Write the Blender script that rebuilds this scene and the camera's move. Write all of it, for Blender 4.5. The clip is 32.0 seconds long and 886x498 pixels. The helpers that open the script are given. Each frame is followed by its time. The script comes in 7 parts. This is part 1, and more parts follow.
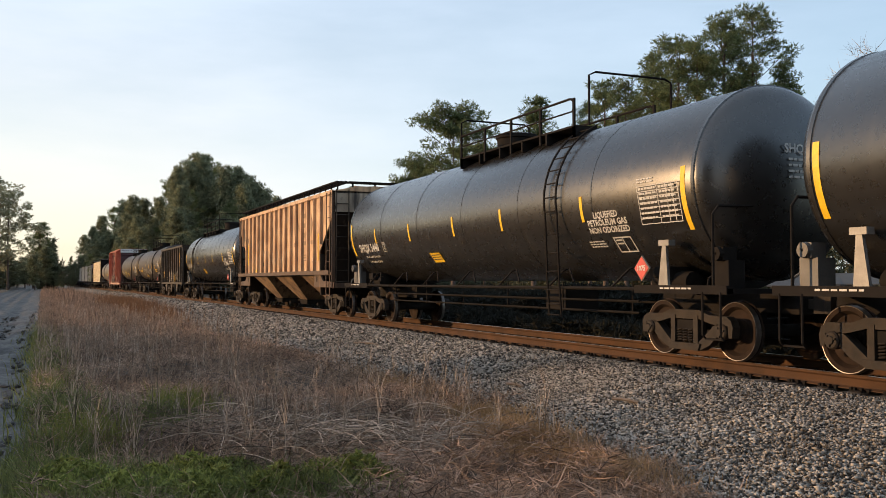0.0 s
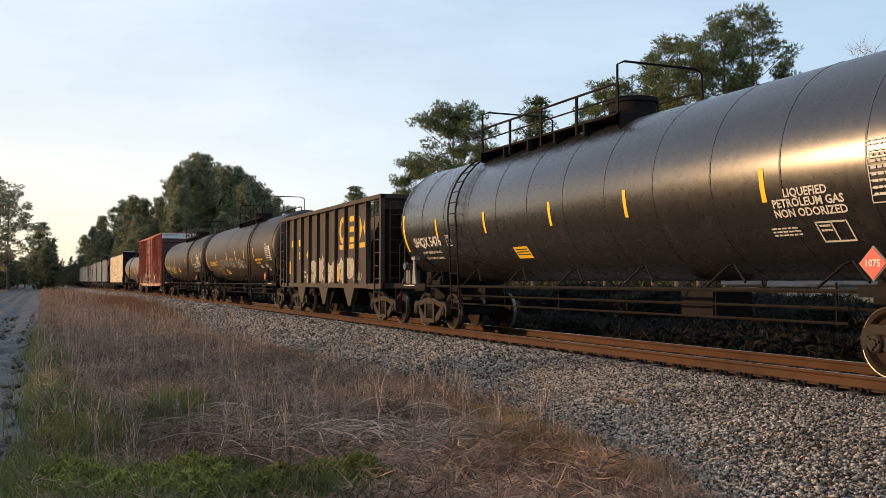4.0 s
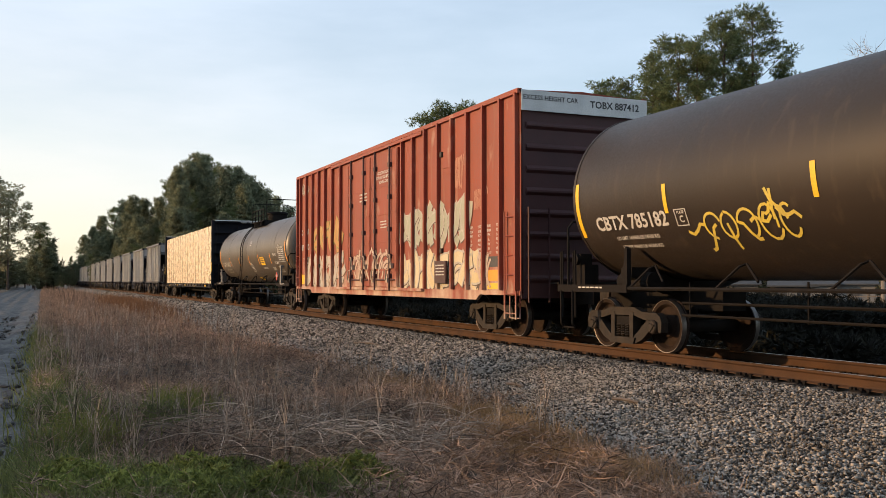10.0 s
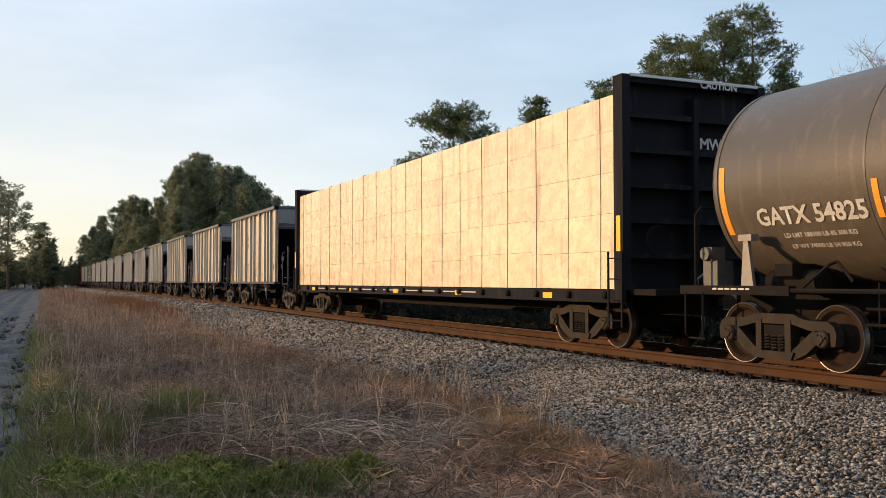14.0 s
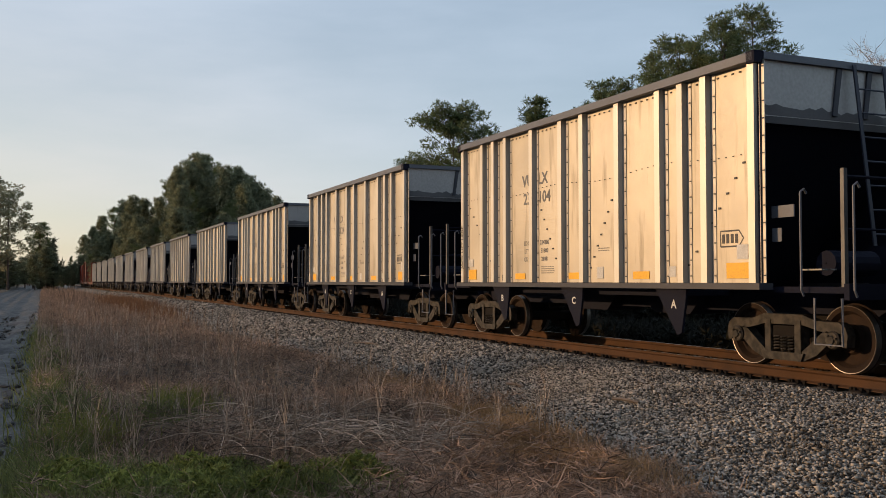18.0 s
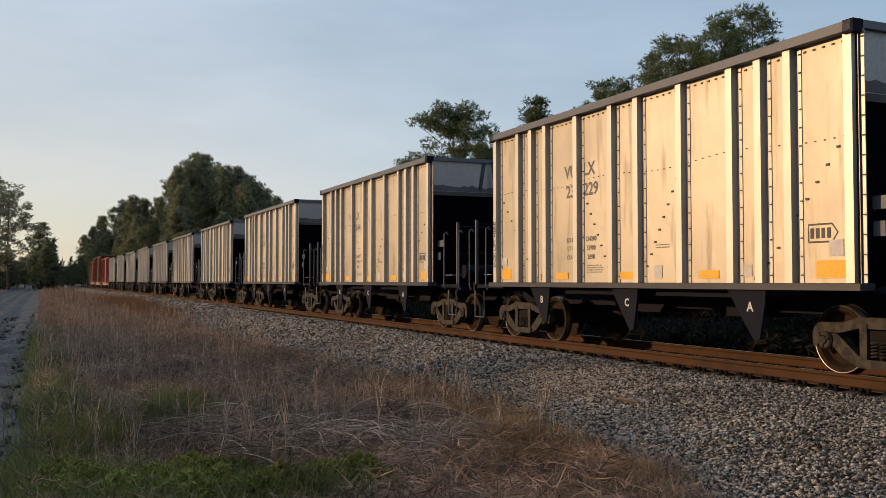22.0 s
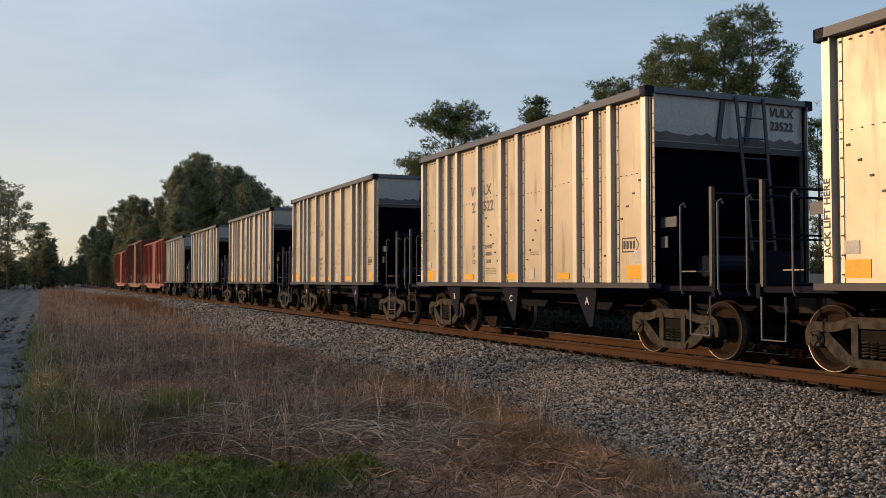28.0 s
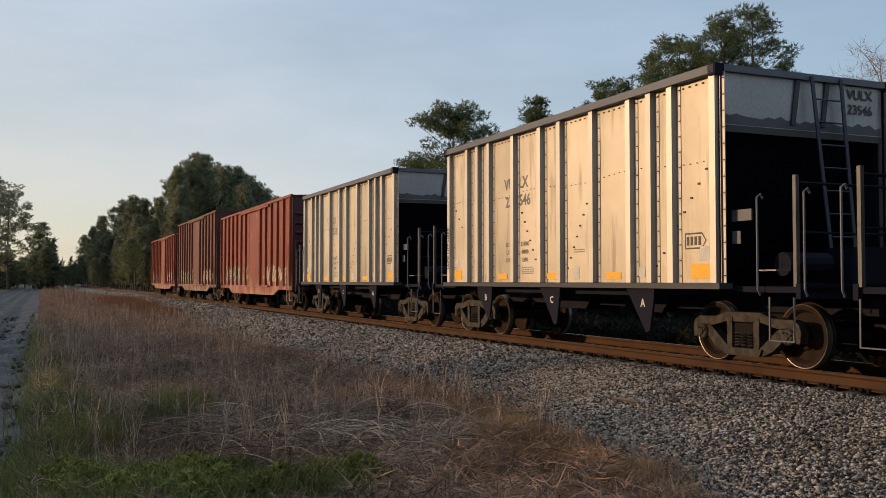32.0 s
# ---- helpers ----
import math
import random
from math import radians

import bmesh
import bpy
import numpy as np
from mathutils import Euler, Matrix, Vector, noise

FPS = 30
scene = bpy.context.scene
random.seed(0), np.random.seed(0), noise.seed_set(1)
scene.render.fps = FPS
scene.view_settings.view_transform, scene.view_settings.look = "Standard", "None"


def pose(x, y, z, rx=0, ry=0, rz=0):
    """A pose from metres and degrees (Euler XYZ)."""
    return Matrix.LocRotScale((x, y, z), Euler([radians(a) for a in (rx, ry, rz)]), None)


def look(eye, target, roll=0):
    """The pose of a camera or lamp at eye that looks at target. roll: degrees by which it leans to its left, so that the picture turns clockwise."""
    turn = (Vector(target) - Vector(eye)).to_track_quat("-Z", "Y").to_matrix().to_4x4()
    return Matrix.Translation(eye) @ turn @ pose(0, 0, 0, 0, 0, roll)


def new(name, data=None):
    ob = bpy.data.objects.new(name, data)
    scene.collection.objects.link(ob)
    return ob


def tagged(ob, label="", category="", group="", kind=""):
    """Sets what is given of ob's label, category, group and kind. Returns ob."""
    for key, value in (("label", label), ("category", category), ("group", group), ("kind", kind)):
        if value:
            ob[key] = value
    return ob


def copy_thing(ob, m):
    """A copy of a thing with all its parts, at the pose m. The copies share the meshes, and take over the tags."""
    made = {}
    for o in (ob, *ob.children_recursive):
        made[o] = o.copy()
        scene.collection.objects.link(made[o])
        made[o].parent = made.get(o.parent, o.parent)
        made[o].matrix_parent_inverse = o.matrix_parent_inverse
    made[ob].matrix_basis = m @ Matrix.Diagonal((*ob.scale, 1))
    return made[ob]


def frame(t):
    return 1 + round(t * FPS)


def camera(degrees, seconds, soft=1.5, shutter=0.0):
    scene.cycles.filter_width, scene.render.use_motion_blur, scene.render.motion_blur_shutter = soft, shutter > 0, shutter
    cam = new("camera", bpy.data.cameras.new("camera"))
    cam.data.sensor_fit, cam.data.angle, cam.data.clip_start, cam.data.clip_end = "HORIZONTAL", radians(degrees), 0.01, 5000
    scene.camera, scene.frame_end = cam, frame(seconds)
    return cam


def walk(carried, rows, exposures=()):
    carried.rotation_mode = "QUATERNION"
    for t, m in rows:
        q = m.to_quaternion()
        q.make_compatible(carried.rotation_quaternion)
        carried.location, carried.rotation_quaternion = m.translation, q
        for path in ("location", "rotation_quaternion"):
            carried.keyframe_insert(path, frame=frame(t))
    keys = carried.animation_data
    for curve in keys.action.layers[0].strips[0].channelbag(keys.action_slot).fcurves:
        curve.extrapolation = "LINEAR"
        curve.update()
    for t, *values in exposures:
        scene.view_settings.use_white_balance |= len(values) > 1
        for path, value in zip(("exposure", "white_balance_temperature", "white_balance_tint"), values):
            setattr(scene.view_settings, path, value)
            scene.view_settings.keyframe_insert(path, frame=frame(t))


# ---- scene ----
# The track runs along x; the train rolls towards +x. Rail tops are at z = 0.
EYE = Vector((0.0, -10.46, 1.212))
HEADING, TILT, LEAN = radians(23.38), radians(1.99), 0.0
TARGET = EYE + Vector((-math.cos(HEADING), math.sin(HEADING), math.tan(TILT)))
SPEED = 10.268
cam = camera(51.1, 32.0, soft=0.75)
walk(cam, [(0.0, look(EYE, TARGET, LEAN)), (32.0, look(EYE, TARGET, LEAN))],
     exposures=[(0.0, 0.63, 7050, 11), (14.0, 0.54, 7000, 11), (17.0, 0.14, 6950, 11), (32.0, 0.09, 6880, 11)])

# ---- sky and sun ----
SUN_AZ, SUN_EL = radians(243.0), radians(9.0)
SUN_WAY = Vector((math.cos(SUN_AZ) * math.cos(SUN_EL), math.sin(SUN_AZ) * math.cos(SUN_EL), math.sin(SUN_EL)))
world = bpy.data.worlds.new("evening_sky")
scene.world = world
world.use_nodes = True
wn, wl = world.node_tree.nodes, world.node_tree.links
wn.clear()
w_out, w_bg = wn.new("ShaderNodeOutputWorld"), wn.new("ShaderNodeBackground")
sky = wn.new("ShaderNodeTexSky")
sky.sky_type, sky.sun_disc = "NISHITA", False
sky.sun_elevation, sky.sun_rotation = SUN_EL, math.pi / 2 - SUN_AZ
sky.air_density, sky.dust_density, sky.ozone_density = 1.0, 0.6, 2.2
w_co, w_map = wn.new("ShaderNodeTexCoord"), wn.new("ShaderNodeMapping")
w_map.inputs["Scale"].default_value = (1.0, 1.0, 4.2)
w_map.inputs["Rotation"].default_value = (0.10, 0.06, 0.4)
w_noise, w_ramp, w_mix = wn.new("ShaderNodeTexNoise"), wn.new("ShaderNodeValToRGB"), wn.new("ShaderNodeMixRGB")
w_noise.inputs["Scale"].default_value, w_noise.inputs["Detail"].default_value = 1.7, 7.0
w_noise.inputs["Roughness"].default_value = 0.55
w_ramp.color_ramp.elements[0].position, w_ramp.color_ramp.elements[1].position = 0.34, 0.72
w_ramp.color_ramp.elements[1].color = (0.86, 0.86, 0.86, 1)
w_xyz, w_low, w_side, w_mul, w_veil = (wn.new("ShaderNodeSeparateXYZ"), wn.new("ShaderNodeMapRange"), wn.new("ShaderNodeMapRange"), wn.new("ShaderNodeMath"),
                                       wn.new("ShaderNodeMixRGB"))
w_mul.operation = "MULTIPLY"
w_low.inputs["From Min"].default_value, w_low.inputs["From Max"].default_value = 0.40, 0.0
w_side.inputs["From Min"].default_value, w_side.inputs["From Max"].default_value = 0.75, -0.1
w_veil.inputs["Color1"].default_value, w_veil.inputs["Color2"].default_value = (3.65, 4.75, 6.25, 1), (5.7, 4.95, 4.25, 1)
wl.new(w_co.outputs["Generated"], w_xyz.inputs[0])
wl.new(w_xyz.outputs["Z"], w_low.inputs["Value"])
wl.new(w_xyz.outputs["Y"], w_side.inputs["Value"])
wl.new(w_low.outputs["Result"], w_mul.inputs[0])
wl.new(w_side.outputs["Result"], w_mul.inputs[1])
wl.new(w_mul.outputs["Value"], w_veil.inputs["Fac"])
wl.new(w_veil.outputs["Color"], w_mix.inputs["Color2"])
w_ramp.color_ramp.elements[0].color = (0.46, 0.46, 0.46, 1)
wl.new(w_co.outputs["Generated"], w_map.inputs["Vector"])
wl.new(w_map.outputs["Vector"], w_noise.inputs["Vector"])
wl.new(w_noise.outputs["Fac"], w_ramp.inputs["Fac"])
w_thin, w_fac = wn.new("ShaderNodeMapRange"), wn.new("ShaderNodeMath")
w_fac.operation = "MULTIPLY"
w_thin.inputs["From Min"].default_value, w_thin.inputs["From Max"].default_value = 0.15, 0.75
w_thin.inputs["To Min"].default_value, w_thin.inputs["To Max"].default_value = 1.0, 0.62
wl.new(w_xyz.outputs["Y"], w_thin.inputs["Value"])
wl.new(w_ramp.outputs["Color"], w_fac.inputs[0])
wl.new(w_thin.outputs["Result"], w_fac.inputs[1])
wl.new(w_fac.outputs["Value"], w_mix.inputs["Fac"])
wl.new(sky.outputs["Color"], w_mix.inputs["Color1"])
wl.new(w_mix.outputs["Color"], w_bg.inputs["Color"])
wl.new(w_bg.outputs["Background"], w_out.inputs["Surface"])
w_bg.inputs["Strength"].default_value = 0.15
sun = new("sun", bpy.data.lights.new("sun", "SUN"))
sun.data.energy, sun.data.angle, sun.data.color = 3.1, radians(0.6), (1.0, 0.64, 0.34)
sun.matrix_world = look(SUN_WAY * 100, (0, 0, 0))


# ---- materials ----
def material(name, base, other=None, scale=3.0, rough=0.6, metal=0.0, grime=None, streak=0.0, bump=0.0, fine=40.0,
             spots=None, per_piece=0.0, amount=0.5, space="Object", sheen=0.5, vary=(0.84, 1.14), wash=None):
    """A worn surface: two colours blended by broad noise, running streaks of grime, rust spots and fine relief."""
    m = bpy.data.materials.new(name)
    m.use_nodes = True
    n, l = m.node_tree.nodes, m.node_tree.links
    b = n["Principled BSDF"]
    b.inputs["Roughness"].default_value, b.inputs["Metallic"].default_value = rough, metal
    b.inputs["Specular IOR Level"].default_value = sheen
    co = n.new("ShaderNodeTexCoord")

    def noise_fac(s, lo, hi, stretch=(1, 1, 1), detail=5.0):
        mp, nz, rp = n.new("ShaderNodeMapping"), n.new("ShaderNodeTexNoise"), n.new("ShaderNodeMapRange")
        mp.inputs["Scale"].default_value = stretch
        nz.inputs["Scale"].default_value, nz.inputs["Detail"].default_value = s, detail
        rp.inputs["From Min"].default_value, rp.inputs["From Max"].default_value = lo, hi
        l.new(co.outputs[space], mp.inputs["Vector"])
        l.new(mp.outputs["Vector"], nz.inputs["Vector"])
        l.new(nz.outputs["Fac"], rp.inputs["Value"])
        return rp.outputs["Result"], nz.outputs["Fac"]

    def blend(fac, first, second):
        mx = n.new("ShaderNodeMixRGB")
        l.new(fac, mx.inputs["Fac"])
        l.new(first, mx.inputs["Color1"])
        if isinstance(second, tuple):
            mx.inputs["Color2"].default_value = (*second, 1)
        else:
            l.new(second, mx.inputs["Color2"])
        return mx.outputs["Color"]

    rgb = n.new("ShaderNodeRGB")
    rgb.outputs[0].default_value = (*base, 1)
    col = rgb.outputs[0]
    if other:
        f, _ = noise_fac(scale, 0.5 - amount * 0.5, 0.5 + amount * 0.5)
        col = blend(f, col, other)
    if grime and streak:
        f, _ = noise_fac(6.0, 0.62 - 0.2 * streak, 0.84 - 0.2 * streak, (1, 1, 0.12))
        col = blend(f, col, grime)
    if wash:
        # chalky bleaching or mud that climbs unevenly from the bottom edge: colour, height where it ends, height where it is full
        xyz, up, add = n.new("ShaderNodeSeparateXYZ"), n.new("ShaderNodeMapRange"), n.new("ShaderNodeMath")
        l.new(co.outputs[space], xyz.inputs[0])
        l.new(xyz.outputs["Z"], up.inputs["Value"])
        up.inputs["From Min"].default_value, up.inputs["From Max"].default_value = wash[1], wash[2]
        _, raw_w = noise_fac(2.2, 0.3, 0.7, (1, 1, 0.45), 7.0)
        cut = n.new("ShaderNodeMapRange")
        cut.inputs["From Min"].default_value, cut.inputs["From Max"].default_value = 0.48, 0.75
        add.operation = "MULTIPLY_ADD"
        add.inputs[1].default_value = 0.38
        l.new(up.outputs["Result"], add.inputs[0])
        l.new(raw_w, add.inputs[2])
        l.new(add.outputs[0], cut.inputs["Value"])
        cut.inputs["From Min"].default_value, cut.inputs["From Max"].default_value = 0.62, 1.0
        col = blend(cut.outputs["Result"], col, wash[0])
    if spots:
        f, _ = noise_fac(scale * 3.1, 0.60, 0.72, detail=8.0)
        col = blend(f, col, spots)
    f, raw = noise_fac(fine, 0.25, 0.75, detail=4.0)
    if per_piece:
        info = n.new("ShaderNodeNewGeometry" if space == "Island" else "ShaderNodeObjectInfo")
    hs = n.new("ShaderNodeHueSaturation")
    val = n.new("ShaderNodeMapRange")
    val.inputs["To Min"].default_value, val.inputs["To Max"].default_value = vary
    l.new(f, val.inputs["Value"])
    l.new(val.outputs["Result"], hs.inputs["Value"])
    l.new(col, hs.inputs["Color"])
    col = hs.outputs["Color"]
    if per_piece:
        hs2, v2 = n.new("ShaderNodeHueSaturation"), n.new("ShaderNodeMapRange")
        v2.inputs["To Min"].default_value, v2.inputs["To Max"].default_value = 1 - per_piece, 1 + per_piece
        l.new(info.outputs["Random"], v2.inputs["Value"])
        l.new(v2.outputs["Result"], hs2.inputs["Value"])
        l.new(col, hs2.inputs["Color"])
        col = hs2.outputs["Color"]
    l.new(col, b.inputs["Base Color"])
    rr = n.new("ShaderNodeMapRange")
    rr.inputs["To Min"].default_value, rr.inputs["To Max"].default_value = max(rough - 0.27 * (vary[1] - vary[0]), 0.02), min(rough + 0.33 * (vary[1] - vary[0]), 1)
    l.new(f, rr.inputs["Value"])
    l.new(rr.outputs["Result"], b.inputs["Roughness"])
    if bump:
        bp = n.new("ShaderNodeBump")
        bp.inputs["Strength"].default_value, bp.inputs["Distance"].default_value = 0.6, bump
        l.new(raw, bp.inputs["Height"])
        l.new(bp.outputs["Normal"], b.inputs["Normal"])
    return m


def strand(name, low, high, spread=0.25, rough=0.75, through_light=0.25, saturation=0.0, sharp=0.0):
    """Leaves, blades and needles: colour varies piece by piece, and some light passes through."""
    m = bpy.data.materials.new(name)
    m.use_nodes = True
    n, l = m.node_tree.nodes, m.node_tree.links
    b = n["Principled BSDF"]
    geo, mx, hs, mr = (n.new("ShaderNodeNewGeometry"), n.new("ShaderNodeMixRGB"), n.new("ShaderNodeHueSaturation"),
                       n.new("ShaderNodeMapRange"))
    mx.inputs["Color1"].default_value, mx.inputs["Color2"].default_value = (*low, 1), (*high, 1)
    pick = n.new("ShaderNodeMapRange")
    pick.inputs["From Min"].default_value, pick.inputs["From Max"].default_value = sharp, 1.0 - sharp * 0.5
    l.new(geo.outputs["Random Per Island"], pick.inputs["Value"])
    l.new(pick.outputs["Result"], mx.inputs["Fac"])
    co, nz = n.new("ShaderNodeTexCoord"), n.new("ShaderNodeTexNoise")
    nz.inputs["Scale"].default_value = 0.9
    l.new(co.outputs["Object"], nz.inputs["Vector"])
    mr.inputs["From Min"].default_value, mr.inputs["From Max"].default_value = 0.3, 0.7
    mr.inputs["To Min"].default_value, mr.inputs["To Max"].default_value = 1 - spread, 1 + spread
    l.new(nz.outputs["Fac"], mr.inputs["Value"])
    l.new(mr.outputs["Result"], hs.inputs["Value"])
    hs.inputs["Saturation"].default_value = 1.0 + saturation
    l.new(mx.outputs["Color"], hs.inputs["Color"])
    l.new(hs.outputs["Color"], b.inputs["Base Color"])
    b.inputs["Roughness"].default_value, b.inputs["Specular IOR Level"].default_value = rough, 0.25
    tr, ad, out = n.new("ShaderNodeBsdfTranslucent"), n.new("ShaderNodeMixShader"), n["Material Output"]
    l.new(hs.outputs["Color"], tr.inputs["Color"])
    ad.inputs["Fac"].default_value = through_light
    l.new(b.outputs[0], ad.inputs[1])
    l.new(tr.outputs[0], ad.inputs[2])
    l.new(ad.outputs[0], out.inputs["Surface"])
    return m


M_RUST = material("rusty_steel", (0.086, 0.042, 0.020), (0.045, 0.025, 0.015), 2.0, 0.9, 0.0, bump=0.002, fine=60, sheen=0.2)
M_RAILTOP = material("polished_rail", (0.55, 0.50, 0.44), (0.36, 0.27, 0.2), 1.5, 0.35, 0.9, fine=90)
M_TIE = material("old_timber", (0.075, 0.055, 0.042), (0.12, 0.10, 0.085), 4.0, 0.9, bump=0.006, fine=25, per_piece=0.3)
M_BED = material("ballast_bed", (0.070, 0.061, 0.051), (0.20, 0.172, 0.14), 22.0, 0.95, bump=0.03, fine=28, amount=0.3)
M_SOIL = material("dry_soil", (0.050, 0.035, 0.023), (0.030, 0.024, 0.015), 0.7, 0.95, bump=0.03, fine=14, amount=0.5)
M_ROAD = material("muddy_road", (0.075, 0.067, 0.060), (0.022, 0.020, 0.019), 1.8, 0.7, bump=0.08, fine=7, amount=0.2, sheen=0.35)
M_BLACK = material("black_paint", (0.011, 0.0108, 0.0108), (0.016, 0.015, 0.014), 1.2, 0.28, grime=(0.028, 0.025, 0.021), streak=0.3, fine=9, sheen=0.95, vary=(0.96, 1.04))
M_DARKGEAR = material("sooty_steel", (0.010, 0.009, 0.009), (0.018, 0.015, 0.013), 5.0, 0.85, 0.0, bump=0.002, fine=50, sheen=0.1)
M_TRUCK = material("grimy_cast_steel", (0.010, 0.008, 0.007), (0.030, 0.021, 0.015), 6.0, 0.75, 0.0, bump=0.008, fine=24, sheen=0.3)
M_TRUCKPALE = material("dusty_cast_steel", (0.042, 0.035, 0.028), (0.008, 0.007, 0.006), 9.0, 0.7, 0.0, bump=0.01, fine=22, sheen=0.35, amount=0.22)
M_TREAD = material("bright_wheel_rim", (0.20, 0.185, 0.17), (0.12, 0.10, 0.09), 8.0, 0.4, 0.8, fine=80)
M_WHEEL = material("rusted_wheel", (0.012, 0.009, 0.008), (0.032, 0.019, 0.013), 5.0, 0.85, 0.0, bump=0.002, fine=50, sheen=0.15)
M_YELLOW = material("yellow_tape", (0.80, 0.50, 0.02), (0.7, 0.42, 0.02), 6.0, 0.5)
M_EMBLEM = material("chipped_yellow_paint", (0.62, 0.36, 0.012), (0.52, 0.29, 0.012), 3.0, 0.6, spots=(0.035, 0.028, 0.02), fine=30)
M_ORANGE = material("orange_tape", (0.85, 0.32, 0.02), (0.75, 0.3, 0.03), 6.0, 0.5)
M_WHITE = material("white_lettering", (0.56, 0.55, 0.52), (0.42, 0.41, 0.385), 8.0, 0.6)
M_INK = material("black_lettering", (0.03, 0.03, 0.035), (0.05, 0.05, 0.05), 8.0, 0.6)
M_RED = material("red_placard", (0.55, 0.04, 0.035), (0.45, 0.05, 0.04), 8.0, 0.5)
M_POST = material("worn_grey_post", (0.11, 0.105, 0.10), (0.07, 0.068, 0.066), 4.0, 0.55, 0.2, fine=20)
M_SILVER = material("bare_handrail", (0.22, 0.215, 0.205), (0.14, 0.135, 0.13), 6.0, 0.5, 0.4)


# ---- mesh helpers ----
def box(bm, x0, x1, y0, y1, z0, z1):
    vs = [bm.verts.new((x, y, z)) for x in (x0, x1) for y in (y0, y1) for z in (z0, z1)]
    for f in ((0, 1, 3, 2), (4, 6, 7, 5), (0, 4, 5, 1), (2, 3, 7, 6), (0, 2, 6, 4), (1, 5, 7, 3)):
        bm.faces.new([vs[i] for i in f])
    return vs


def prism(bm, outline, axis, a, b):
    """A closed outline pushed from a to b along an axis ("x": outline in y, z; "y": outline in x, z; "z": in x, y)."""
    def at(p, d):
        return {"x": (d, p[0], p[1]), "y": (p[0], d, p[1]), "z": (p[0], p[1], d)}[axis]
    lo, hi = [bm.verts.new(at(p, a)) for p in outline], [bm.verts.new(at(p, b)) for p in outline]
    bm.faces.new(lo)
    bm.faces.new(hi[::-1])
    k = len(outline)
    for i in range(k):
        bm.faces.new((lo[i], hi[i], hi[(i + 1) % k], lo[(i + 1) % k]))


def tube(bm, pts, r, n=6):
    """A pipe along a line of points, closed at both ends."""
    pts = [Vector(p) for p in pts]
    rings, up = [], None
    for i, p in enumerate(pts):
        d = (pts[min(i + 1, len(pts) - 1)] - pts[max(i - 1, 0)]).normalized()
        side = d.cross(Vector((0, 0, 1)) if abs(d.z) < 0.9 else Vector((0, 1, 0))).normalized()
        if up is not None and side.dot(up) < 0:
            side = -side
        up = side
        other = d.cross(side)
        rings.append([bm.verts.new(p + r * (math.cos(2 * math.pi * k / n) * side + math.sin(2 * math.pi * k / n) * other))
                      for k in range(n)])
    for a, b in zip(rings, rings[1:]):
        for k in range(n):
            bm.faces.new((a[k], a[(k + 1) % n], b[(k + 1) % n], b[k]))
    bm.faces.new(rings[0][::-1])
    bm.faces.new(rings[-1])


def spin(bm, profile, n=24, axis="y", at=(0, 0, 0), closed=False):
    """A profile of (distance along the axis, radius) turned round it."""
    rings = []
    for d, r in profile:
        ring = []
        for k in range(n):
            c, s = r * math.cos(2 * math.pi * k / n), r * math.sin(2 * math.pi * k / n)
            p = {"x": (d, c, s), "y": (c, d, s), "z": (c, s, d)}[axis]
            ring.append(bm.verts.new((p[0] + at[0], p[1] + at[1], p[2] + at[2])))
        rings.append(ring)
    for a, b in zip(rings, rings[1:]):
        for k in range(n):
            bm.faces.new((a[k], a[(k + 1) % n], b[(k + 1) % n], b[k]))
    if closed:
        bm.faces.new(rings[0][::-1])
        bm.faces.new(rings[-1])


def fresh(fill, *args, **kw):
    bm = bmesh.new()
    fill(bm, *args, **kw)
    return bm


def finish(name, bm, mat, smooth=0.0, soft=0.0):
    if soft:
        bmesh.ops.bevel(bm, geom=[e for e in bm.edges if e.is_manifold and e.calc_face_angle(0) > 0.5], offset=soft,
                        segments=1, affect="EDGES")
    bmesh.ops.recalc_face_normals(bm, faces=bm.faces)
    me = bpy.data.meshes.new(name)
    bm.to_mesh(me)
    bm.free()
    me.materials.append(mat)
    if smooth:
        me.polygons.foreach_set("use_smooth", [True] * len(me.polygons))
        me.set_sharp_from_angle(angle=radians(smooth))
    return me


def part(name, bm, mat, parent, label="", smooth=0.0, soft=0.0):
    ob = new(name, finish(name, bm, mat, smooth, soft) if isinstance(bm, bmesh.types.BMesh) else bm)
    ob.parent = parent
    return tagged(ob, label, kind="stuff") if name == "lettering" else tagged(ob, label)


def thing(name, label, category, group="", kind=""):
    return tagged(new(name), label, category, group, kind)


TEXTS = {}


def words(text, mat, height):
    """The mesh of a line of writing, centred, lying in x and z and facing -y."""
    key = (text, mat.name, height)
    if key not in TEXTS:
        cu = bpy.data.curves.new("lettering", "FONT")
        cu.body, cu.size, cu.align_x, cu.align_y, cu.resolution_u = text, height * 1.38, "CENTER", "CENTER", 2
        cu.offset = height * 0.035
        ob = bpy.data.objects.new("lettering", cu)
        me = bpy.data.meshes.new_from_object(ob)
        me.transform(pose(0, 0, 0, 90, 0, 0))
        me.materials.clear()
        me.materials.append(mat)
        bpy.data.objects.remove(ob)
        TEXTS[key] = me
    return TEXTS[key]


def lettering(text, mat, height, parent, m, name="lettering"):
    ob = new(name, words(text, mat, height))
    ob.parent, ob.matrix_basis = parent, m
    return ob


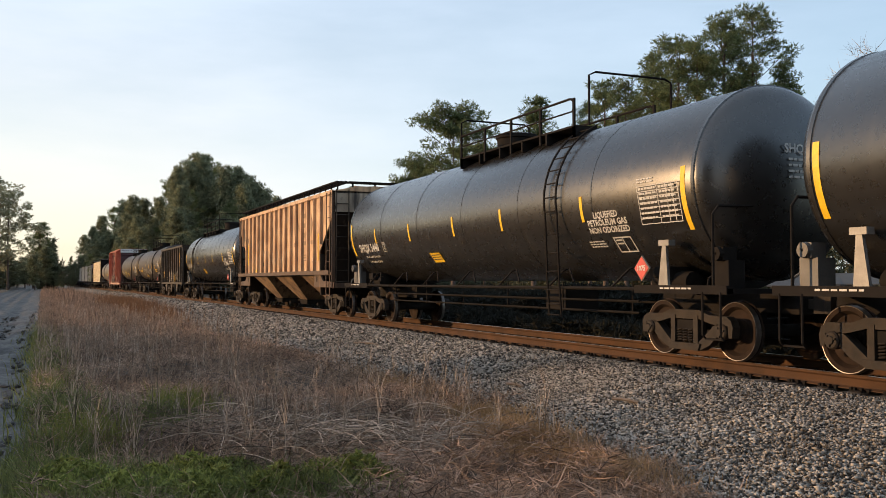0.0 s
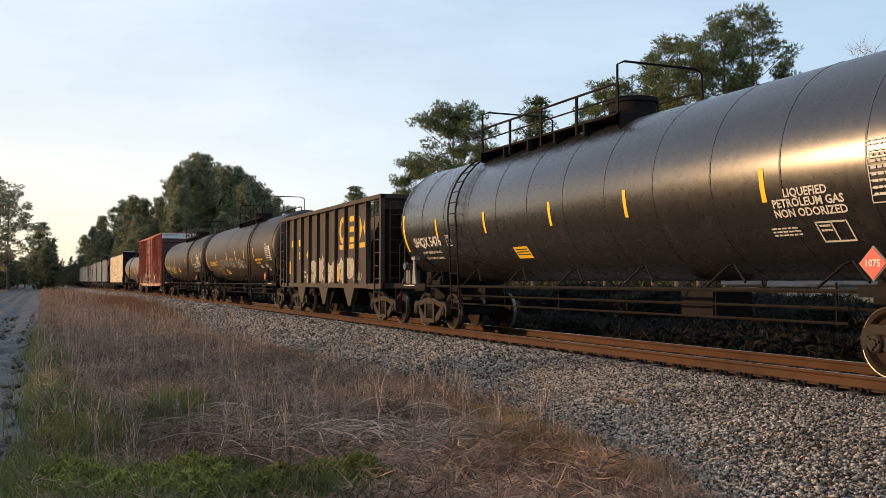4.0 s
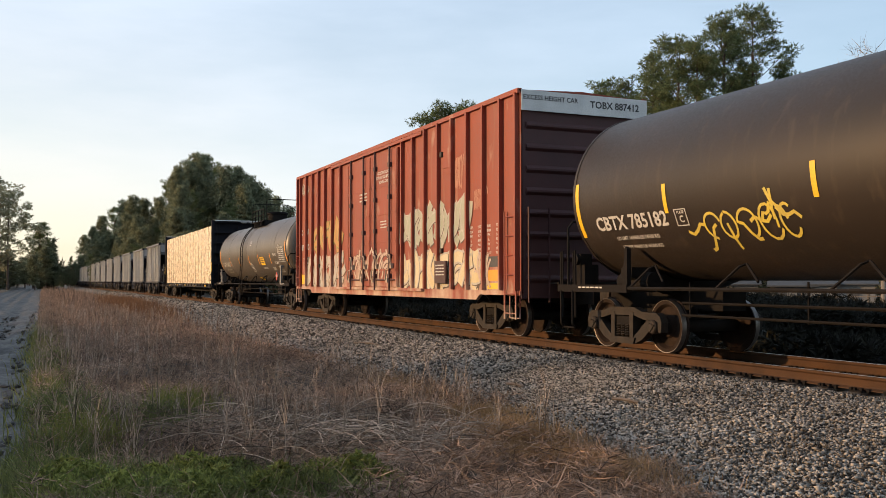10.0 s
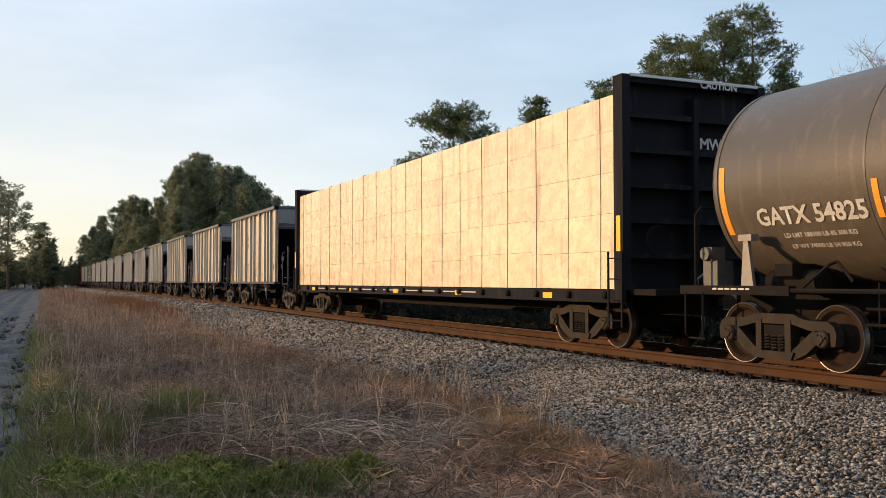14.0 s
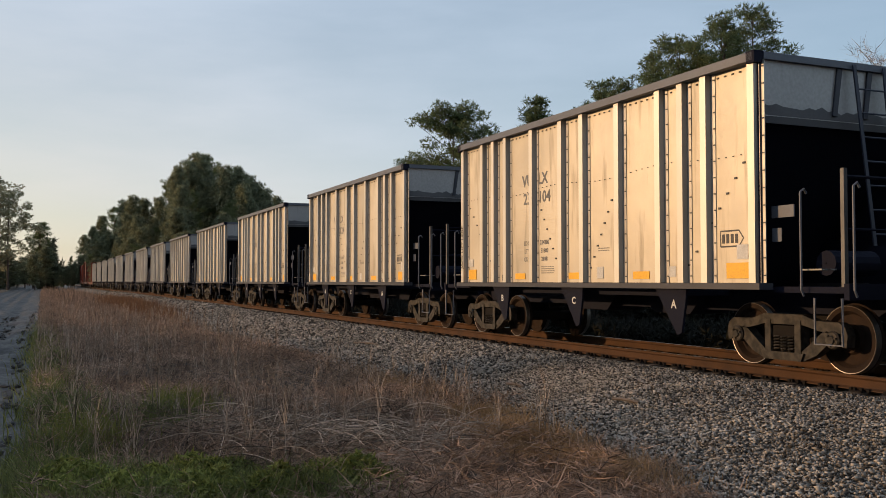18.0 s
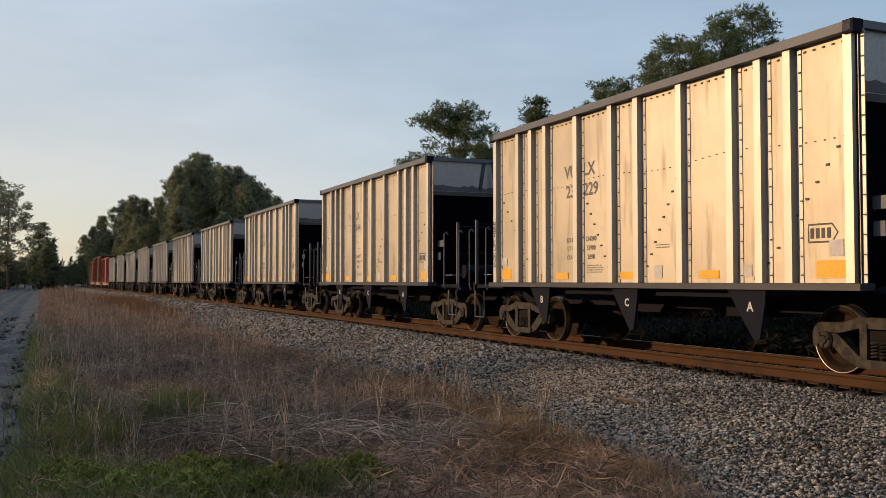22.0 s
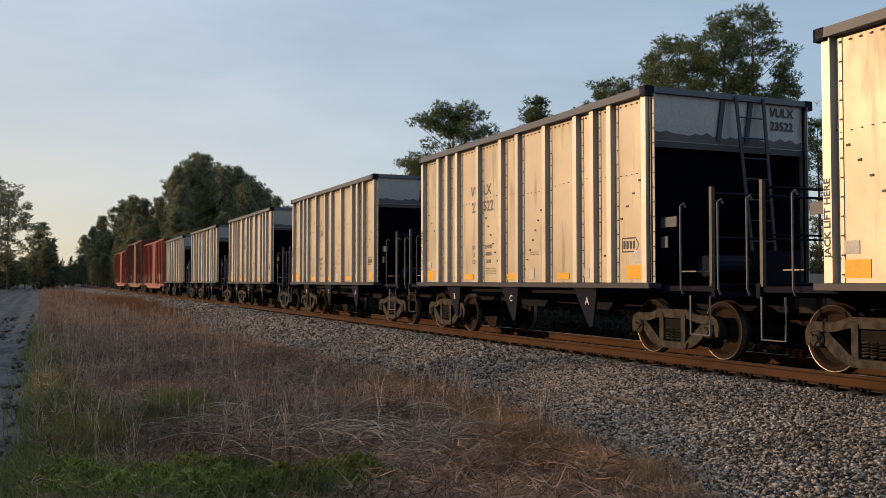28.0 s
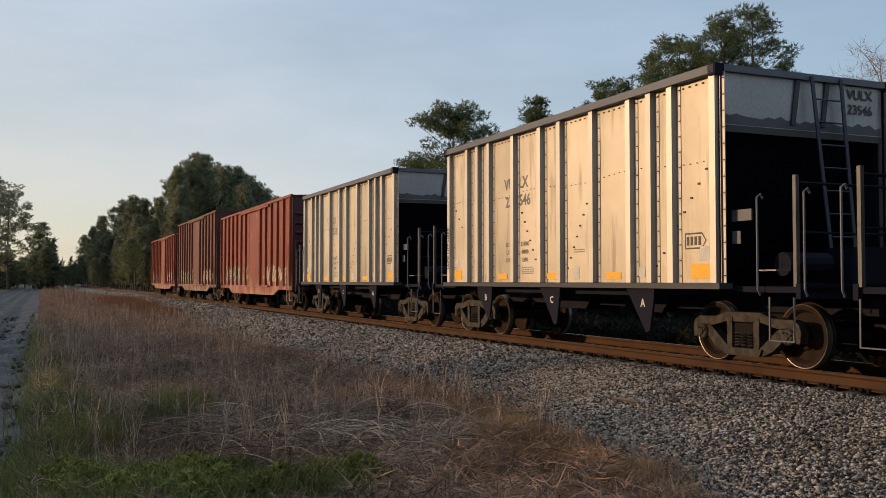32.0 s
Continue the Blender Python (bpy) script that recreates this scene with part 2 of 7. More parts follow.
def bars(bm, x, z, w, h, rows, y=0.0, seed=1):
    """Lines of writing too small to read: thin bars, in rows."""
    rnd = random.Random(seed)
    step = h / rows
    for r in range(rows):
        xx = x - w / 2
        while xx < x + w / 2 - 0.02:
            d = rnd.uniform(0.06, 0.16) * w + 0.02
            e = min(xx + d, x + w / 2)
            box(bm, xx, e, y - 0.004, y, z + h / 2 - r * step - step * 0.42, z + h / 2 - r * step)
            xx = e + 0.04 * w


# ---- the line of the track ----
def track_y(x):
    """The rails run straight past the camera and swing slightly towards its side far off."""
    u = -x
    if u < 60:
        return 0.0
    if u < 120:
        return -0.0065 * (u - 60) ** 2 / 120
    return -0.0065 * (u - 90)


def track_turn(x):
    return (track_y(x + 3) - track_y(x - 3)) / 6
# ---- ground, ballast, rails ----
def smooth_step(a, b, v):
    t = np.clip((v - a) / (b - a), 0, 1)
    return t * t * (3 - 2 * t)


def wobble(x, y, s, seed=0.0):
    return (np.sin(x * s + seed) * np.cos(y * s * 1.3 + 2 * seed) + 0.5 * np.sin(2.3 * x * s - 1.7 * y * s + 3 * seed)
            + 0.3 * np.sin(4.1 * x * s + 5.3 * y * s + seed))


def toe_y(x):
    """Where the ballast slope runs out into the weeds on the camera's side."""
    reach = np.interp(x, (-120, -47, -31, -20.7, -17, -14.5, -13, -11.6, -10.5, -9.6, -8.2, -7.0, -6.2, -4.0),
                      (-4.6, -4.7, -5.05, -4.65, -4.7, -4.2, -3.95, -4.5, -5.7, -5.5, -5.0, -5.3, -5.6, -6.0))
    return reach - 0.14 * np.sin(x * 1.35 + 2.0) - 0.08 * np.sin(x * 3.7)


def ground_z(x, y):
    """Height of the ground: a low bank of ballast, the weedy strip and the sunken dirt road."""
    x, y = np.asarray(x, float), np.asarray(y, float)
    bend = np.where(-x < 60, 0, np.where(-x < 120, -0.0065 * (-x - 60) ** 2 / 120, -0.0065 * (-x - 90)))
    yy = y - bend
    base = -0.52 + 0.05 * wobble(x, y, 0.35) + 0.03 * wobble(x, y, 1.3, 1.0)
    toe = toe_y(x)
    near = smooth_step(toe, -1.75, yy)
    far = 1 - smooth_step(1.75, 4.2, yy)
    bank = np.where(yy < 0, near, far)
    z = base * (1 - bank) + -0.215 * bank
    z = z - 0.03 * smooth_step(-1.25, -1.05, yy) * (1 - smooth_step(1.05, 1.25, yy))
    road = smooth_step(-10.55, -11.1, y) * (1 - smooth_step(-15.6, -16.4, y))
    z = z - road * (0.16 + 0.07 * np.sin(y * 5.2 + 0.5 * np.sin(x * 0.21)) + 0.05 * wobble(x, y, 1.9, 2.0) + 0.02 * wobble(x, y, 5.0, 1.0))
    z = z + np.where(yy > 4.2, 0.08 * wobble(x, y, 0.25, 4.0) * smooth_step(4.2, 9, yy), 0)
    return z


def grid_mesh(name, xs, ys, mat_index):
    gx, gy = np.meshgrid(xs, ys, indexing="ij")
    gz = ground_z(gx, gy)
    nx, ny = gx.shape
    verts = np.stack([gx, gy, gz], -1).reshape(-1, 3)
    i, j = np.meshgrid(np.arange(nx - 1), np.arange(ny - 1), indexing="ij")
    a = (i * ny + j).ravel()
    faces = np.stack([a, a + ny, a + ny + 1, a + 1], 1)
    me = bpy.data.meshes.new(name)
    me.from_pydata(verts.tolist(), [], faces.tolist())
    cx, cy = gx[:-1, :-1].ravel() + 0.01, (gy[:-1, :-1].ravel() + gy[1:, 1:].ravel()) / 2
    me.polygons.foreach_set("material_index", mat_index(cx, cy).astype(np.int32))
    me.polygons.foreach_set("use_smooth", [True] * len(me.polygons))
    for m in (M_SOIL, M_BED, M_ROAD):
        me.materials.append(m)
    return me


def which_soil(x, y):
    bend = np.where(-x < 60, 0, np.where(-x < 120, -0.0065 * (-x - 60) ** 2 / 120, -0.0065 * (-x - 90)))
    yy = y - bend
    bed = (yy > toe_y(x) + 0.1) & (yy < 2.2)
    road = (y < -10.6) & (y > -16.0)
    return np.where(bed, 1, np.where(road, 2, 0))


def spread(parts):
    return np.unique(np.concatenate([np.arange(a, b, s) for a, b, s in parts] + [[parts[-1][1]]]))


ground_xs = spread([(-2500, -400, 150), (-400, -120, 10), (-120, -45, 1.5), (-45, 8, 0.3), (8, 60, 4), (60, 400, 40), (400, 2500, 300)])
ground_ys = spread([(-2500, -200, 200), (-200, -24, 11), (-24, -17, 1), (-17, -9, 0.25), (-9, -1.8, 0.2), (-1.8, 1.8, 0.1), (1.8, 5, 0.4), (5, 20, 1.5),
                    (20, 120, 8), (120, 400, 35), (400, 2500, 300)])
tagged(new("ground", grid_mesh("ground", ground_xs, ground_ys, which_soil)),
       "dry brown soil with a grey ballast bank and a muddy dirt road", "ground", kind="structure")

RAIL_PROFILE = [(-0.075, -0.185), (-0.075, -0.172), (-0.018, -0.150), (-0.010, -0.135), (-0.010, -0.058), (-0.030, -0.040), (-0.037, -0.032),
                (-0.037, -0.008), (-0.028, 0.0), (0.028, 0.0), (0.037, -0.008), (0.037, -0.032), (0.030, -0.040), (0.010, -0.058),
                (0.010, -0.135), (0.018, -0.150), (0.075, -0.172), (0.075, -0.185)]
rail_xs = spread([(-540, -160, 20), (-160, -40, 4), (-40, 20, 2), (20, 450, 30)])
railway_track = thing("railway_track", "single rusty railway track on timber ties in grey ballast", "railway track", kind="structure")
for side in (-1, 1):
    bm = bmesh.new()
    rings = []
    for x in rail_xs:
        rings.append([bm.verts.new((x, track_y(x) + side * 0.7545 + p[0], p[1])) for p in RAIL_PROFILE])
    k = len(RAIL_PROFILE)
    for a, b in zip(rings, rings[1:]):
        for i in range(k):
            f = bm.faces.new((a[i], a[(i + 1) % k], b[(i + 1) % k], b[i]))
            f.material_index = 1 if i == 8 else 0
    me = finish("rail", bm, M_RUST)
    me.materials.append(M_RAILTOP)
    part("rail", me, None, railway_track, "rust-brown steel rail with a worn bright head")


def tie_bm(bm):
    box(bm, -0.115, 0.115, -1.30, 1.30, -0.40, -0.20)


def plate_bm(bm):
    for s in (-1, 1):
        box(bm, -0.09, 0.09, s * 0.7545 - 0.17, s * 0.7545 + 0.17, -0.205, -0.186)
        for dx in (-0.055, 0.055):
            for dy in (-0.105, 0.105):
                box(bm, dx - 0.014, dx + 0.014, s * 0.7545 + dy - 0.022, s * 0.7545 + dy + 0.022, -0.19, -0.150)
        for dx in (-0.14, 0.14):
            box(bm, dx - 0.02, dx + 0.02, s * 0.7545 - 0.10, s * 0.7545 + 0.10, -0.205, -0.158)


tie_mesh = finish("tie", fresh(tie_bm), M_TIE, soft=0.012)
plate_mesh = finish("tie_plate", fresh(plate_bm), M_DARKGEAR)
rnd = random.Random(3)
far_ties = bmesh.new()
tie_at = -150.0
while tie_at < 40:
    lift = rnd.uniform(-0.006, 0.004)
    if -62 < tie_at < 12:
        tie = part("tie", tie_mesh, None, railway_track)
        tie.matrix_basis = pose(tie_at, track_y(tie_at) + rnd.uniform(-0.04, 0.04), lift, 0, 0, rnd.uniform(-1.2, 1.2))
        plate = part("tie_plate", plate_mesh, None, railway_track)
        plate.matrix_basis = pose(tie_at, track_y(tie_at), 0)
    else:
        box(far_ties, tie_at - 0.115, tie_at + 0.115, track_y(tie_at) - 1.3, track_y(tie_at) + 1.3, -0.40, -0.20)
    tie_at += 0.53 + rnd.uniform(-0.02, 0.02)
tagged(part("far_ties", far_ties, M_TIE, railway_track), kind="stuff")


# ---- scattered stones and blades, built with arrays ----
def cloud_mesh(name, verts, faces, mat, smooth=False):
    me = bpy.data.meshes.new(name)
    me.vertices.add(len(verts))
    me.vertices.foreach_set("co", np.ascontiguousarray(verts, np.float32).ravel())
    k = faces.shape[1]
    me.loops.add(faces.size)
    me.loops.foreach_set("vertex_index", np.ascontiguousarray(faces, np.int32).ravel())
    me.polygons.add(len(faces))
    me.polygons.foreach_set("loop_start", np.arange(0, faces.size, k, dtype=np.int32))
    me.update(calc_edges=True)
    me.materials.append(mat)
    if smooth:
        me.polygons.foreach_set("use_smooth", [True] * len(me.polygons))
    return me


OCTA = np.array([(1, 0, 0), (-1, 0, 0), (0, 1, 0), (0, -1, 0), (0, 0, 1), (0, 0, -1)], float)
OCTA_F = np.array([(0, 2, 4), (2, 1, 4), (1, 3, 4), (3, 0, 4), (2, 0, 5), (1, 2, 5), (3, 1, 5), (0, 3, 5)])


def stones(n, xy, size, rng):
    """n crushed stones, each an uneven lump with flat faces, lying on the ground."""
    v = OCTA[None] * (1 + rng.uniform(-0.3, 0.3, (n, 6, 1))) + rng.uniform(-0.42, 0.42, (n, 6, 3))
    v *= (size * rng.uniform(0.55, 1.45, n))[:, None, None] * np.array([1.15, 0.80, 0.66])
    ang, tip = rng.uniform(0, 2 * np.pi, n), rng.uniform(-0.7, 0.7, n)
    c, s = np.cos(ang)[:, None], np.sin(ang)[:, None]
    ct, st = np.cos(tip)[:, None], np.sin(tip)[:, None]
    x, y, z = v[..., 0], v[..., 1] * ct - v[..., 2] * st, v[..., 1] * st + v[..., 2] * ct
    x, y = x * c - y * s, x * s + y * c
    px, py = xy
    pz = ground_z(px, py) + size * (1.9 * rng.uniform(0, 1, n) ** 1.6 - 0.3)
    verts = np.stack([x + px[:, None], y + py[:, None], z + pz[:, None]], -1).reshape(-1, 3)
    faces = (OCTA_F[None] + (np.arange(n) * 6)[:, None, None]).reshape(-1, 3)
    return verts, faces


M_STONES = strand("ballast_stones", (0.032, 0.028, 0.024), (0.40, 0.352, 0.30), 0.22, 0.85, 0.0, sharp=0.18)
rng = np.random.default_rng(5)


def ballast(n, x0, x1, size, power=1.0):
    px = x1 - (x1 - x0) * rng.uniform(0, 1, n) ** power
    t = rng.uniform(0, 1, n)
    edge = toe_y(px) - np.abs(rng.normal(0, 0.28, n))
    py = edge + t * (-1.0 - edge)
    py = py + np.array([track_y(x) for x in px])
    return stones(n, (px, py), size, rng)


for amount, from_x, to_x, lump, pull in ((112000, -14.5, -4.2, 0.0185, 1.0), (56000, -24, -14.5, 0.027, 1.0), (56000, -48, -24, 0.038, 1.1), (34000, -130, -48, 0.068, 1.4)):
    bed_v, bed_f = ballast(amount, from_x, to_x, lump, pull)
    tagged(new("ballast_stones", cloud_mesh("ballast_stones", bed_v, bed_f, M_STONES)), "grey crushed granite ballast stones", "gravel", kind="stuff")
cn = 9000
cx, cy = rng.uniform(-40, 3, cn), rng.uniform(-0.68, 2.6, cn)
crib_v, crib_f = stones(cn, (cx, cy), 0.028, rng)
tagged(new("ballast_stones", cloud_mesh("ballast_stones", crib_v, crib_f, M_STONES)), "grey crushed granite ballast stones", "gravel", kind="stuff")
rn = 7000
rx, ry = -55 + 57 * rng.uniform(0, 1, rn) ** 0.8, rng.uniform(-15.8, -10.75, rn)
keep_ = np.sin(ry * 5.2 + 0.4) + 0.6 * wobble(rx, ry, 0.9, 3.0) > -0.1
clod_v, clod_f = stones(int(keep_.sum()), (rx[keep_], ry[keep_]), 0.05, rng)
tagged(new("mud_clods", cloud_mesh("mud_clods", clod_v, clod_f, M_ROAD)), "clods of churned grey mud on the dirt road", "mud", kind="stuff")
# a few sticks and scraps of iron on the slope
for sx, sy, ln, tw in ((-21.5, -3.2, 0.9, 20), (-13.2, -3.5, 0.5, 5), (-10.0, -3.6, 0.45, 12), (-27.0, -2.6, 0.6, 10)):
    bm = bmesh.new()
    tube(bm, [(-ln / 2, 0, 0), (-ln / 6, 0.02, 0.015), (ln / 5, -0.015, 0.02), (ln / 2, 0.01, 0.0)], 0.022, 5)
    st = new("stick", finish("stick", bm, M_TIE))
    st.matrix_basis = pose(sx, sy, float(ground_z(sx, sy)) + 0.045, 0, 0, tw)
    tagged(st, "dark stick lying on the grey ballast slope", "stick")
# ---- running gear, shared by all cars ----
WHEEL_R = 0.45


def wheel_bm(bm, s):
    y = s * 0.7545
    prof = [(0.03, 0.10), (0.03, 0.17), (-0.01, 0.20), (-0.02, 0.33), (0.052, 0.375), (0.055, 0.44), (0.04, WHEEL_R), (-0.055, WHEEL_R + 0.004),
            (-0.066, WHEEL_R + 0.025), (-0.078, WHEEL_R + 0.022), (-0.080, 0.38), (-0.050, 0.34), (-0.045, 0.20), (-0.09, 0.16), (-0.09, 0.10)]
    spin(bm, [(y + s * d, r) for d, r in prof], 32, "y")


def tread_bm(bm, s):
    y = s * 0.7545
    prof = [(0.057, 0.434), (0.059, 0.444), (0.043, WHEEL_R + 0.002), (-0.03, WHEEL_R + 0.003)]
    spin(bm, [(y + s * d, r) for d, r in prof], 32, "y")


AXLE = finish("axle", fresh(spin, [(-1.06, 0.0), (-1.06, 0.075), (-0.85, 0.08), (-0.8, 0.1), (0.8, 0.1), (0.85, 0.08), (1.06, 0.075), (1.06, 0.0)], 14, "y"), M_DARKGEAR, 40)
WHEELS = {s: finish("wheel", fresh(wheel_bm, s), M_WHEEL, 35) for s in (-1, 1)}
TREADS = {s: finish("tread", fresh(tread_bm, s), M_TREAD, 35) for s in (-1, 1)}


def frame_side(bm, s):
    """One cast side frame: an arched top chord, a sagging lower chord, two columns and pedestal jaws."""
    y0, y1 = s * 0.93, s * 1.07
    half = [(0.36, 0.76), (0.58, 0.69), (0.78, 0.68), (0.98, 0.68), (1.08, 0.62), (1.12, 0.52), (1.10, 0.36), (1.03, 0.36), (1.01, 0.54), (0.76, 0.54), (0.62, 0.56), (0.36, 0.62)]
    prism(bm, [(-x, z) for x, z in half[::-1]] + half, "y", y0, y1)
    for e in (-1, 1):
        prism(bm, [(e * 0.78, 0.56), (e * 0.69, 0.53), (e * 0.50, 0.38), (e * 0.34, 0.26), (e * 0.36, 0.13), (e * 0.60, 0.23), (e * 0.80, 0.39), (e * 0.82, 0.55)], "y", y0, y1)
        box(bm, e * 0.28 - 0.055, e * 0.28 + 0.055, y0 - s * 0.012, y1 + s * 0.012, 0.18, 0.68)
    prism(bm, [(-0.40, 0.24), (-0.35, 0.13), (0.35, 0.13), (0.40, 0.24)], "y", y0 - s * 0.03, y1 + s * 0.03)


def spring_bm(bm, s, dx):
    tube(bm, [(dx + 0.062 * math.cos(k * math.pi / 4), s * 1.02 + 0.062 * math.sin(k * math.pi / 4), 0.25 + k * 0.0052) for k in range(41)], 0.014, 4)


def cap_bm(bm, s, dx):
    spin(bm, [(s * 0.98, 0.0), (s * 0.98, 0.12), (s * 1.09, 0.12), (s * 1.11, 0.10), (s * 1.11, 0.06), (s * 1.13, 0.05), (s * 1.13, 0.0)], 14, "y",
         (dx, 0, 0.45))
    for k in range(3):
        a = 2 * math.pi * k / 3 + 0.3
        box(bm, dx + 0.075 * math.cos(a) - 0.015, dx + 0.075 * math.cos(a) + 0.015, s * 1.10, s * 1.13,
            0.45 + 0.075 * math.sin(a) - 0.015, 0.45 + 0.075 * math.sin(a) + 0.015)


def bolster_bm(bm):
    box(bm, -0.20, 0.20, -1.055, 1.055, 0.43, 0.60)
    box(bm, -0.32, 0.32, -0.32, 0.32, 0.60, 0.72)
    for s in (-1, 1):
        tube(bm, [(0.42 * s, -0.95, 0.42), (0.42 * s, 0.95, 0.42)], 0.045, 6)
        for y in (-0.74, 0.74):
            box(bm, s * 0.42 - 0.04 * s - 0.03, s * 0.42 - 0.04 * s + 0.03, y - 0.09, y + 0.09, 0.30, 0.58)


TRUCK_BITS = {}
for tint, tm in (("dark", M_TRUCK), ("pale", M_TRUCKPALE)):
    TRUCK_BITS[tint] = {
        "bolster": finish("truck", fresh(bolster_bm), M_DARKGEAR),
        **{("side_frame", s): finish("side_frame", fresh(frame_side, s), tm, soft=0.026) for s in (-1, 1)},
        **{("spring", s, dx): finish("spring", fresh(spring_bm, s, dx), tm) for s in (-1, 1) for dx in (-0.13, 0.0, 0.13)},
        **{("bearing_cap", s, dx): finish("bearing_cap", fresh(cap_bm, s, dx), tm, 40) for s in (-1, 1) for dx in (-0.89, 0.89)}}
SPINNERS = []


def running_gear(car, centres, tint="dark"):
    """Two trucks under a car, with four turning wheelsets."""
    for cx in centres:
        truck = part("truck", TRUCK_BITS[tint]["bolster"], None, car, "cast steel truck with coil springs")
        truck.matrix_basis = pose(cx, 0, 0)
        for key, me in TRUCK_BITS[tint].items():
            if key != "bolster":
                part(key[0], me, None, truck)
        for dx in (-0.89, 0.89):
            axle = part("wheelset", AXLE, None, car, "steel wheelset with bright worn treads")
            axle.matrix_basis = pose(cx + dx, 0, WHEEL_R)
            for s in (-1, 1):
                part("wheel", WHEELS[s], None, axle)
                part("tread", TREADS[s], None, axle)
            SPINNERS.append((axle, cx + dx))


def coupler_bm(bm, e, reach):
    box(bm, min(e * (reach - 0.9), e * (reach - 0.12)), max(e * (reach - 0.9), e * (reach - 0.12)), -0.07, 0.07, 0.80, 0.95)
    prism(bm, [(e * (reach - 0.16), -0.16), (e * (reach - 0.16), 0.12), (e * (reach + 0.02), 0.15), (e * (reach + 0.05), 0.05), (e * (reach - 0.02), -0.02),
               (e * (reach + 0.05), -0.10)], "z", 0.74, 1.02)


def couplers(car, half):
    for e in (-1, 1):
        part("coupler", fresh(coupler_bm, e, half), M_TRUCK, car, "rusty knuckle coupler")


def rungs(bm, x, y, z0, z1, w, n, r=0.013, along="x"):
    """A ladder of n rungs between two stiles."""
    for k in range(n):
        z = z0 + (z1 - z0) * k / max(n - 1, 1)
        a, b = ((x - w / 2, y, z), (x + w / 2, y, z)) if along == "x" else ((x, y - w / 2, z), (x, y + w / 2, z))
        tube(bm, [a, b], r, 5)
    for e in (-1, 1):
        p = (x + e * w / 2, y) if along == "x" else (x, y + e * w / 2)
        box(bm, p[0] - 0.02, p[0] + 0.02, p[1] - 0.012, p[1] + 0.012, z0 - 0.12, z1 + 0.12)


CARS = []


def car_thing(name, label, q0, q1, group="train"):
    """A car that fills the train from q0 to q1, metres behind the reference corner; its front is the smaller."""
    car = thing(name, label, "freight car", group)
    CARS.append((car, (q0 + q1) / 2))
    return car, (q1 - q0) / 2


def ribbon(bm, pts, thick, face, lift=0.0):
    """A flat painted stroke along a line of points; each bit lies a hair above the last."""
    prev = None
    for i, p in enumerate(pts):
        a, b = pts[max(i - 1, 0)], pts[min(i + 1, len(pts) - 1)]
        d = Vector((b[0] - a[0], b[1] - a[1]))
        d = d.normalized() if d.length > 1e-6 else Vector((1, 0))
        nrm = Vector((-d.y, d.x)) * thick / 2
        up = Vector((0, -lift - 0.00006 * i, 0))
        pair = (bm.verts.new(Vector(face(p[0] + nrm.x, p[1] + nrm.y)) + up), bm.verts.new(Vector(face(p[0] - nrm.x, p[1] - nrm.y)) + up))
        if prev:
            bm.faces.new((prev[0], pair[0], pair[1], prev[1]))
        prev = pair


def squiggle(bm, rnd_, x, z, w, h, n, thick, face):
    """Spray-paint scrawl: looping strokes in a row, laid on a face given by face(x, z)."""
    for k in range(n):
        cx_ = x - w / 2 + w * (k + 0.5) / n
        pts = []
        a0, turns, rw, rh = rnd_.uniform(0, 6.3), rnd_.uniform(0.6, 1.25), w / n * rnd_.uniform(0.35, 0.62), h * rnd_.uniform(0.32, 0.5)
        wx, wz = rnd_.uniform(-0.25, 0.25), rnd_.choice((1, 1, 2))
        for i in range(15):
            t = i / 14
            pts.append((cx_ + rw * math.cos(a0 + 2 * math.pi * turns * t) + wx * rw * t * 2, z + rh * math.sin(a0 + wz * 2 * math.pi * turns * t)))
        ribbon(bm, pts, thick, face, 0.0009 * k)


def block_strokes(rnd_, x, z, w, h, n):
    """Skeletons of tangled fat shapes that say nothing: bent strokes that lean every way and overlap."""
    out = []
    step = w / n
    for k in range(n):
        c = x - w / 2 + step * (k + 0.5)
        for i in range(4):
            a = rnd_.choice((0.25, 0.5, 0.62, 1.05, 1.3)) * math.pi + rnd_.uniform(-0.2, 0.2)
            ln, bow = h * rnd_.uniform(0.30, 0.46), rnd_.choice((-1, 1)) * h * rnd_.uniform(0.08, 0.26)
            cx_, cz_ = c + rnd_.uniform(-0.32, 0.32) * step, z + rnd_.uniform(-0.10, 0.10) * h
            dx, dz = math.cos(a) * min(ln, step * 0.75), math.sin(a) * ln
            out.append([(cx_ + dx * t - math.sin(a) * bow * (1 - t * t), max(min(cz_ + dz * t + math.cos(a) * bow * (1 - t * t), z + h * 0.5), z - h * 0.5)) for t in (-1, -0.6, -0.2, 0.2, 0.6, 1)])
    return out


def block_graffiti(car, rnd_, x, z, w, h, n, y, fill, edge, thick, back=None):
    """A row of tangled painted shapes, each with a pale edge under its fill and a thin dark line down one side."""
    for k, pts in enumerate(block_strokes(rnd_, x, z, w, h, n)):
        up = 0.0022 * (k % 7)
        for nm, mt, th, lift, dx in (("graffiti_shade", back or M_SPRAYSHADE, thick * 1.30, 0.0, 0.14), ("graffiti_edge", edge, thick * 1.40, 0.0007, 0.0), ("graffiti_fill", fill, thick, 0.0014, 0.0)):
            part(nm, fresh(ribbon, [(a + dx * thick, b - dx * thick) for a, b in pts], th, lambda a, b: (a, y, b), up + lift), mt, car, "spray-painted tangled shape")


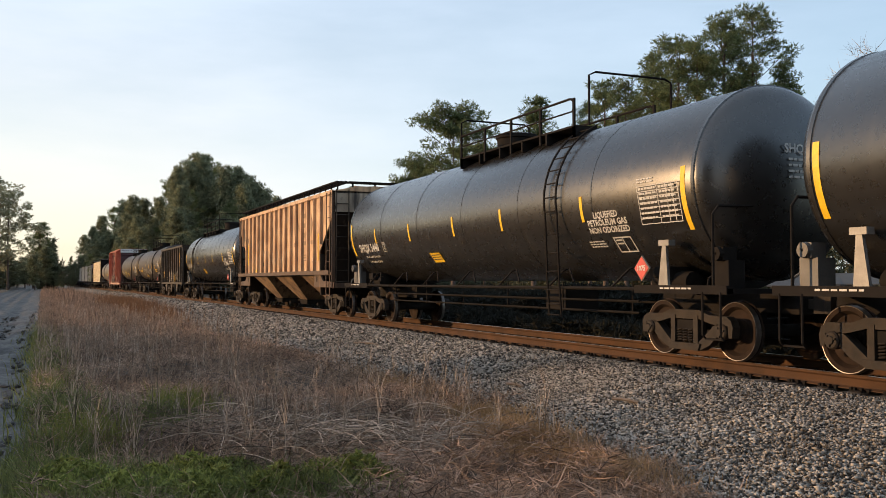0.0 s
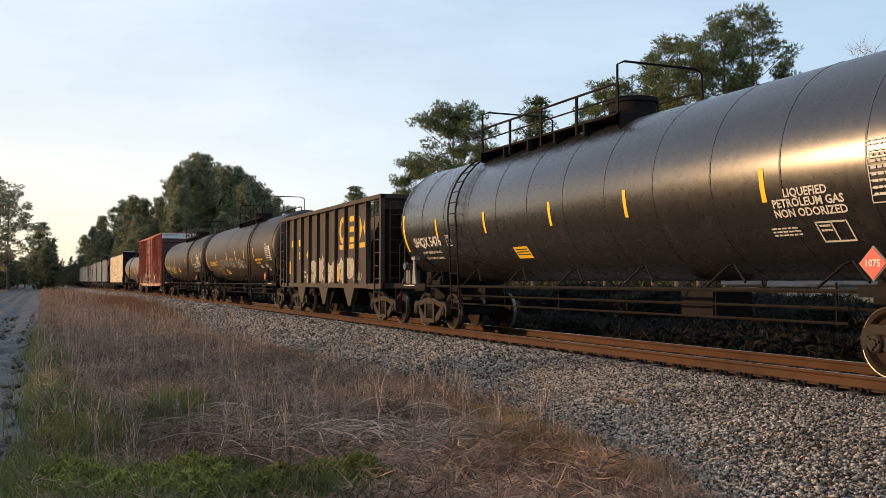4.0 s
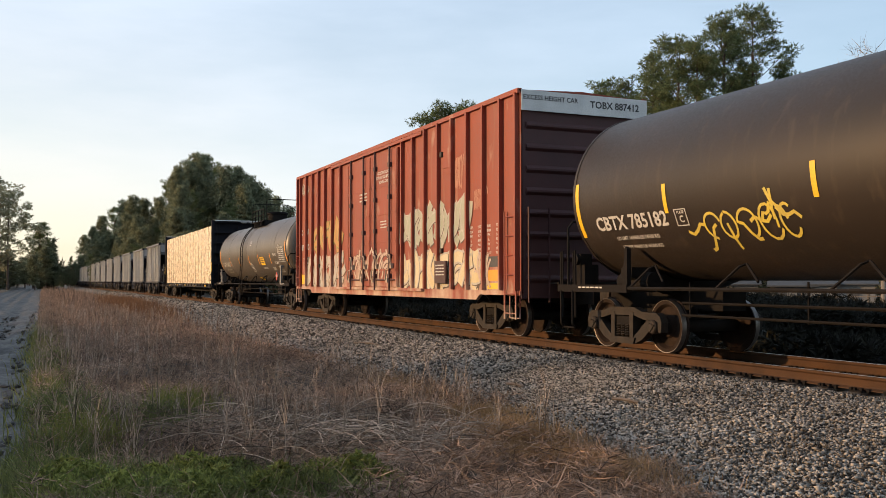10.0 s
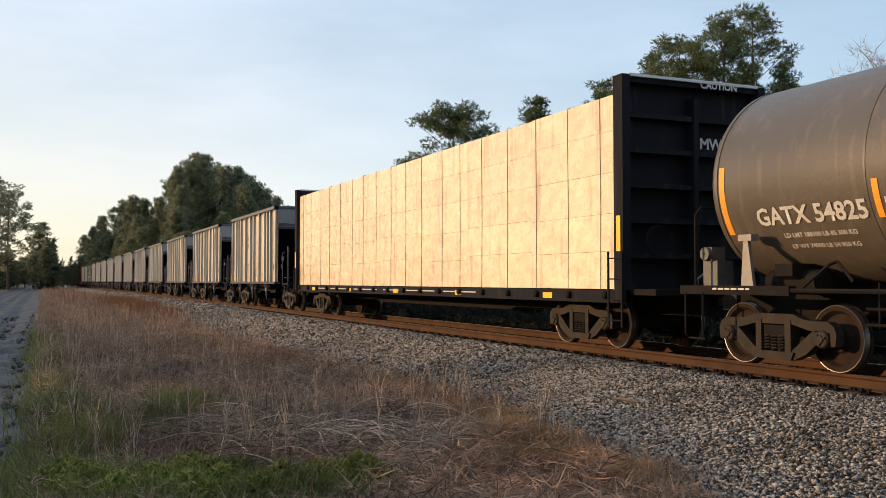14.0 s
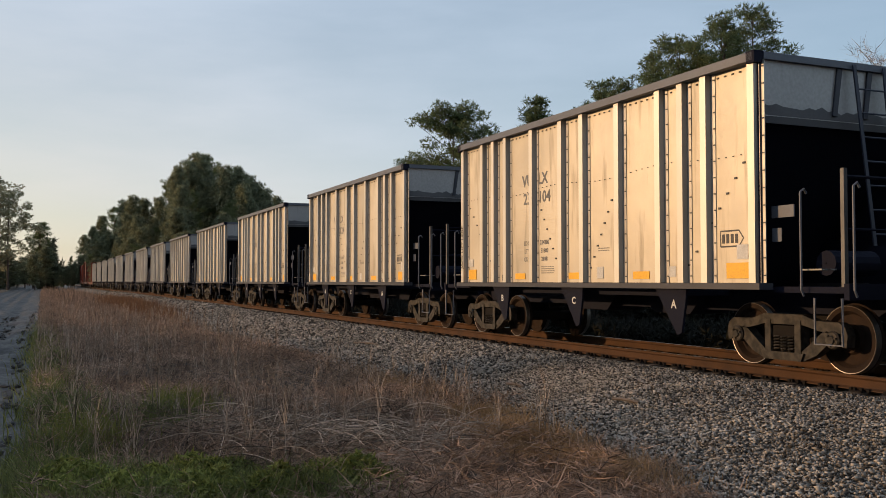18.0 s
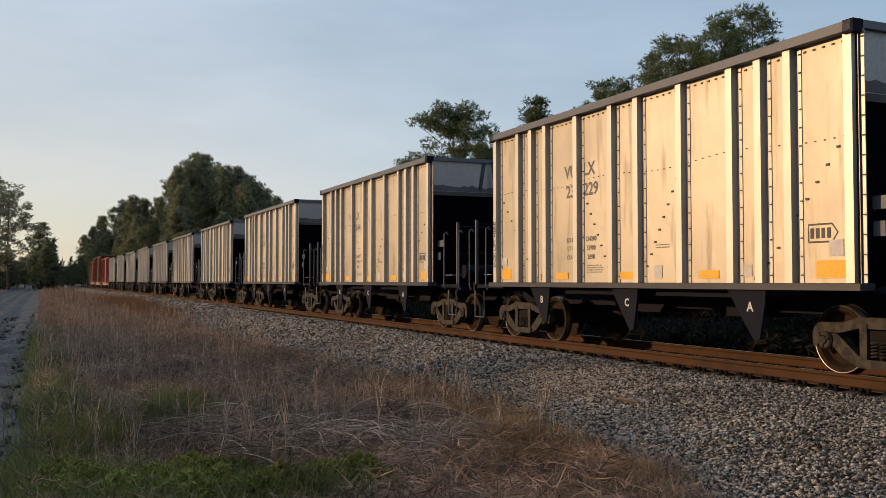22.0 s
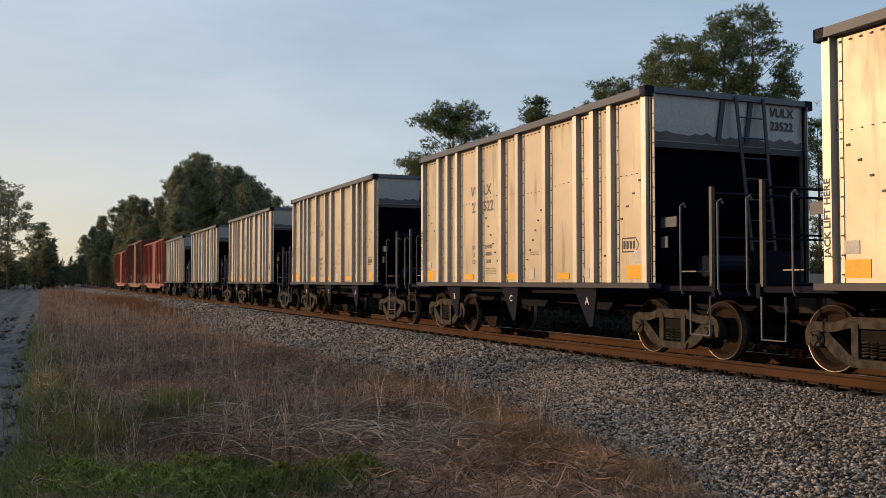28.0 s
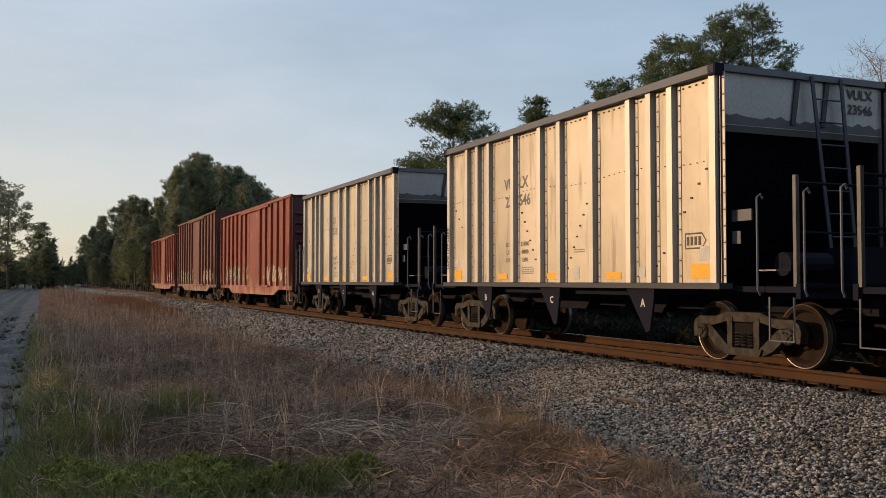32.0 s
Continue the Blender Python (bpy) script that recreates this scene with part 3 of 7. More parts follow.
# ---- tank cars ----
M_BROWN = material("dusty_brown_black_paint", (0.030, 0.021, 0.0158), (0.022, 0.017, 0.013), 0.8, 0.5, grime=(0.05, 0.036, 0.025), streak=0.3, fine=30, sheen=0.3)
M_GREY = material("dusty_grey_paint", (0.095, 0.08, 0.062), (0.07, 0.06, 0.048), 0.7, 0.42, grime=(0.13, 0.105, 0.08), streak=0.4, fine=30)
M_SPRAYW = material("white_spray_paint", (0.46, 0.44, 0.39), (0.34, 0.31, 0.27), 5.0, 0.6)
M_SPRAYFADE = material("faded_white_spray_paint", (0.34, 0.31, 0.25), (0.22, 0.20, 0.16), 2.0, 0.7, spots=(0.10, 0.08, 0.06))
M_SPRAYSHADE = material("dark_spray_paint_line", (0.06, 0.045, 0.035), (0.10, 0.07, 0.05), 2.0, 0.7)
M_SPRAYPALE = material("chalky_spray_paint", (0.50, 0.43, 0.36), (0.36, 0.30, 0.24), 2.0, 0.7, spots=(0.16, 0.12, 0.09))
M_SPRAYOLD = material("old_pale_spray_paint", (0.42, 0.34, 0.26), (0.36, 0.27, 0.19), 2.0, 0.7)
M_SPRAYDIM = material("washed_out_spray_paint", (0.17, 0.15, 0.12), (0.10, 0.09, 0.07), 2.0, 0.7)
M_SPRAYY = material("yellow_spray_paint", (0.66, 0.50, 0.06), (0.5, 0.4, 0.1), 5.0, 0.6)


M_OCHRE = material("dull_yellow_lettering", (0.30, 0.20, 0.05), (0.22, 0.15, 0.045), 6.0, 0.6)


def shell_bm(bm, half, r, zc, n=48):
    """A cylinder with dished heads."""
    prof = [(-half - 0.55, 0.0)]
    for k in range(1, 9):
        a = math.pi / 2 * k / 8
        prof.append((-half - 0.55 * math.cos(a), r * math.sin(a)))
    prof += [(half, r)]
    for k in range(7, 0, -1):
        a = math.pi / 2 * k / 8
        prof.append((half + 0.55 * math.cos(a), r * math.sin(a)))
    prof.append((half + 0.55, 0.0))
    spin(bm, [(d, max(q, 0.002)) for d, q in prof], n, "x", (0, 0, zc), closed=True)


def outline_bm(bm, w, h, t):
    """A thin painted frame."""
    o = [(-w / 2, -h / 2), (w / 2, -h / 2), (w / 2, h / 2), (-w / 2, h / 2)]
    i = [(x * (1 - 2 * t / w), z * (1 - 2 * t / h)) for x, z in o]
    for y in (0.0, -0.003):
        a, b = [bm.verts.new((x, y, z)) for x, z in o], [bm.verts.new((x, y, z)) for x, z in i]
        for k in range(4):
            bm.faces.new((a[k], a[(k + 1) % 4], b[(k + 1) % 4], b[k]))


def tank_car(name, label, q0, q1, r, zc, half, paint, flip=1, mark=None, mark_mat=None, product=(), placard="1075", strips=(), ladder=4.3,
             platform=(-1.2, 4.1), strip_mat=None, seams=(), tint="dark", tall_saddle=False, number_x=-6.4, notice_x=-2.08, notice_drop=0.93, notice_size=(0.62, 0.30), box_x=None, weights=("LD LMT 163400 LB 74100 KG", "LT WT 99600 LB 45200 KG")):
    car, hl = car_thing(name, label, q0, q1)

    def on_shell(x, z, lift=0.006):
        dz = z - zc
        return (x, -math.sqrt(max((r + lift) ** 2 - dz * dz, 0.01)), z)

    def skin(x, z, lift=0.009):
        """The pose of a flat thing laid on the near side of the shell."""
        dz = z - zc
        a = math.degrees(math.asin(max(-0.95, min(0.95, dz / r))))
        return pose(x, -(r + lift) * math.cos(radians(a)), zc + (r + lift) * math.sin(radians(a)), -a)

    def patch(bm, x0, x1, z0, z1, lift=0.006, rows=6):
        prev = None
        for k in range(rows + 1):
            z = z0 + (z1 - z0) * k / rows
            pair = (bm.verts.new(on_shell(x0, z, lift)), bm.verts.new(on_shell(x1, z, lift)))
            if prev:
                bm.faces.new((prev[0], prev[1], pair[1], pair[0]))
            prev = pair

    part("tank_shell", fresh(shell_bm, half, r, zc), paint, car, "long welded tank with dished ends", smooth=40)
    for sx in seams:
        part("weld_band", fresh(spin, [(sx - 0.015, r - 0.01), (sx - 0.015, r + 0.006), (sx + 0.015, r + 0.006), (sx + 0.015, r - 0.01)], 48, "x", (0, 0, zc)),
             paint, car, smooth=40)
    for e in (-1, 1):
        part("head_ring", fresh(spin, [(e * half - 0.04, r - 0.01), (e * half - 0.03, r + 0.012), (e * half + 0.03, r + 0.012), (e * half + 0.04, r - 0.02)],
                                48, "x", (0, 0, zc)), paint, car, smooth=40)
    zb = zc - r
    # stub sills, end platforms, saddles and couplers
    for e in (-1, 1):
        bm = bmesh.new()
        box(bm, e * (hl - 0.35) if e < 0 else hl - 3.6, e * (hl - 3.6) if e < 0 else hl - 0.35, -0.24, 0.24, 0.72, 1.08)
        prism(bm, [(-1.25, 1.28), (-0.35, 0.98), (0.35, 0.98), (1.25, 1.28), (1.25, 1.45), (-1.25, 1.45)], "x", e * (hl - 2.35) - 0.16, e * (hl - 2.35) + 0.16)
        part("stub_sill", bm, M_DARKGEAR, car)
        bm = bmesh.new()
        box(bm, min(e * (hl - 0.95), e * (hl - 0.45)), max(e * (hl - 0.95), e * (hl - 0.45)), -1.48, 1.48, 1.03, 1.10)
        box(bm, min(e * (hl - 2.7), e * (hl - 0.45)), max(e * (hl - 2.7), e * (hl - 0.45)), -1.50, -1.38, 1.02, 1.15)
        part("end_platform", bm, M_DARKGEAR, car)
        bm = bmesh.new()
        if tall_saddle:
            prism(bm, [(e * (hl - 2.04), 1.15), (e * (hl - 1.80), 1.15), (e * (hl - 1.85), 1.78), (e * (hl - 1.94), 1.78)], "y", -1.50, -1.45)
            box(bm, e * (hl - 1.89) - 0.13, e * (hl - 1.89) + 0.13, -1.51, -1.38, 1.77, 1.86)
        else:
            prism(bm, [(e * (hl - 2.58), 1.12), (e * (hl - 2.42), 1.12), (e * (hl - 2.52), 1.80), (e * (hl - 2.58), 1.76)], "y", -1.40, -1.32)
        part("saddle", bm, M_SILVER if tall_saddle else M_DARKGEAR, car)
        bm = bmesh.new()
        x = e * (hl - 0.78)
        tube(bm, [(x, -1.46, 1.05), (x, -1.46, 2.2), (x, -1.36, 2.32), (x + e * 0.12, -0.2, 2.34), (x + e * 0.12, 1.3, 2.32), (x, 1.46, 2.2), (x, 1.46, 1.05)], 0.022, 6)
        part("end_handrail", bm, M_DARKGEAR, car)
        bm = bmesh.new()
        tube(bm, [(x + 0.2, -1.5, 1.05), (x + 0.2, -1.5, 0.42), (x + 0.2, -1.44, 0.36), (x - 0.2, -1.44, 0.36), (x - 0.2, -1.5, 0.42), (x - 0.2, -1.5, 1.05)], 0.018, 5)
        part("step", bm, M_DARKGEAR, car)
        if not tall_saddle:
            bm = bmesh.new()
            for dx in (-0.25, 0.2):
                tube(bm, [(x + dx, -1.47, 0.55), (x + dx, -1.47, 1.75), (x + dx + 0.06, -1.47, 1.78), (x + dx + 0.06, -1.47, 0.55)], 0.02, 5)
            part("grab_iron", bm, M_DARKGEAR, car)
        bm = bmesh.new()
        xg = e * (hl - 0.85)
        box(bm, xg - 0.16, xg + 0.16, -1.25, -0.95, 1.10, 1.52)
        box(bm, xg - 0.10, xg + 0.10, -1.30, -1.05, 1.52, 1.72)
        spin(bm, [(-1.36, 0.02), (-1.36, 0.10), (-1.28, 0.11), (-1.28, 0.02)], 12, "y", (xg, 0, 1.62))
        tube(bm, [(xg - 0.14, -1.2, 1.35), (xg - 0.22, -1.3, 1.25), (xg - 0.2, -1.34, 1.12)], 0.02, 5)
        part("brake_valve", bm, M_POST if tall_saddle and e < 0 else M_DARKGEAR, car, "grimy brake valve on the end platform", soft=0.012)
        part("lettering", fresh(bars, e * (hl - 1.6), 1.085, 0.8, 0.06, 1, -1.502, 3), M_WHITE, car)
        bm = bmesh.new()
        spin(bm, [(e * (hl - 2.3) - 0.45, 0.01), (e * (hl - 2.3) - 0.45, 0.17), (e * (hl - 2.3) + 0.45, 0.17), (e * (hl - 2.3) + 0.45, 0.01)], 12, "x", (0, -0.95, 1.2))
        part("air_reservoir", bm, M_DARKGEAR, car, smooth=40)
    # pipe rail and brake rigging below the tank
    bm = bmesh.new()
    tube(bm, [(-hl + 2.4, -1.46, 1.09), (hl - 2.4, -1.46, 1.09)], 0.032, 6)
    x = -half + 1.6
    while x < half - 1.2:
        tube(bm, [(x, -1.46, 1.09), (x + 0.34, -1.30, 1.42), (x + 0.40, -1.22, 1.46), (x + 0.76, -1.34, 1.2)], 0.022, 5)
        x += 2.15
    part("running_rail", bm, M_DARKGEAR, car)
    bm = bmesh.new()
    for y, z in ((-0.9, 0.86), (-0.9, 0.66), (0.5, 0.8)):
        tube(bm, [(-hl + 3.4, y, z), (hl - 3.4, y, z)], 0.02, 5)
    for k in range(6):
        xx = -hl + 3.6 + k * (2 * hl - 7.2) / 5
        tube(bm, [(xx, -0.9, 0.62), (xx, -0.9, 1.2)], 0.016, 5)
    box(bm, 2.2, 3.0, -0.5, 0.3, 0.62, 1.1)
    part("brake_rigging", bm, M_DARKGEAR, car)
    # top platform, its railing, the dome and the side ladder
    zt = zc + r
    p0, p1 = sorted((flip * platform[0], flip * platform[1]))
    bm = bmesh.new()
    box(bm, p0, p1, -0.95, -0.42, zt - 0.05, zt - 0.01)
    box(bm, p0, p1, 0.42, 0.95, zt - 0.05, zt - 0.01)
    for k in range(6):
        xx = p0 + (p1 - p0) * k / 5
        box(bm, xx - 0.03, xx + 0.03, -0.97, 0.97, zt - 0.28, zt - 0.04)
    part("top_walkway", bm, M_DARKGEAR, car)
    for s in (-1, 1):
        bm = bmesh.new()
        k = 5
        for i in range(k):
            xx = p0 + (p1 - p0) * i / (k - 1)
            box(bm, xx - 0.03, xx + 0.03, s * 0.95 - 0.02, s * 0.95 + 0.02, zt - 0.25, zt + 0.52)
        tube(bm, [(p0, s * 0.95, zt + 0.52), (p1 - 0.12, s * 0.95, zt + 0.52), (p1, s * 0.95, zt + 0.45)], 0.024, 6)
        tube(bm, [(p0, s * 0.95, zt + 0.26), (p1, s * 0.95, zt + 0.26)], 0.018, 5)
        part("railing", bm, M_DARKGEAR, car)
    for xx in (p0, p1 + flip * 0.55 if flip > 0 else p1):
        bm = bmesh.new()
        tube(bm, [(xx, -0.95, zt - 0.1), (xx, -0.95, zt + 0.86), (xx, -0.8, zt + 0.93), (xx, 0.8, zt + 0.93), (xx, 0.95, zt + 0.86), (xx, 0.95, zt - 0.1)], 0.022, 6)
        part("cross_rail", bm, M_DARKGEAR, car)
    bm = bmesh.new()
    spin(bm, [(zt - 0.1, 0.46), (zt + 0.34, 0.46), (zt + 0.36, 0.50), (zt + 0.44, 0.50), (zt + 0.46, 0.44), (zt + 0.50, 0.02)], 24, "z", (-0.1 * flip, 0, 0), closed=True)
    part("dome", bm, M_DARKGEAR, car, "round valve housing with a bolted cover", smooth=40)
    lx = flip * ladder
    bm = bmesh.new()
    for dx in (-0.22, 0.22):
        arc = [(lx + dx, -(r + 0.09) * math.sin(a), zc + (r + 0.09) * math.cos(a)) for a in [0.45 + k * (1.75 - 0.45) / 9 for k in range(10)]]
        arc += [(lx + dx, -1.56, 1.6), (lx + dx, -1.54, 1.1), (lx + dx, -1.50, 0.55)]
        tube(bm, arc, 0.022, 5)
    for k in range(8):
        a = 0.55 + k * 0.165
        tube(bm, [(lx - 0.22, -(r + 0.09) * math.sin(a), zc + (r + 0.09) * math.cos(a)), (lx + 0.22, -(r + 0.09) * math.sin(a), zc + (r + 0.09) * math.cos(a))], 0.014, 5)
    for z in (2.1, 1.75, 1.4, 1.05, 0.78, 0.58):
        tube(bm, [(lx - 0.22, -1.55, z), (lx + 0.22, -1.55, z)], 0.014, 5)
    part("ladder", bm, M_DARKGEAR, car, "black steel ladder bent over the tank side")
    # marks
    for sx in strips:
        tall = abs(sx) > half - 0.5
        bm = bmesh.new()
        low = zc - 0.75 if tall else zc - 0.47 if r > 1.5 else zc - 0.66
        patch(bm, sx - (0.055 if tall else 0.045), sx + (0.055 if tall else 0.045), low, zc + 0.22 if tall else low + 0.46)
        part("reflective_strip", bm, strip_mat or M_YELLOW, car)
    if mark:
        lettering(mark, mark_mat, 0.25, car, skin(number_x, zc - 0.55), "car_number")
        for k, row in enumerate(weights):
            lettering(row, M_OCHRE if mark_mat is M_YELLOW else mark_mat, 0.07, car, skin(number_x + 0.05, zc - 0.80 - 0.145 * k))
        plate = part("stencil_box", fresh(outline_bm, 0.28, 0.28, 0.016), M_WHITE, car)
        plate.matrix_basis = skin(number_x + 1.36, zc - 0.55)
        lettering("PLATE", M_WHITE, 0.045, car, skin(number_x + 1.36, zc - 0.475))
        lettering("C", M_WHITE, 0.11, car, skin(number_x + 1.36, zc - 0.58))
        lettering(mark, M_WHITE, 0.14, car, pose(half + 0.560, 0.22, zc + 0.46, 0, 0, 90), "car_number")
        bm = bmesh.new()
        bars(bm, 0, 0, 0.6, 0.36, 4, 0, 7)
        part("lettering", bm, M_WHITE, car).matrix_basis = pose(half + 0.562, 0.12, zc + 0.14, 0, 0, 90)
    for k, (line, px_, pz_, ph_) in enumerate(product):
        lettering(line, mark_mat, ph_, car, skin(px_, pz_))
    # data panel and stencils towards the front end
    bm = bmesh.new()
    w, h = 1.05, 0.62
    for k in range(8):
        box(bm, -w / 2, w / 2, -0.003, 0, h / 2 - k * h / 7 - 0.012, h / 2 - k * h / 7)
    for k in (0, 0.5, 0.72, 0.86, 1):
        box(bm, -w / 2 + k * w - 0.006, -w / 2 + k * w + 0.006, -0.003, 0, -h / 2 - 0.01, h / 2)
    bars(bm, -0.26, 0.0, 0.45, h * 0.9, 7, -0.001, 9)
    bars(bm, 0.25, 0.0, 0.4, h * 0.9, 7, -0.001, 11)
    part("data_panel", bm, M_WHITE, car, "white stencilled table").matrix_basis = skin(half - 0.85, zc - 0.3)
    bm = bmesh.new()
    for z in (-0.15, 0.15):
        box(bm, -0.26, 0.26, -0.003, 0, z - 0.012, z + 0.012)
    for x in (-0.25, 0.0, 0.25):
        box(bm, x - 0.012, x + 0.012, -0.003, 0, -0.15, 0.15)
    bars(bm, -0.12, 0.04, 0.18, 0.14, 2, -0.001, 5)
    part("stencil_box", bm, M_WHITE, car).matrix_basis = skin(half - 1.8 if box_x is None else box_x, zc - 0.9)
    part("lettering", fresh(bars, 0, 0, 0.5, 0.16, 3, 0, 15), M_WHITE, car).matrix_basis = skin(half - 2.95, zc - 0.88)
    part("lettering", fresh(bars, 0, 0, 0.42, 0.10, 2, 0, 33), M_WHITE, car).matrix_basis = skin(half - 1.2, zc + 0.08)
    part("notice", fresh(box, -notice_size[0] / 2, notice_size[0] / 2, -0.004, 0, -notice_size[1] / 2, notice_size[1] / 2), M_YELLOW, car, "yellow notice with small print").matrix_basis = skin(notice_x, zc - notice_drop)
    part("lettering", fresh(bars, 0, 0, notice_size[0] * 0.82, notice_size[1] * 0.66, 3, -0.006, 21), M_INK, car).matrix_basis = skin(notice_x, zc - notice_drop)
    pl = part("placard", fresh(prism, [(-0.19, 0), (0, 0.19), (0.19, 0), (0, -0.19)], "y", -0.012, 0), M_RED, car, "red diamond placard on edge")
    pl.matrix_basis = pose(hl - 2.45, -1.52, 1.42)
    holder = part("placard_holder", fresh(prism, [(-0.21, 0), (0, 0.21), (0.21, 0), (0, -0.21)], "y", 0.0, 0.03), M_SILVER, car)
    holder.matrix_basis = pose(hl - 2.45, -1.52, 1.42)
    if placard:
        lettering(placard, M_WHITE, 0.085, car, pose(hl - 2.45, -1.538, 1.42))
    running_gear(car, (-hl + 1.95, hl - 1.95), tint)
    couplers(car, hl)
    return car, skin, on_shell


LPG_R, LPG_Z = 1.53, 2.75
LPG_STRIPS = (-8.28, -6.08, -3.38, -0.5, 2.02, 5.25, 8.17)
LPG = (("LIQUEFIED", 5.98, 2.37, 0.115), ("PETROLEUM GAS", 5.98, 2.24, 0.115), ("NON ODORIZED", 5.98, 2.11, 0.115))
BLACK_LABEL = "glossy black tank car for liquefied gas with yellow strips"
tank_car("tank_car", BLACK_LABEL, -269.4, -250.3, LPG_R, LPG_Z, 8.4, M_BLACK, 1, "SHQX 5451", M_WHITE, LPG, strips=LPG_STRIPS, number_x=-5.8, box_x=6.26,
         seams=(-5.6, -2.8, 0, 2.8, 5.6), tall_saddle=True)
tank_car("tank_car", BLACK_LABEL, -250.3, -231.2, LPG_R, LPG_Z, 8.4, M_BLACK, 1, "SHQX 5440", M_WHITE, LPG, strips=LPG_STRIPS, number_x=-6.85, box_x=6.26,
         seams=(-5.6, -2.8, 0, 2.8, 5.6), tall_saddle=True)
tank_car("tank_car", BLACK_LABEL, -213.8, -194.75, LPG_R, LPG_Z, 8.4, M_BLACK, -1, "SHQX 5476", M_WHITE, LPG, strips=LPG_STRIPS, number_x=-6.85, box_x=6.26,
         seams=(-7.0, -5.6, -4.2, -2.8, -1.4, 0, 1.4, 2.8, 4.2, 5.6, 7.0), tall_saddle=True, ladder=4.9, platform=(-1.0, 4.6))
ut, ut_skin, ut_on = tank_car("tank_car", "dusty black tank car with white scrawled graffiti", -181.5, -161.75, LPG_R, LPG_Z, 8.7, M_BROWN, 1, "UTLX 958410", M_YELLOW,
                              (("LIQUEFIED PETROLEUM GAS", 5.7, 2.20, 0.088), ("NON-ODORIZED", 5.4, 2.06, 0.088)), strips=(-8.42, -5.26, -1.95, 0.43, 2.58, 4.8, 8.15), seams=(-1.5, 1.4), notice_x=-3.1, notice_drop=1.02,
                              weights=("THE TANK CAR PEOPLE", "LD LMT 160900 LB 73 450 KG", "LT WT 100100 LB 45 650 KG"))
cb, cb_skin, cb_on = tank_car("tank_car", "dusty brown-black tank car with a small yellow graffito", -161.75, -142.0, LPG_R, LPG_Z, 8.75, M_BROWN, 1, "CBTX 785182", M_WHITE,
                              (("NON-ODORIZED", 6.4, 2.28, 0.12), ("LIQUEFIED PETROLEUM GAS", 6.55, 2.12, 0.095)), strips=(-8.66, -6.11, -3.04, -0.59, 2.27, 5.41, 8.53), number_x=-7.15, notice_x=-1.45, notice_drop=0.75)
rs = random.Random(12)
for gx, gz, gw, gh, gn in ((-3.85, 2.15, 1.15, 0.5, 5), (-2.4, 2.2, 1.3, 0.5, 6), (-0.9, 2.15, 1.2, 0.55, 5), (-5.1, 1.78, 1.2, 0.4, 6), (0.9, 2.1, 1.4, 0.5, 6), (1.9, 2.05, 0.8, 0.45, 3), (6.86, 1.8, 0.7, 0.3, 3)):
    part("graffiti", fresh(squiggle, rs, gx, gz, gw, gh, gn, 0.024, ut_on), M_SPRAYW, ut, "white spray-painted scrawl")
bm = bmesh.new()
for k in range(9):
    a = radians(-160 + k * 40 + rs.uniform(-12, 12))
    c, ln = (-4.35 + 0.24 * (k - 4), 2.05), rs.uniform(0.3, 0.6)
    ribbon(bm, [(c[0] + ln * t * math.cos(a), c[1] + ln * t * math.sin(a) * 0.9 + 0.05 * math.sin(7 * t)) for t in (0, 0.25, 0.5, 0.75, 1)], 0.05, cb_on)
squiggle(bm, rs, -4.4, 2.03, 1.9, 0.5, 5, 0.04, cb_on)
part("graffiti", bm, M_SPRAYY, cb, "yellow spray-painted tag")
ga, ga_skin, ga_on = tank_car("tank_car", "matt grey tank car with orange strips and wide stains", -122.1, -104.6, 1.46, 2.63, 7.5, M_GREY, 1, "GATX 54825", M_WHITE,
         (("FRA AIP", 5.42, 2.34, 0.12), ("SR 13450", 5.5, 2.0, 0.13)), placard="2055", strips=(-7.38, -4.72, -2.38, 0.05, 2.14, 4.5, 7.38), ladder=-1.1,
         platform=(-1.3, 1.2), strip_mat=M_ORANGE, seams=(-4.85, -0.29, 1.91, 5.46), number_x=-5.83, notice_x=2.89, notice_drop=0.51, notice_size=(0.78, 0.38), tall_saddle=True, weights=("LD LMT 188100 LB 85 300 KG", "LT WT 74900 LB 34 950 KG"))
for gx, gz, gw, gh, gn in ((0.38, 1.86, 0.46, 0.52, 7), (0.62, 2.95, 0.32, 0.26, 3), (2.95, 1.80, 0.8, 0.10, 2), (5.6, 1.84, 0.3, 0.05, 1)):
    part("lettering", fresh(bars, 0, 0, gw, gh, gn, 0, int(gx * 10)), M_WHITE, ga).matrix_basis = ga_skin(gx, gz)
part("notice", fresh(box, -0.22, 0.22, -0.004, 0, -0.13, 0.13), M_YELLOW, ga, "small yellow notice low on the tank").matrix_basis = ga_skin(0.05, 1.34)


# ---- the open hopper with big yellow letters ----
M_OLDBLACK = material("weathered_black_paint", (0.035, 0.028, 0.0215), (0.048, 0.036, 0.027), 1.3, 0.7, grime=(0.075, 0.053, 0.036), streak=0.4, spots=(0.06, 0.032, 0.018), fine=35, sheen=0.25)


def side_parts(name, car, mat, x0, x1, y, z0, z1, t=0.02, label=""):
    """The same plate or bar on either side of a car, each a part."""
    for s in (-1, 1):
        part(name, fresh(box, x0, x1, min(s * y, s * (y - t)), max(s * y, s * (y - t)), z0, z1), mat, car, label)


def slope_end(bm, e, x_top, z_top, x_low, z_low, w, t=0.03):
    prism(bm, [(e * x_top, z_top), (e * x_low, z_low), (e * x_low, z_low - t), (e * x_top, z_top - t)], "y", -w, w)


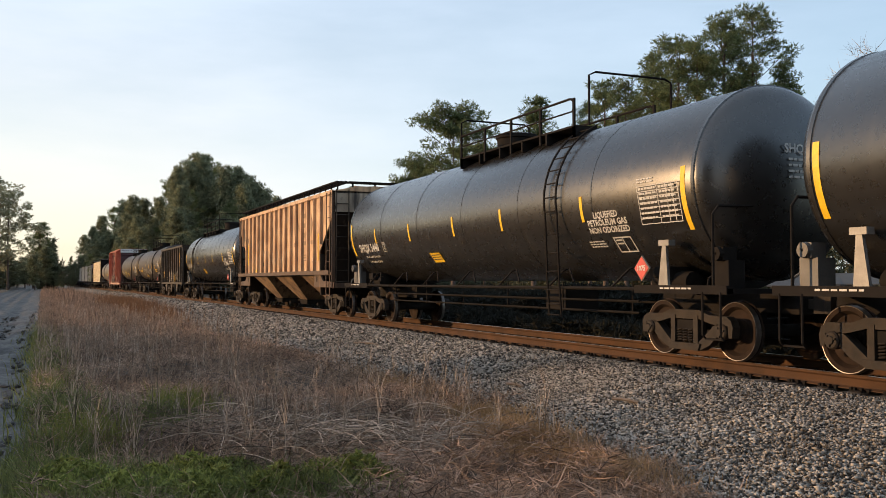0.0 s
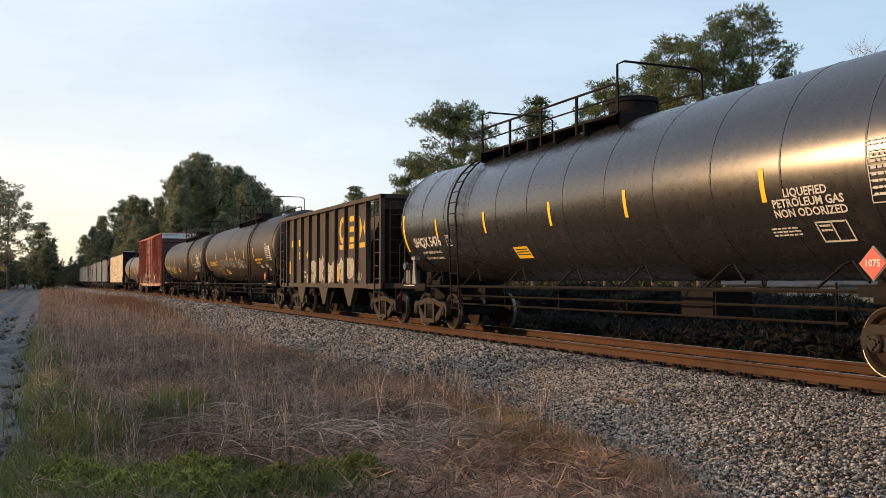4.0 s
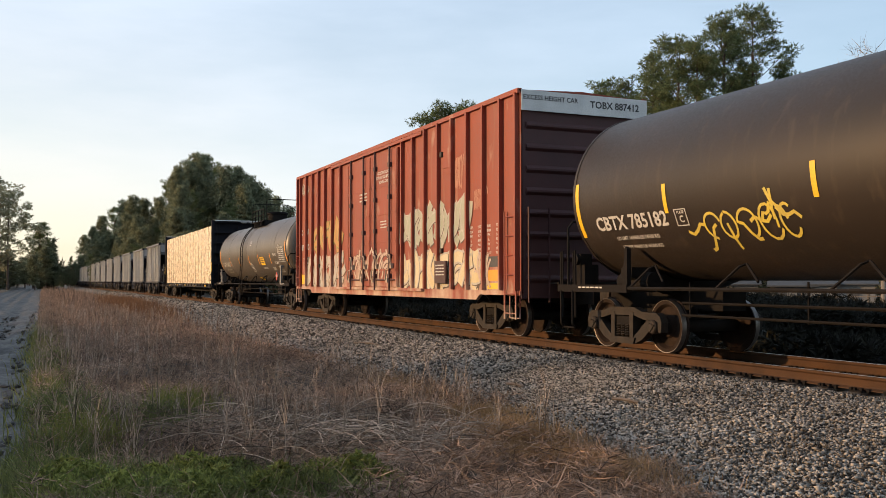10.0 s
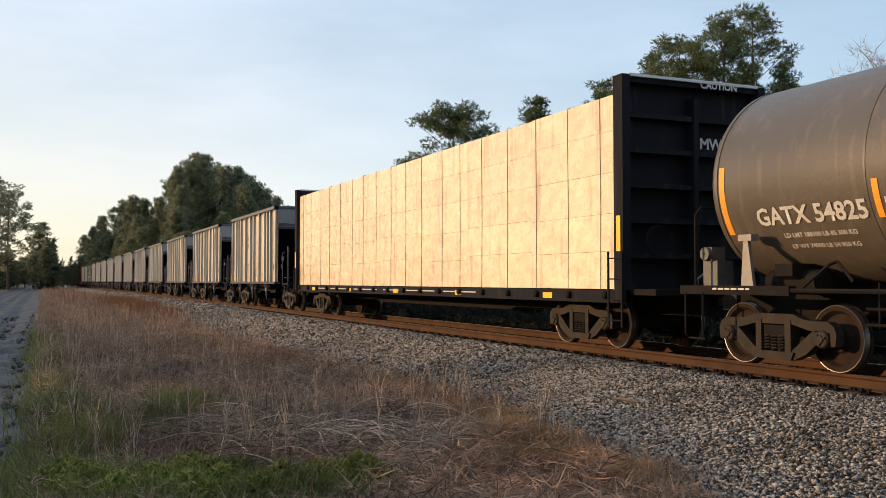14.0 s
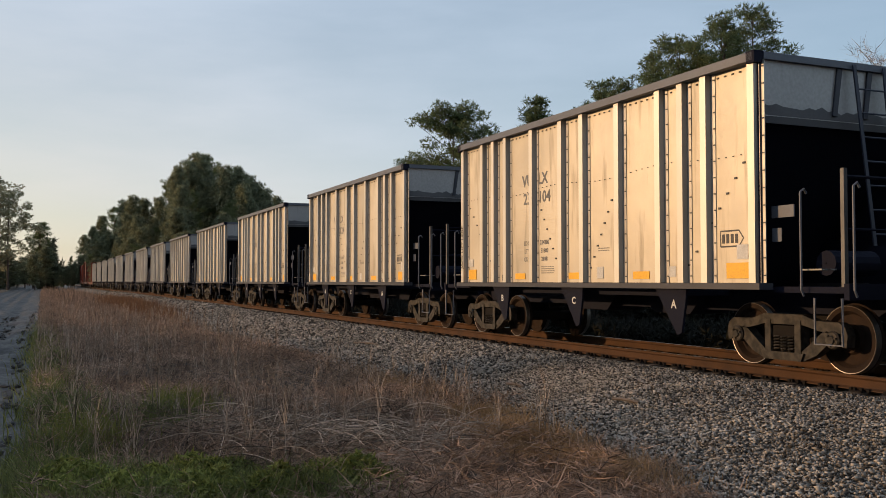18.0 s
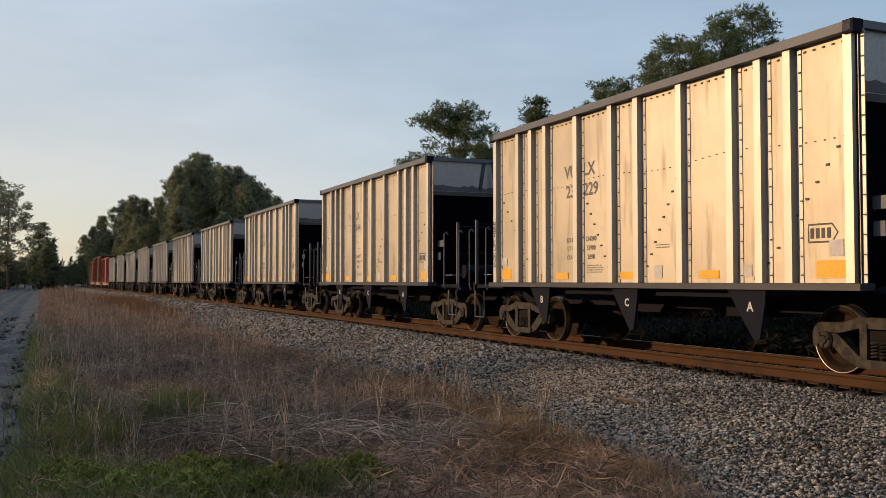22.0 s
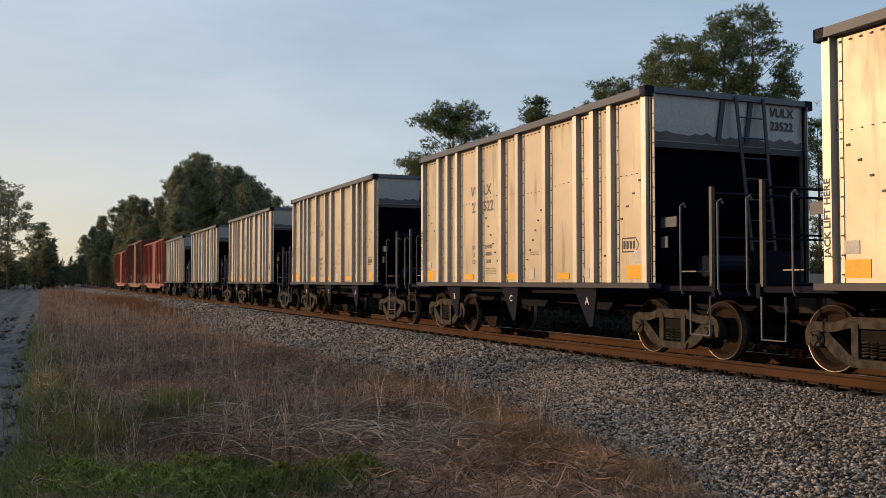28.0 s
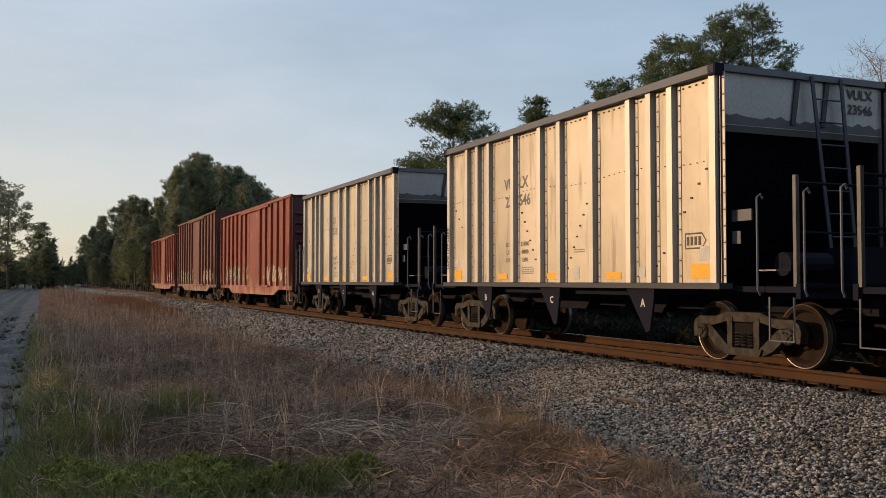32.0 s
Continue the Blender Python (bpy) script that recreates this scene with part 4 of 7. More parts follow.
def spin_flat(bm, x, z, w, h, t, y):
    """A flat painted ring."""
    for k in range(20):
        c = [(math.cos(2 * math.pi * q / 20), math.sin(2 * math.pi * q / 20)) for q in (k, k + 1)]
        prism(bm, [(x + w * c[0][0], z + h * c[0][1]), (x + w * c[1][0], z + h * c[1][1]), (x + (w - t) * c[1][0], z + (h - t) * c[1][1]),
                   (x + (w - t) * c[0][0], z + (h - t) * c[0][1])], "y", y - 0.004, y)


def open_hopper(q0, q1):
    car, hl = car_thing("open_hopper_car", "weathered black open hopper car with yellow emblem and graffiti", q0, q1)
    half, top = 6.1, 3.73
    side_parts("side_sheet", car, M_OLDBLACK, -half + 1.05, half - 1.3, 1.44, 1.10, top - 0.1, 0.02, "ribbed black side sheet with rust")
    for e in (-1, 1):
        bm = bmesh.new()
        slope_end(bm, e, half - 0.1, 3.35, 3.2, 1.1, 1.42)
        box(bm, min(e * (half - 0.12), e * (half - 0.09)), max(e * (half - 0.12), e * (half - 0.09)), -1.42, 1.42, 3.30, top - 0.05)
        part("end_sheet", bm, M_OLDBLACK, car)
        bm = bmesh.new()
        for s in (-1, 1):
            box(bm, min(e * half, e * (half - 0.10)), max(e * half, e * (half - 0.10)), s * 1.50 - 0.06, s * 1.50 + 0.06, 1.0, top)
            box(bm, min(e * 4.8, e * (half - 0.08)), max(e * 4.8, e * (half - 0.08)), s * 1.48 - 0.05, s * 1.48 + 0.05, 0.98, 1.14)
        box(bm, min(e * half, e * (half - 0.08)), max(e * half, e * (half - 0.08)), -1.5, 1.5, 1.0, 1.15)
        part("end_frame", bm, M_OLDBLACK, car)
        part("ladder", fresh(rungs, e * (half - 0.35), -1.55, 0.9, 3.55, 0.46, 8), M_OLDBLACK, car)
        part("ladder", fresh(rungs, e * (half + 0.03), -1.05, 1.3, 3.5, 0.46, 7, 0.013, "y"), M_OLDBLACK, car)
    bm = bmesh.new()
    for s in (-1, 1):
        box(bm, -half, half, s * 1.50 - 0.07, s * 1.50 + 0.07, top - 0.12, top)
    for e in (-1, 1):
        box(bm, min(e * half, e * (half - 0.12)), max(e * half, e * (half - 0.12)), -1.43, 1.43, top - 0.12, top)
    part("top_chord", bm, M_OLDBLACK, car)
    side_parts("side_sill", car, M_OLDBLACK, -half + 1.0, half - 1.25, 1.53, 1.0, 1.14, 0.12)
    n = 10
    for k in range(n):
        xx = -half + 1.0 + k * (2 * half - 2.4) / (n - 1)
        side_parts("rib", car, M_OLDBLACK, xx - 0.045, xx + 0.045, 1.55, 1.14, top - 0.1, 0.12)
    for cx_ in (-2.4, 0.4, 2.9):
        part("hopper_chute", fresh(prism, [(cx_ - 0.95, 1.1), (cx_ + 0.95, 1.1), (cx_ + 0.28, 0.40), (cx_ - 0.28, 0.40)], "y", -0.6, 0.6), M_DARKGEAR, car)
    for cx_ in (-2.95, 0.0, 2.9):
        part("gusset", fresh(prism, [(cx_ - 0.55, 1.0), (cx_ + 0.55, 1.0), (cx_ + 0.15, 0.42), (cx_ - 0.05, 0.42)], "y", -1.50, -1.44), M_OLDBLACK, car)
    bm = bmesh.new()
    box(bm, -half - 0.2, half + 0.2, -0.22, 0.22, 0.78, 1.05)
    part("centre_sill", bm, M_DARKGEAR, car)
    # the emblem as plain shapes, numbers and stripes
    y = -1.446
    part("emblem", fresh(spin_flat, 2.05, 2.87, 0.33, 0.43, 0.17, y), M_EMBLEM, car, "chipped yellow block emblem")
    for z_ in (2.45, 2.78, 3.11):
        part("emblem", fresh(box, 2.82, 3.38, y - 0.004, y, z_, z_ + 0.17), M_EMBLEM, car, "chipped yellow block emblem")
    for s in (-1, 1):
        part("emblem", fresh(prism, [(4.15 + s * 0.04, 2.86), (4.15 + s * 0.31, 2.46), (4.15 + s * 0.31, 3.26)], "y", y - 0.004, y), M_EMBLEM, car, "chipped yellow block emblem")
    for x_ in (1.73, 2.80, 3.83):
        part("emblem", fresh(box, x_, x_ + 0.62, y - 0.004, y, 2.25, 2.40), M_EMBLEM, car, "chipped yellow block emblem")
    for txt, xx, zz in (("9 24 46", -3.72, 2.17),):
        for i, (t_, dx) in enumerate((("9", -4.30), ("24", -3.35), ("46", -2.25))):
            lettering(t_, M_YELLOW, 0.26, car, pose(dx, y - 0.003, zz), "car_number")
        for dx in (-4.42, -3.35):
            part("lettering", fresh(box, dx - 0.22, dx + 0.22, y - 0.004, y, zz + 0.37, zz + 0.62), M_YELLOW, car)
    for dx, z0 in ((-4.83, 1.49), (0.22, 1.2), (1.62, 1.2), (4.5, 1.25)):
        part("reflective_strip", fresh(box, dx - 0.08, dx + 0.08, y - 0.022, y, z0, z0 + 0.5), M_EMBLEM, car)
    lettering("LD LMT  220000", M_WHITE, 0.08, car, pose(-2.85, y - 0.003, 1.55))
    lettering("LT WT   60000", M_WHITE, 0.08, car, pose(-2.85, y - 0.003, 1.38))
    part("lettering", fresh(bars, 3.2, 1.75, 0.7, 0.2, 2, y, 5), M_WHITE, car)
    g = random.Random(8)
    block_graffiti(car, g, 0.75, 1.57, 4.9, 1.0, 6, -1.449, M_SPRAYFADE, M_SPRAYPALE, 0.17)
    block_graffiti(car, g, -1.95, 1.3, 0.8, 0.4, 3, -1.449, M_SPRAYFADE, M_SPRAYDIM, 0.05)
    block_graffiti(car, g, 3.6, 1.35, 0.9, 0.35, 3, -1.449, M_SPRAYFADE, M_SPRAYDIM, 0.04)
    running_gear(car, (-hl + 1.72, hl - 1.72))
    couplers(car, hl)


open_hopper(-194.75, -181.5)

# ---- the covered hopper ----
M_TAN = material("sun_bleached_tan_paint", (0.56, 0.37, 0.215), (0.37, 0.215, 0.12), 1.6, 0.65, grime=(0.18, 0.095, 0.048), streak=0.6, amount=0.3, fine=20,
                 vary=(0.86, 1.12), per_piece=0.10, wash=((0.10, 0.055, 0.03), 3.6, 5.6))
M_CHUTE = material("grease_stained_tan_paint", (0.26, 0.165, 0.092), (0.10, 0.058, 0.032), 1.2, 0.7, grime=(0.04, 0.024, 0.015), streak=0.6, spots=(0.03, 0.02, 0.013), amount=0.3, fine=20)
M_TANDARK = material("rust_brown_steel", (0.085, 0.045, 0.025), (0.05, 0.03, 0.02), 3.0, 0.75, grime=(0.15, 0.08, 0.04), streak=0.3, fine=30)
M_STAINED = material("stained_cream_paint", (0.40, 0.33, 0.25), (0.20, 0.15, 0.105), 1.4, 0.7, grime=(0.04, 0.03, 0.024), streak=0.75, spots=(0.02, 0.014, 0.01), fine=30)
# dark brown that carries the end's shade, with grime streaks over it
M_BROWNSHADE = material("shaded_brown_steel", (0.018, 0.013, 0.010), (0.034, 0.023, 0.017), 1.3, 0.8, grime=(0.07, 0.05, 0.035), streak=0.25, fine=30, sheen=0.2)


def covered_hopper(q0, q1):
    car, hl = car_thing("covered_hopper_car", "rust-streaked tan covered hopper car with rooftop walkway", q0, q1)
    half, z0, top = 7.9, 1.58, 4.26
    for s in (-1, 1):
        pts = [(-half + 1.7, z0), (half - 1.7, z0), (half - 1.7, 2.25), (half, 3.5), (half, top), (-half, top), (-half, 3.5), (-half + 1.7, 2.25)]
        part("side_sheet", fresh(prism, pts, "y", s * 1.50, s * 1.47), M_TAN, car, "tan ribbed side sheet with rust runs")
        part("top_chord", fresh(box, -half, half, s * 1.53 - 0.04, s * 1.53 + 0.03, top - 0.10, top + 0.03), M_TAN, car)
        part("side_sill", fresh(box, -half + 0.1, half - 0.1, s * 1.55 - 0.10, s * 1.55 + 0.02, z0 - 0.14, z0), M_TANDARK, car)
    for k in range(17):
        xx = -7.06 + k * 0.85
        low = z0 if abs(xx) < half - 1.68 else 2.25 + (abs(xx) - half + 1.7) * 0.735
        side_parts("rib", car, M_TAN, xx - 0.030, xx + 0.030, 1.605, low, top - 0.08, 0.115)
    roof = [(-1.5, top), (-0.75, top + 0.16), (0, top + 0.2), (0.75, top + 0.16), (1.5, top), (1.4, top - 0.05), (-1.4, top - 0.05)]
    part("roof", fresh(prism, roof, "x", -half, half), M_TAN, car)
    for e in (-1, 1):
        # the sloping end is coloured dark to stand for its shade
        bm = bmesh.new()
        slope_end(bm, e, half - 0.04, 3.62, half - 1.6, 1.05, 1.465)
        part("end_sheet", bm, M_BROWNSHADE, car, "grime-streaked sloping end sheet, its shade put in the dark brown")
        part("end_band", fresh(box, min(e * half, e * (half - 0.03)), max(e * half, e * (half - 0.03)), -1.465, 1.465, 3.55, top), M_STAINED, car, "stained pale band at the top of the end")
        bm = bmesh.new()
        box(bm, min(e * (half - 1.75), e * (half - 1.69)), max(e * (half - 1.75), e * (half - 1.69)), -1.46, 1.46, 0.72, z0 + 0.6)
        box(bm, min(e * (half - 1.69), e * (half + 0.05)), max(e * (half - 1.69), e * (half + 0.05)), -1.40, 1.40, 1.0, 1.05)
        part("end_bulkhead", bm, M_BROWNSHADE, car)
        # a raised dark disc, coloured like the shade inside a hole
        part("jacking_pad", fresh(spin, [(-1.522, 0.0), (-1.525, 0.09), (-1.515, 0.12), (-1.50, 0.12)], 16, "y", (e * (half - 1.98), 0, 1.28)), M_BROWNSHADE, car, "dark disc standing in for the hole in the jacking plate")
        bm = bmesh.new()
        for s in (-1, 1):
            box(bm, min(e * half, e * (half - 0.09)), max(e * half, e * (half - 0.09)), s * 1.50 - 0.05, s * 1.50 + 0.05, 1.0, top)
            prism(bm, [(e * (half - 2.3), 1.0), (e * (half + 0.1), 1.0), (e * (half + 0.1), 1.18), (e * (half - 1.2), 1.22), (e * (half - 1.7), z0), (e * (half - 2.3), z0)],
                  "y", s * 1.52, s * 1.46)
            box(bm, min(e * (half + 0.1), e * (half - 1.6)), max(e * (half + 0.1), e * (half - 1.6)), s * 1.55 - 0.05, s * 1.55 + 0.03, 1.42, 1.52)
        box(bm, min(e * (half + 0.1), e * (half - 0.1)), max(e * (half + 0.1), e * (half - 0.1)), -1.5, 1.5, 0.98, 1.15)
        part("end_frame", bm, M_TANDARK, car)
        part("ladder", fresh(rungs, e * (half - 0.30), -1.60, 0.75, 4.1, 0.44, 10), M_TANDARK, car)
        part("ladder", fresh(rungs, e * (half + 0.05), -1.2, 1.2, 4.2, 0.44, 9, 0.013, "y"), M_OLDBLACK, car)
        bm = bmesh.new()
        box(bm, min(e * (half + 0.1), e * (half - 0.4)), max(e * (half + 0.1), e * (half - 0.4)), -0.93, 0.93, top + 0.29, top + 0.33)
        for y in (-0.8, 0.0, 0.8):
            box(bm, e * (half - 0.1) - 0.025, e * (half - 0.1) + 0.025, y - 0.025, y + 0.025, top + 0.05, top + 0.30)
        part("end_walkway", bm, M_DARKGEAR, car)
    for s in (-1, 1):
        bm = bmesh.new()
        for k in range(22):
            xx = -half + 0.2 + k * (2 * half - 0.4) / 21
            box(bm, xx - 0.02, xx + 0.02, s * 1.30 - 0.02, s * 1.30 + 0.02, top - 0.02, top + 0.30)
        for y in (0.95, 1.1, 1.25, 1.40):
            box(bm, -half - 0.1, half + 0.1, s * y - 0.025, s * y + 0.025, top + 0.29, top + 0.33)
        for k in range(70):
            xx = -half + k * 2 * half / 69
            box(bm, xx - 0.012, xx + 0.012, s * 0.92 if s > 0 else -1.42, 1.42 if s > 0 else -0.92, top + 0.295, top + 0.325)
        part("roof_walkway", bm, M_DARKGEAR, car, "dark steel grating walkway")
    for k in range(5):
        part("hatch", fresh(box, -5.6 + k * 2.8 - 1.2, -5.6 + k * 2.8 + 1.2, -0.4, 0.4, top + 0.17, top + 0.30), M_TAN, car, soft=0.03)
    part("bay_divider", fresh(box, -half + 1.75, half - 1.75, -1.30, 1.30, z0 - 0.15, z0 - 0.12), M_BROWNSHADE, car, "dark floor between the hopper bays")
    for cx_ in (-3.95, 0.3, 4.5):
        bm = bmesh.new()
        v0 = [(cx_ - 1.38, z0 - 0.1), (cx_ + 1.38, z0 - 0.1), (cx_ + 0.55, 0.45), (cx_ - 0.55, 0.45)]
        prism(bm, v0, "y", -0.05, 0.05)
        lo = [(-0.45, 0.42), (0.45, 0.42), (1.42, z0 - 0.12), (-1.42, z0 - 0.12)]
        a = [bm.verts.new((cx_ - 0.5, y, z)) for y, z in lo[:2]] + [bm.verts.new((cx_ - 1.34, y, z)) for y, z in lo[2:]]
        b = [bm.verts.new((cx_ + 0.5, y, z)) for y, z in lo[:2]] + [bm.verts.new((cx_ + 1.34, y, z)) for y, z in lo[2:]]
        bm.faces.new(a)
        bm.faces.new(b[::-1])
        for i in range(4):
            bm.faces.new((a[i], b[i], b[(i + 1) % 4], a[(i + 1) % 4]))
        part("hopper_chute", bm, M_CHUTE, car, "stained tan sloping hopper bay")
        bm = bmesh.new()
        box(bm, cx_ - 0.75, cx_ + 0.75, -0.55, 0.55, 0.28, 0.46)
        box(bm, cx_ - 0.6, cx_ - 0.4, -0.95, 0.95, 0.30, 0.40)
        part("outlet_gate", bm, M_DARKGEAR, car)
    bm = bmesh.new()
    box(bm, -hl + 0.4, hl - 0.4, -0.22, 0.22, 0.78, 1.05)
    part("centre_sill", bm, M_DARKGEAR, car)
    y = -1.506
    faded = material("faded_grey_lettering", (0.19, 0.12, 0.072), (0.27, 0.17, 0.10), 3.0, 0.7)
    part("emblem", fresh(spin_flat, 2.95, 3.28, 0.31, 0.46, 0.16, y), faded, car, "faded block emblem")
    for z0_ in (2.84, 3.2, 3.56):
        part("emblem", fresh(box, 3.76, 4.30, y - 0.004, y, z0_, z0_ + 0.17), faded, car, "faded block emblem")
    bm = bmesh.new()
    for s in (-1, 1):
        prism(bm, [(5.35 + s * 0.04, 3.28), (5.35 + s * 0.31, 2.86), (5.35 + s * 0.31, 3.70)], "y", y - 0.004, y)
    for x0 in (2.65, 3.75, 5.05):
        box(bm, x0, x0 + 0.6, y - 0.004, y, 2.55, 2.70)
    part("emblem", bm, faded, car, "faded block emblem")
    for t_, dx, zz in (("26", -6.2, 2.72), ("00", -5.55, 2.72), ("97", -4.9, 2.72)):
        lettering(t_, faded, 0.24, car, pose(dx, y - 0.003, zz), "car_number")
    for dx in (-6.2, -5.55):
        part("lettering", fresh(box, dx - 0.2, dx + 0.2, y - 0.004, y, 3.0, 3.22), faded, car)
    lettering("LD LMT", faded, 0.09, car, pose(-6.0, y - 0.003, 2.3))
    part("lettering", fresh(bars, 4.3, 2.05, 0.5, 0.3, 3, y, 6), faded, car)
    part("notice", fresh(box, 5.5 - 0.2, 5.5 + 0.2, y - 0.004, y, 1.85, 2.12), M_INK, car, "black notice with small print")
    lettering('2" TREAD', M_WHITE, 0.07, car, pose(5.5, y - 0.008, 2.05))
    lettering("COND. SHOES", M_WHITE, 0.06, car, pose(5.5, y - 0.008, 1.93))
    part("placard", fresh(prism, [(-2.95 - 0.25, 1.95), (-2.95, 2.25), (-2.95 + 0.25, 1.95), (-2.95, 1.65)], "y", y - 0.012, y), M_DARKGEAR, car, "dark diamond placard")
    for dx, w in ((-6.02, 0.05), (6.04, 0.05)):
        part("reflective_strip", fresh(box, dx - w, dx + w, y - 0.004, y, 1.95, 2.9), M_YELLOW, car)
    part("reflective_strip", fresh(box, -4.4, -4.15, y - 0.004, y, 1.62, 1.72), M_YELLOW, car)
    g = random.Random(4)
    bm = bmesh.new()
    squiggle(bm, g, -0.6, 2.2, 4.4, 0.9, 8, 0.035, lambda a, b: (a, -1.512, b))
    part("graffiti", bm, M_SPRAYOLD, car, "thin faded graffiti outline")
    bm = bmesh.new()
    squiggle(bm, g, -6.9, 3.4, 0.5, 0.7, 3, 0.03, lambda a, b: (a, -1.512, b))
    part("graffiti", bm, M_INK, car, "small dark tag")
    running_gear(car, (-hl + 2.15, hl - 2.15))
    couplers(car, hl)


covered_hopper(-231.2, -213.8)


# ---- box cars ----
def box_car(name, label, q0, q1, half, top, paint, end_paint, big=False, spray=(), seed=1):
    car, hl = car_thing(name, label, q0, q1)
    z0 = 1.02
    for s in (-1, 1):
        part("side_panel", fresh(box, -half, half, s * 1.50 - 0.02, s * 1.50 + 0.02, z0, top - 0.06), paint, car, "ribbed painted steel side")
        if big:
            pts = [(-half, 0.92), (-half + 1.9, 0.92), (-half + 2.1, 0.80), (half - 2.1, 0.80), (half - 1.9, 0.92), (half, 0.92), (half, z0), (-half, z0)]
        else:
            pts = [(-half, z0), (-half, 0.86), (-half + 2.2, 0.86), (-half + 3.2, 0.62), (half - 3.2, 0.62), (half - 2.2, 0.86), (half, 0.86), (half, z0)]
        part("side_sill", fresh(prism, pts, "y", s * 1.54, s * 1.46), paint, car)
        part("eave", fresh(box, -half, half, s * 1.54 - 0.05, s * 1.54 + 0.05, top - 0.10, top), paint, car)
    door = (-2.5, 2.0) if big else (-1.15 + 0.9, 1.15 + 0.9)
    n = 17 if big else 15
    rib_at = [-8.86, -8.40, -7.58, -6.75, -5.95, -5.13, -4.26, -3.34, 2.30, 3.09, 3.92, 4.77, 5.61, 6.47, 7.32, 8.15, 8.86] if big else [-half + 0.12 + k * (2 * half - 0.24) / (n - 1) for k in range(n)]
    for xx in rib_at:
        if door[0] - 0.05 < xx < door[1] + 0.05:
            continue
        side_parts("rib", car, paint, xx - 0.035, xx + 0.035, 1.615, z0, top - 0.08, 0.10)
    leaves = ((door[0], (door[0] + door[1]) / 2 - 0.02), ((door[0] + door[1]) / 2 + 0.02, door[1])) if big else (door,)
    for s in (-1, 1):
        for a, b in leaves:
            dr = part("door", fresh(box, a, b, s * 1.555 - 0.035, s * 1.555 + 0.035, 1.06, top - 0.28), paint, car, "plug door with locking rods and dirt on its lower half", soft=0.015)
            bm = bmesh.new()
            for zz in (1.5, 2.3, 3.1, 3.9):
                if zz < top - 0.4:
                    box(bm, a + 0.05, b - 0.05, s * 1.59 - 0.012, s * 1.59 + 0.012, zz, zz + 0.06)
            for xx in (a + 0.08, b - 0.08):
                box(bm, xx - 0.04, xx + 0.04, s * 1.59 - 0.012, s * 1.59 + 0.012, 1.08, top - 0.32)
            part("door_frame", bm, paint, dr)
            if big:
                bm = bmesh.new()
                for xx in (a + 0.5, b - 0.5):
                    tube(bm, [(xx, s * 1.64, 0.95), (xx, s * 1.64, top - 0.2)], 0.03, 6)
                    for zz in (1.3, 1.85, 2.6, 3.5, 4.4):
                        box(bm, xx - 0.07, xx + 0.07, s * 1.63 - 0.045, s * 1.63 + 0.045, zz, zz + 0.12)
                tube(bm, [(a + 0.15, s * 1.62, 1.25), (b - 0.15, s * 1.62, 1.25)], 0.022, 6)
                part("locking_gear", bm, end_paint, dr)
                for xx in (a + 0.5, b - 0.5):
                    for zz, turn_ in ((1.95, 1), (1.55, -1)):
                        bm = bmesh.new()
                        tube(bm, [(xx - 0.02 * turn_, s * 1.66, zz), (xx + 0.16 * turn_, s * 1.68, zz - 0.02), (xx + 0.22 * turn_, s * 1.68, zz - 0.30)], 0.022, 5)
                        box(bm, xx + 0.16 * turn_ - 0.06, xx + 0.16 * turn_ + 0.06, min(s * 1.60, s * 1.67), max(s * 1.60, s * 1.67), zz - 0.38, zz - 0.24)
                        part("lock_handle", bm, M_SPRAYOLD, dr, "pale dirt-caked lock handle")
        bm = bmesh.new()
        box(bm, door[0] - 1.8, door[1] + 1.8, s * 1.59 - 0.04, s * 1.59 + 0.04, 0.96, 1.03)
        box(bm, door[0] - 1.8, door[1] + 1.8, s * 1.59 - 0.03, s * 1.59 + 0.03, top - 0.20, top - 0.12)
        part("door_track", bm, paint, car)
    part("roof", fresh(prism, [(-1.57, top - 0.03), (0, top + 0.02), (1.57, top - 0.03), (1.45, top - 0.1), (-1.45, top - 0.1)], "x", -half, half), paint, car)
    for k in range(n + 1):
        xx = -half + 0.1 + k * (2 * half - 0.2) / n
        part("roof_rib", fresh(prism, [(-1.50, top - 0.02), (0, top + 0.05), (1.50, top - 0.02), (0, top + 0.0)], "x", xx - 0.04, xx + 0.04), paint, car)
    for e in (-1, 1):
        # ends take a much darker maroon than the sides, shade put into the colour
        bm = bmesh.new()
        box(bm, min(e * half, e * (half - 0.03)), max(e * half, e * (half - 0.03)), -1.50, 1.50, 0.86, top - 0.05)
        part("end_wall", bm, end_paint, car, "corrugated end wall, darkened for its shade")
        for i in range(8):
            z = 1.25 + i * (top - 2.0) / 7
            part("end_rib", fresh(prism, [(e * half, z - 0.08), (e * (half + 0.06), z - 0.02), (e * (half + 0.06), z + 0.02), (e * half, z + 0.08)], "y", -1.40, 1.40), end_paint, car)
        bm = bmesh.new()
        rungs(bm, e * (half - 0.36), -1.58, 0.55, 2.55, 0.50, 6)
        part("ladder", bm, paint, car)
        part("ladder", fresh(rungs, e * (half + 0.10), -1.15, 0.9, 2.6, 0.48, 5, 0.013, "y"), end_paint, car)
        bm = bmesh.new()
        box(bm, min(e * (half + 0.05), e * (half + 0.45)), max(e * (half + 0.05), e * (half + 0.45)), -0.9, 0.9, 1.15, 1.19)
        part("end_platform", bm, M_DARKGEAR, car)
        bm = bmesh.new()
        x = e * (half - 0.3)
        tube(bm, [(x + 0.22, -1.5, 0.9), (x + 0.22, -1.5, 0.45), (x - 0.22, -1.5, 0.45), (x - 0.22, -1.5, 0.9)], 0.018, 5)
        part("step", bm, paint, car)
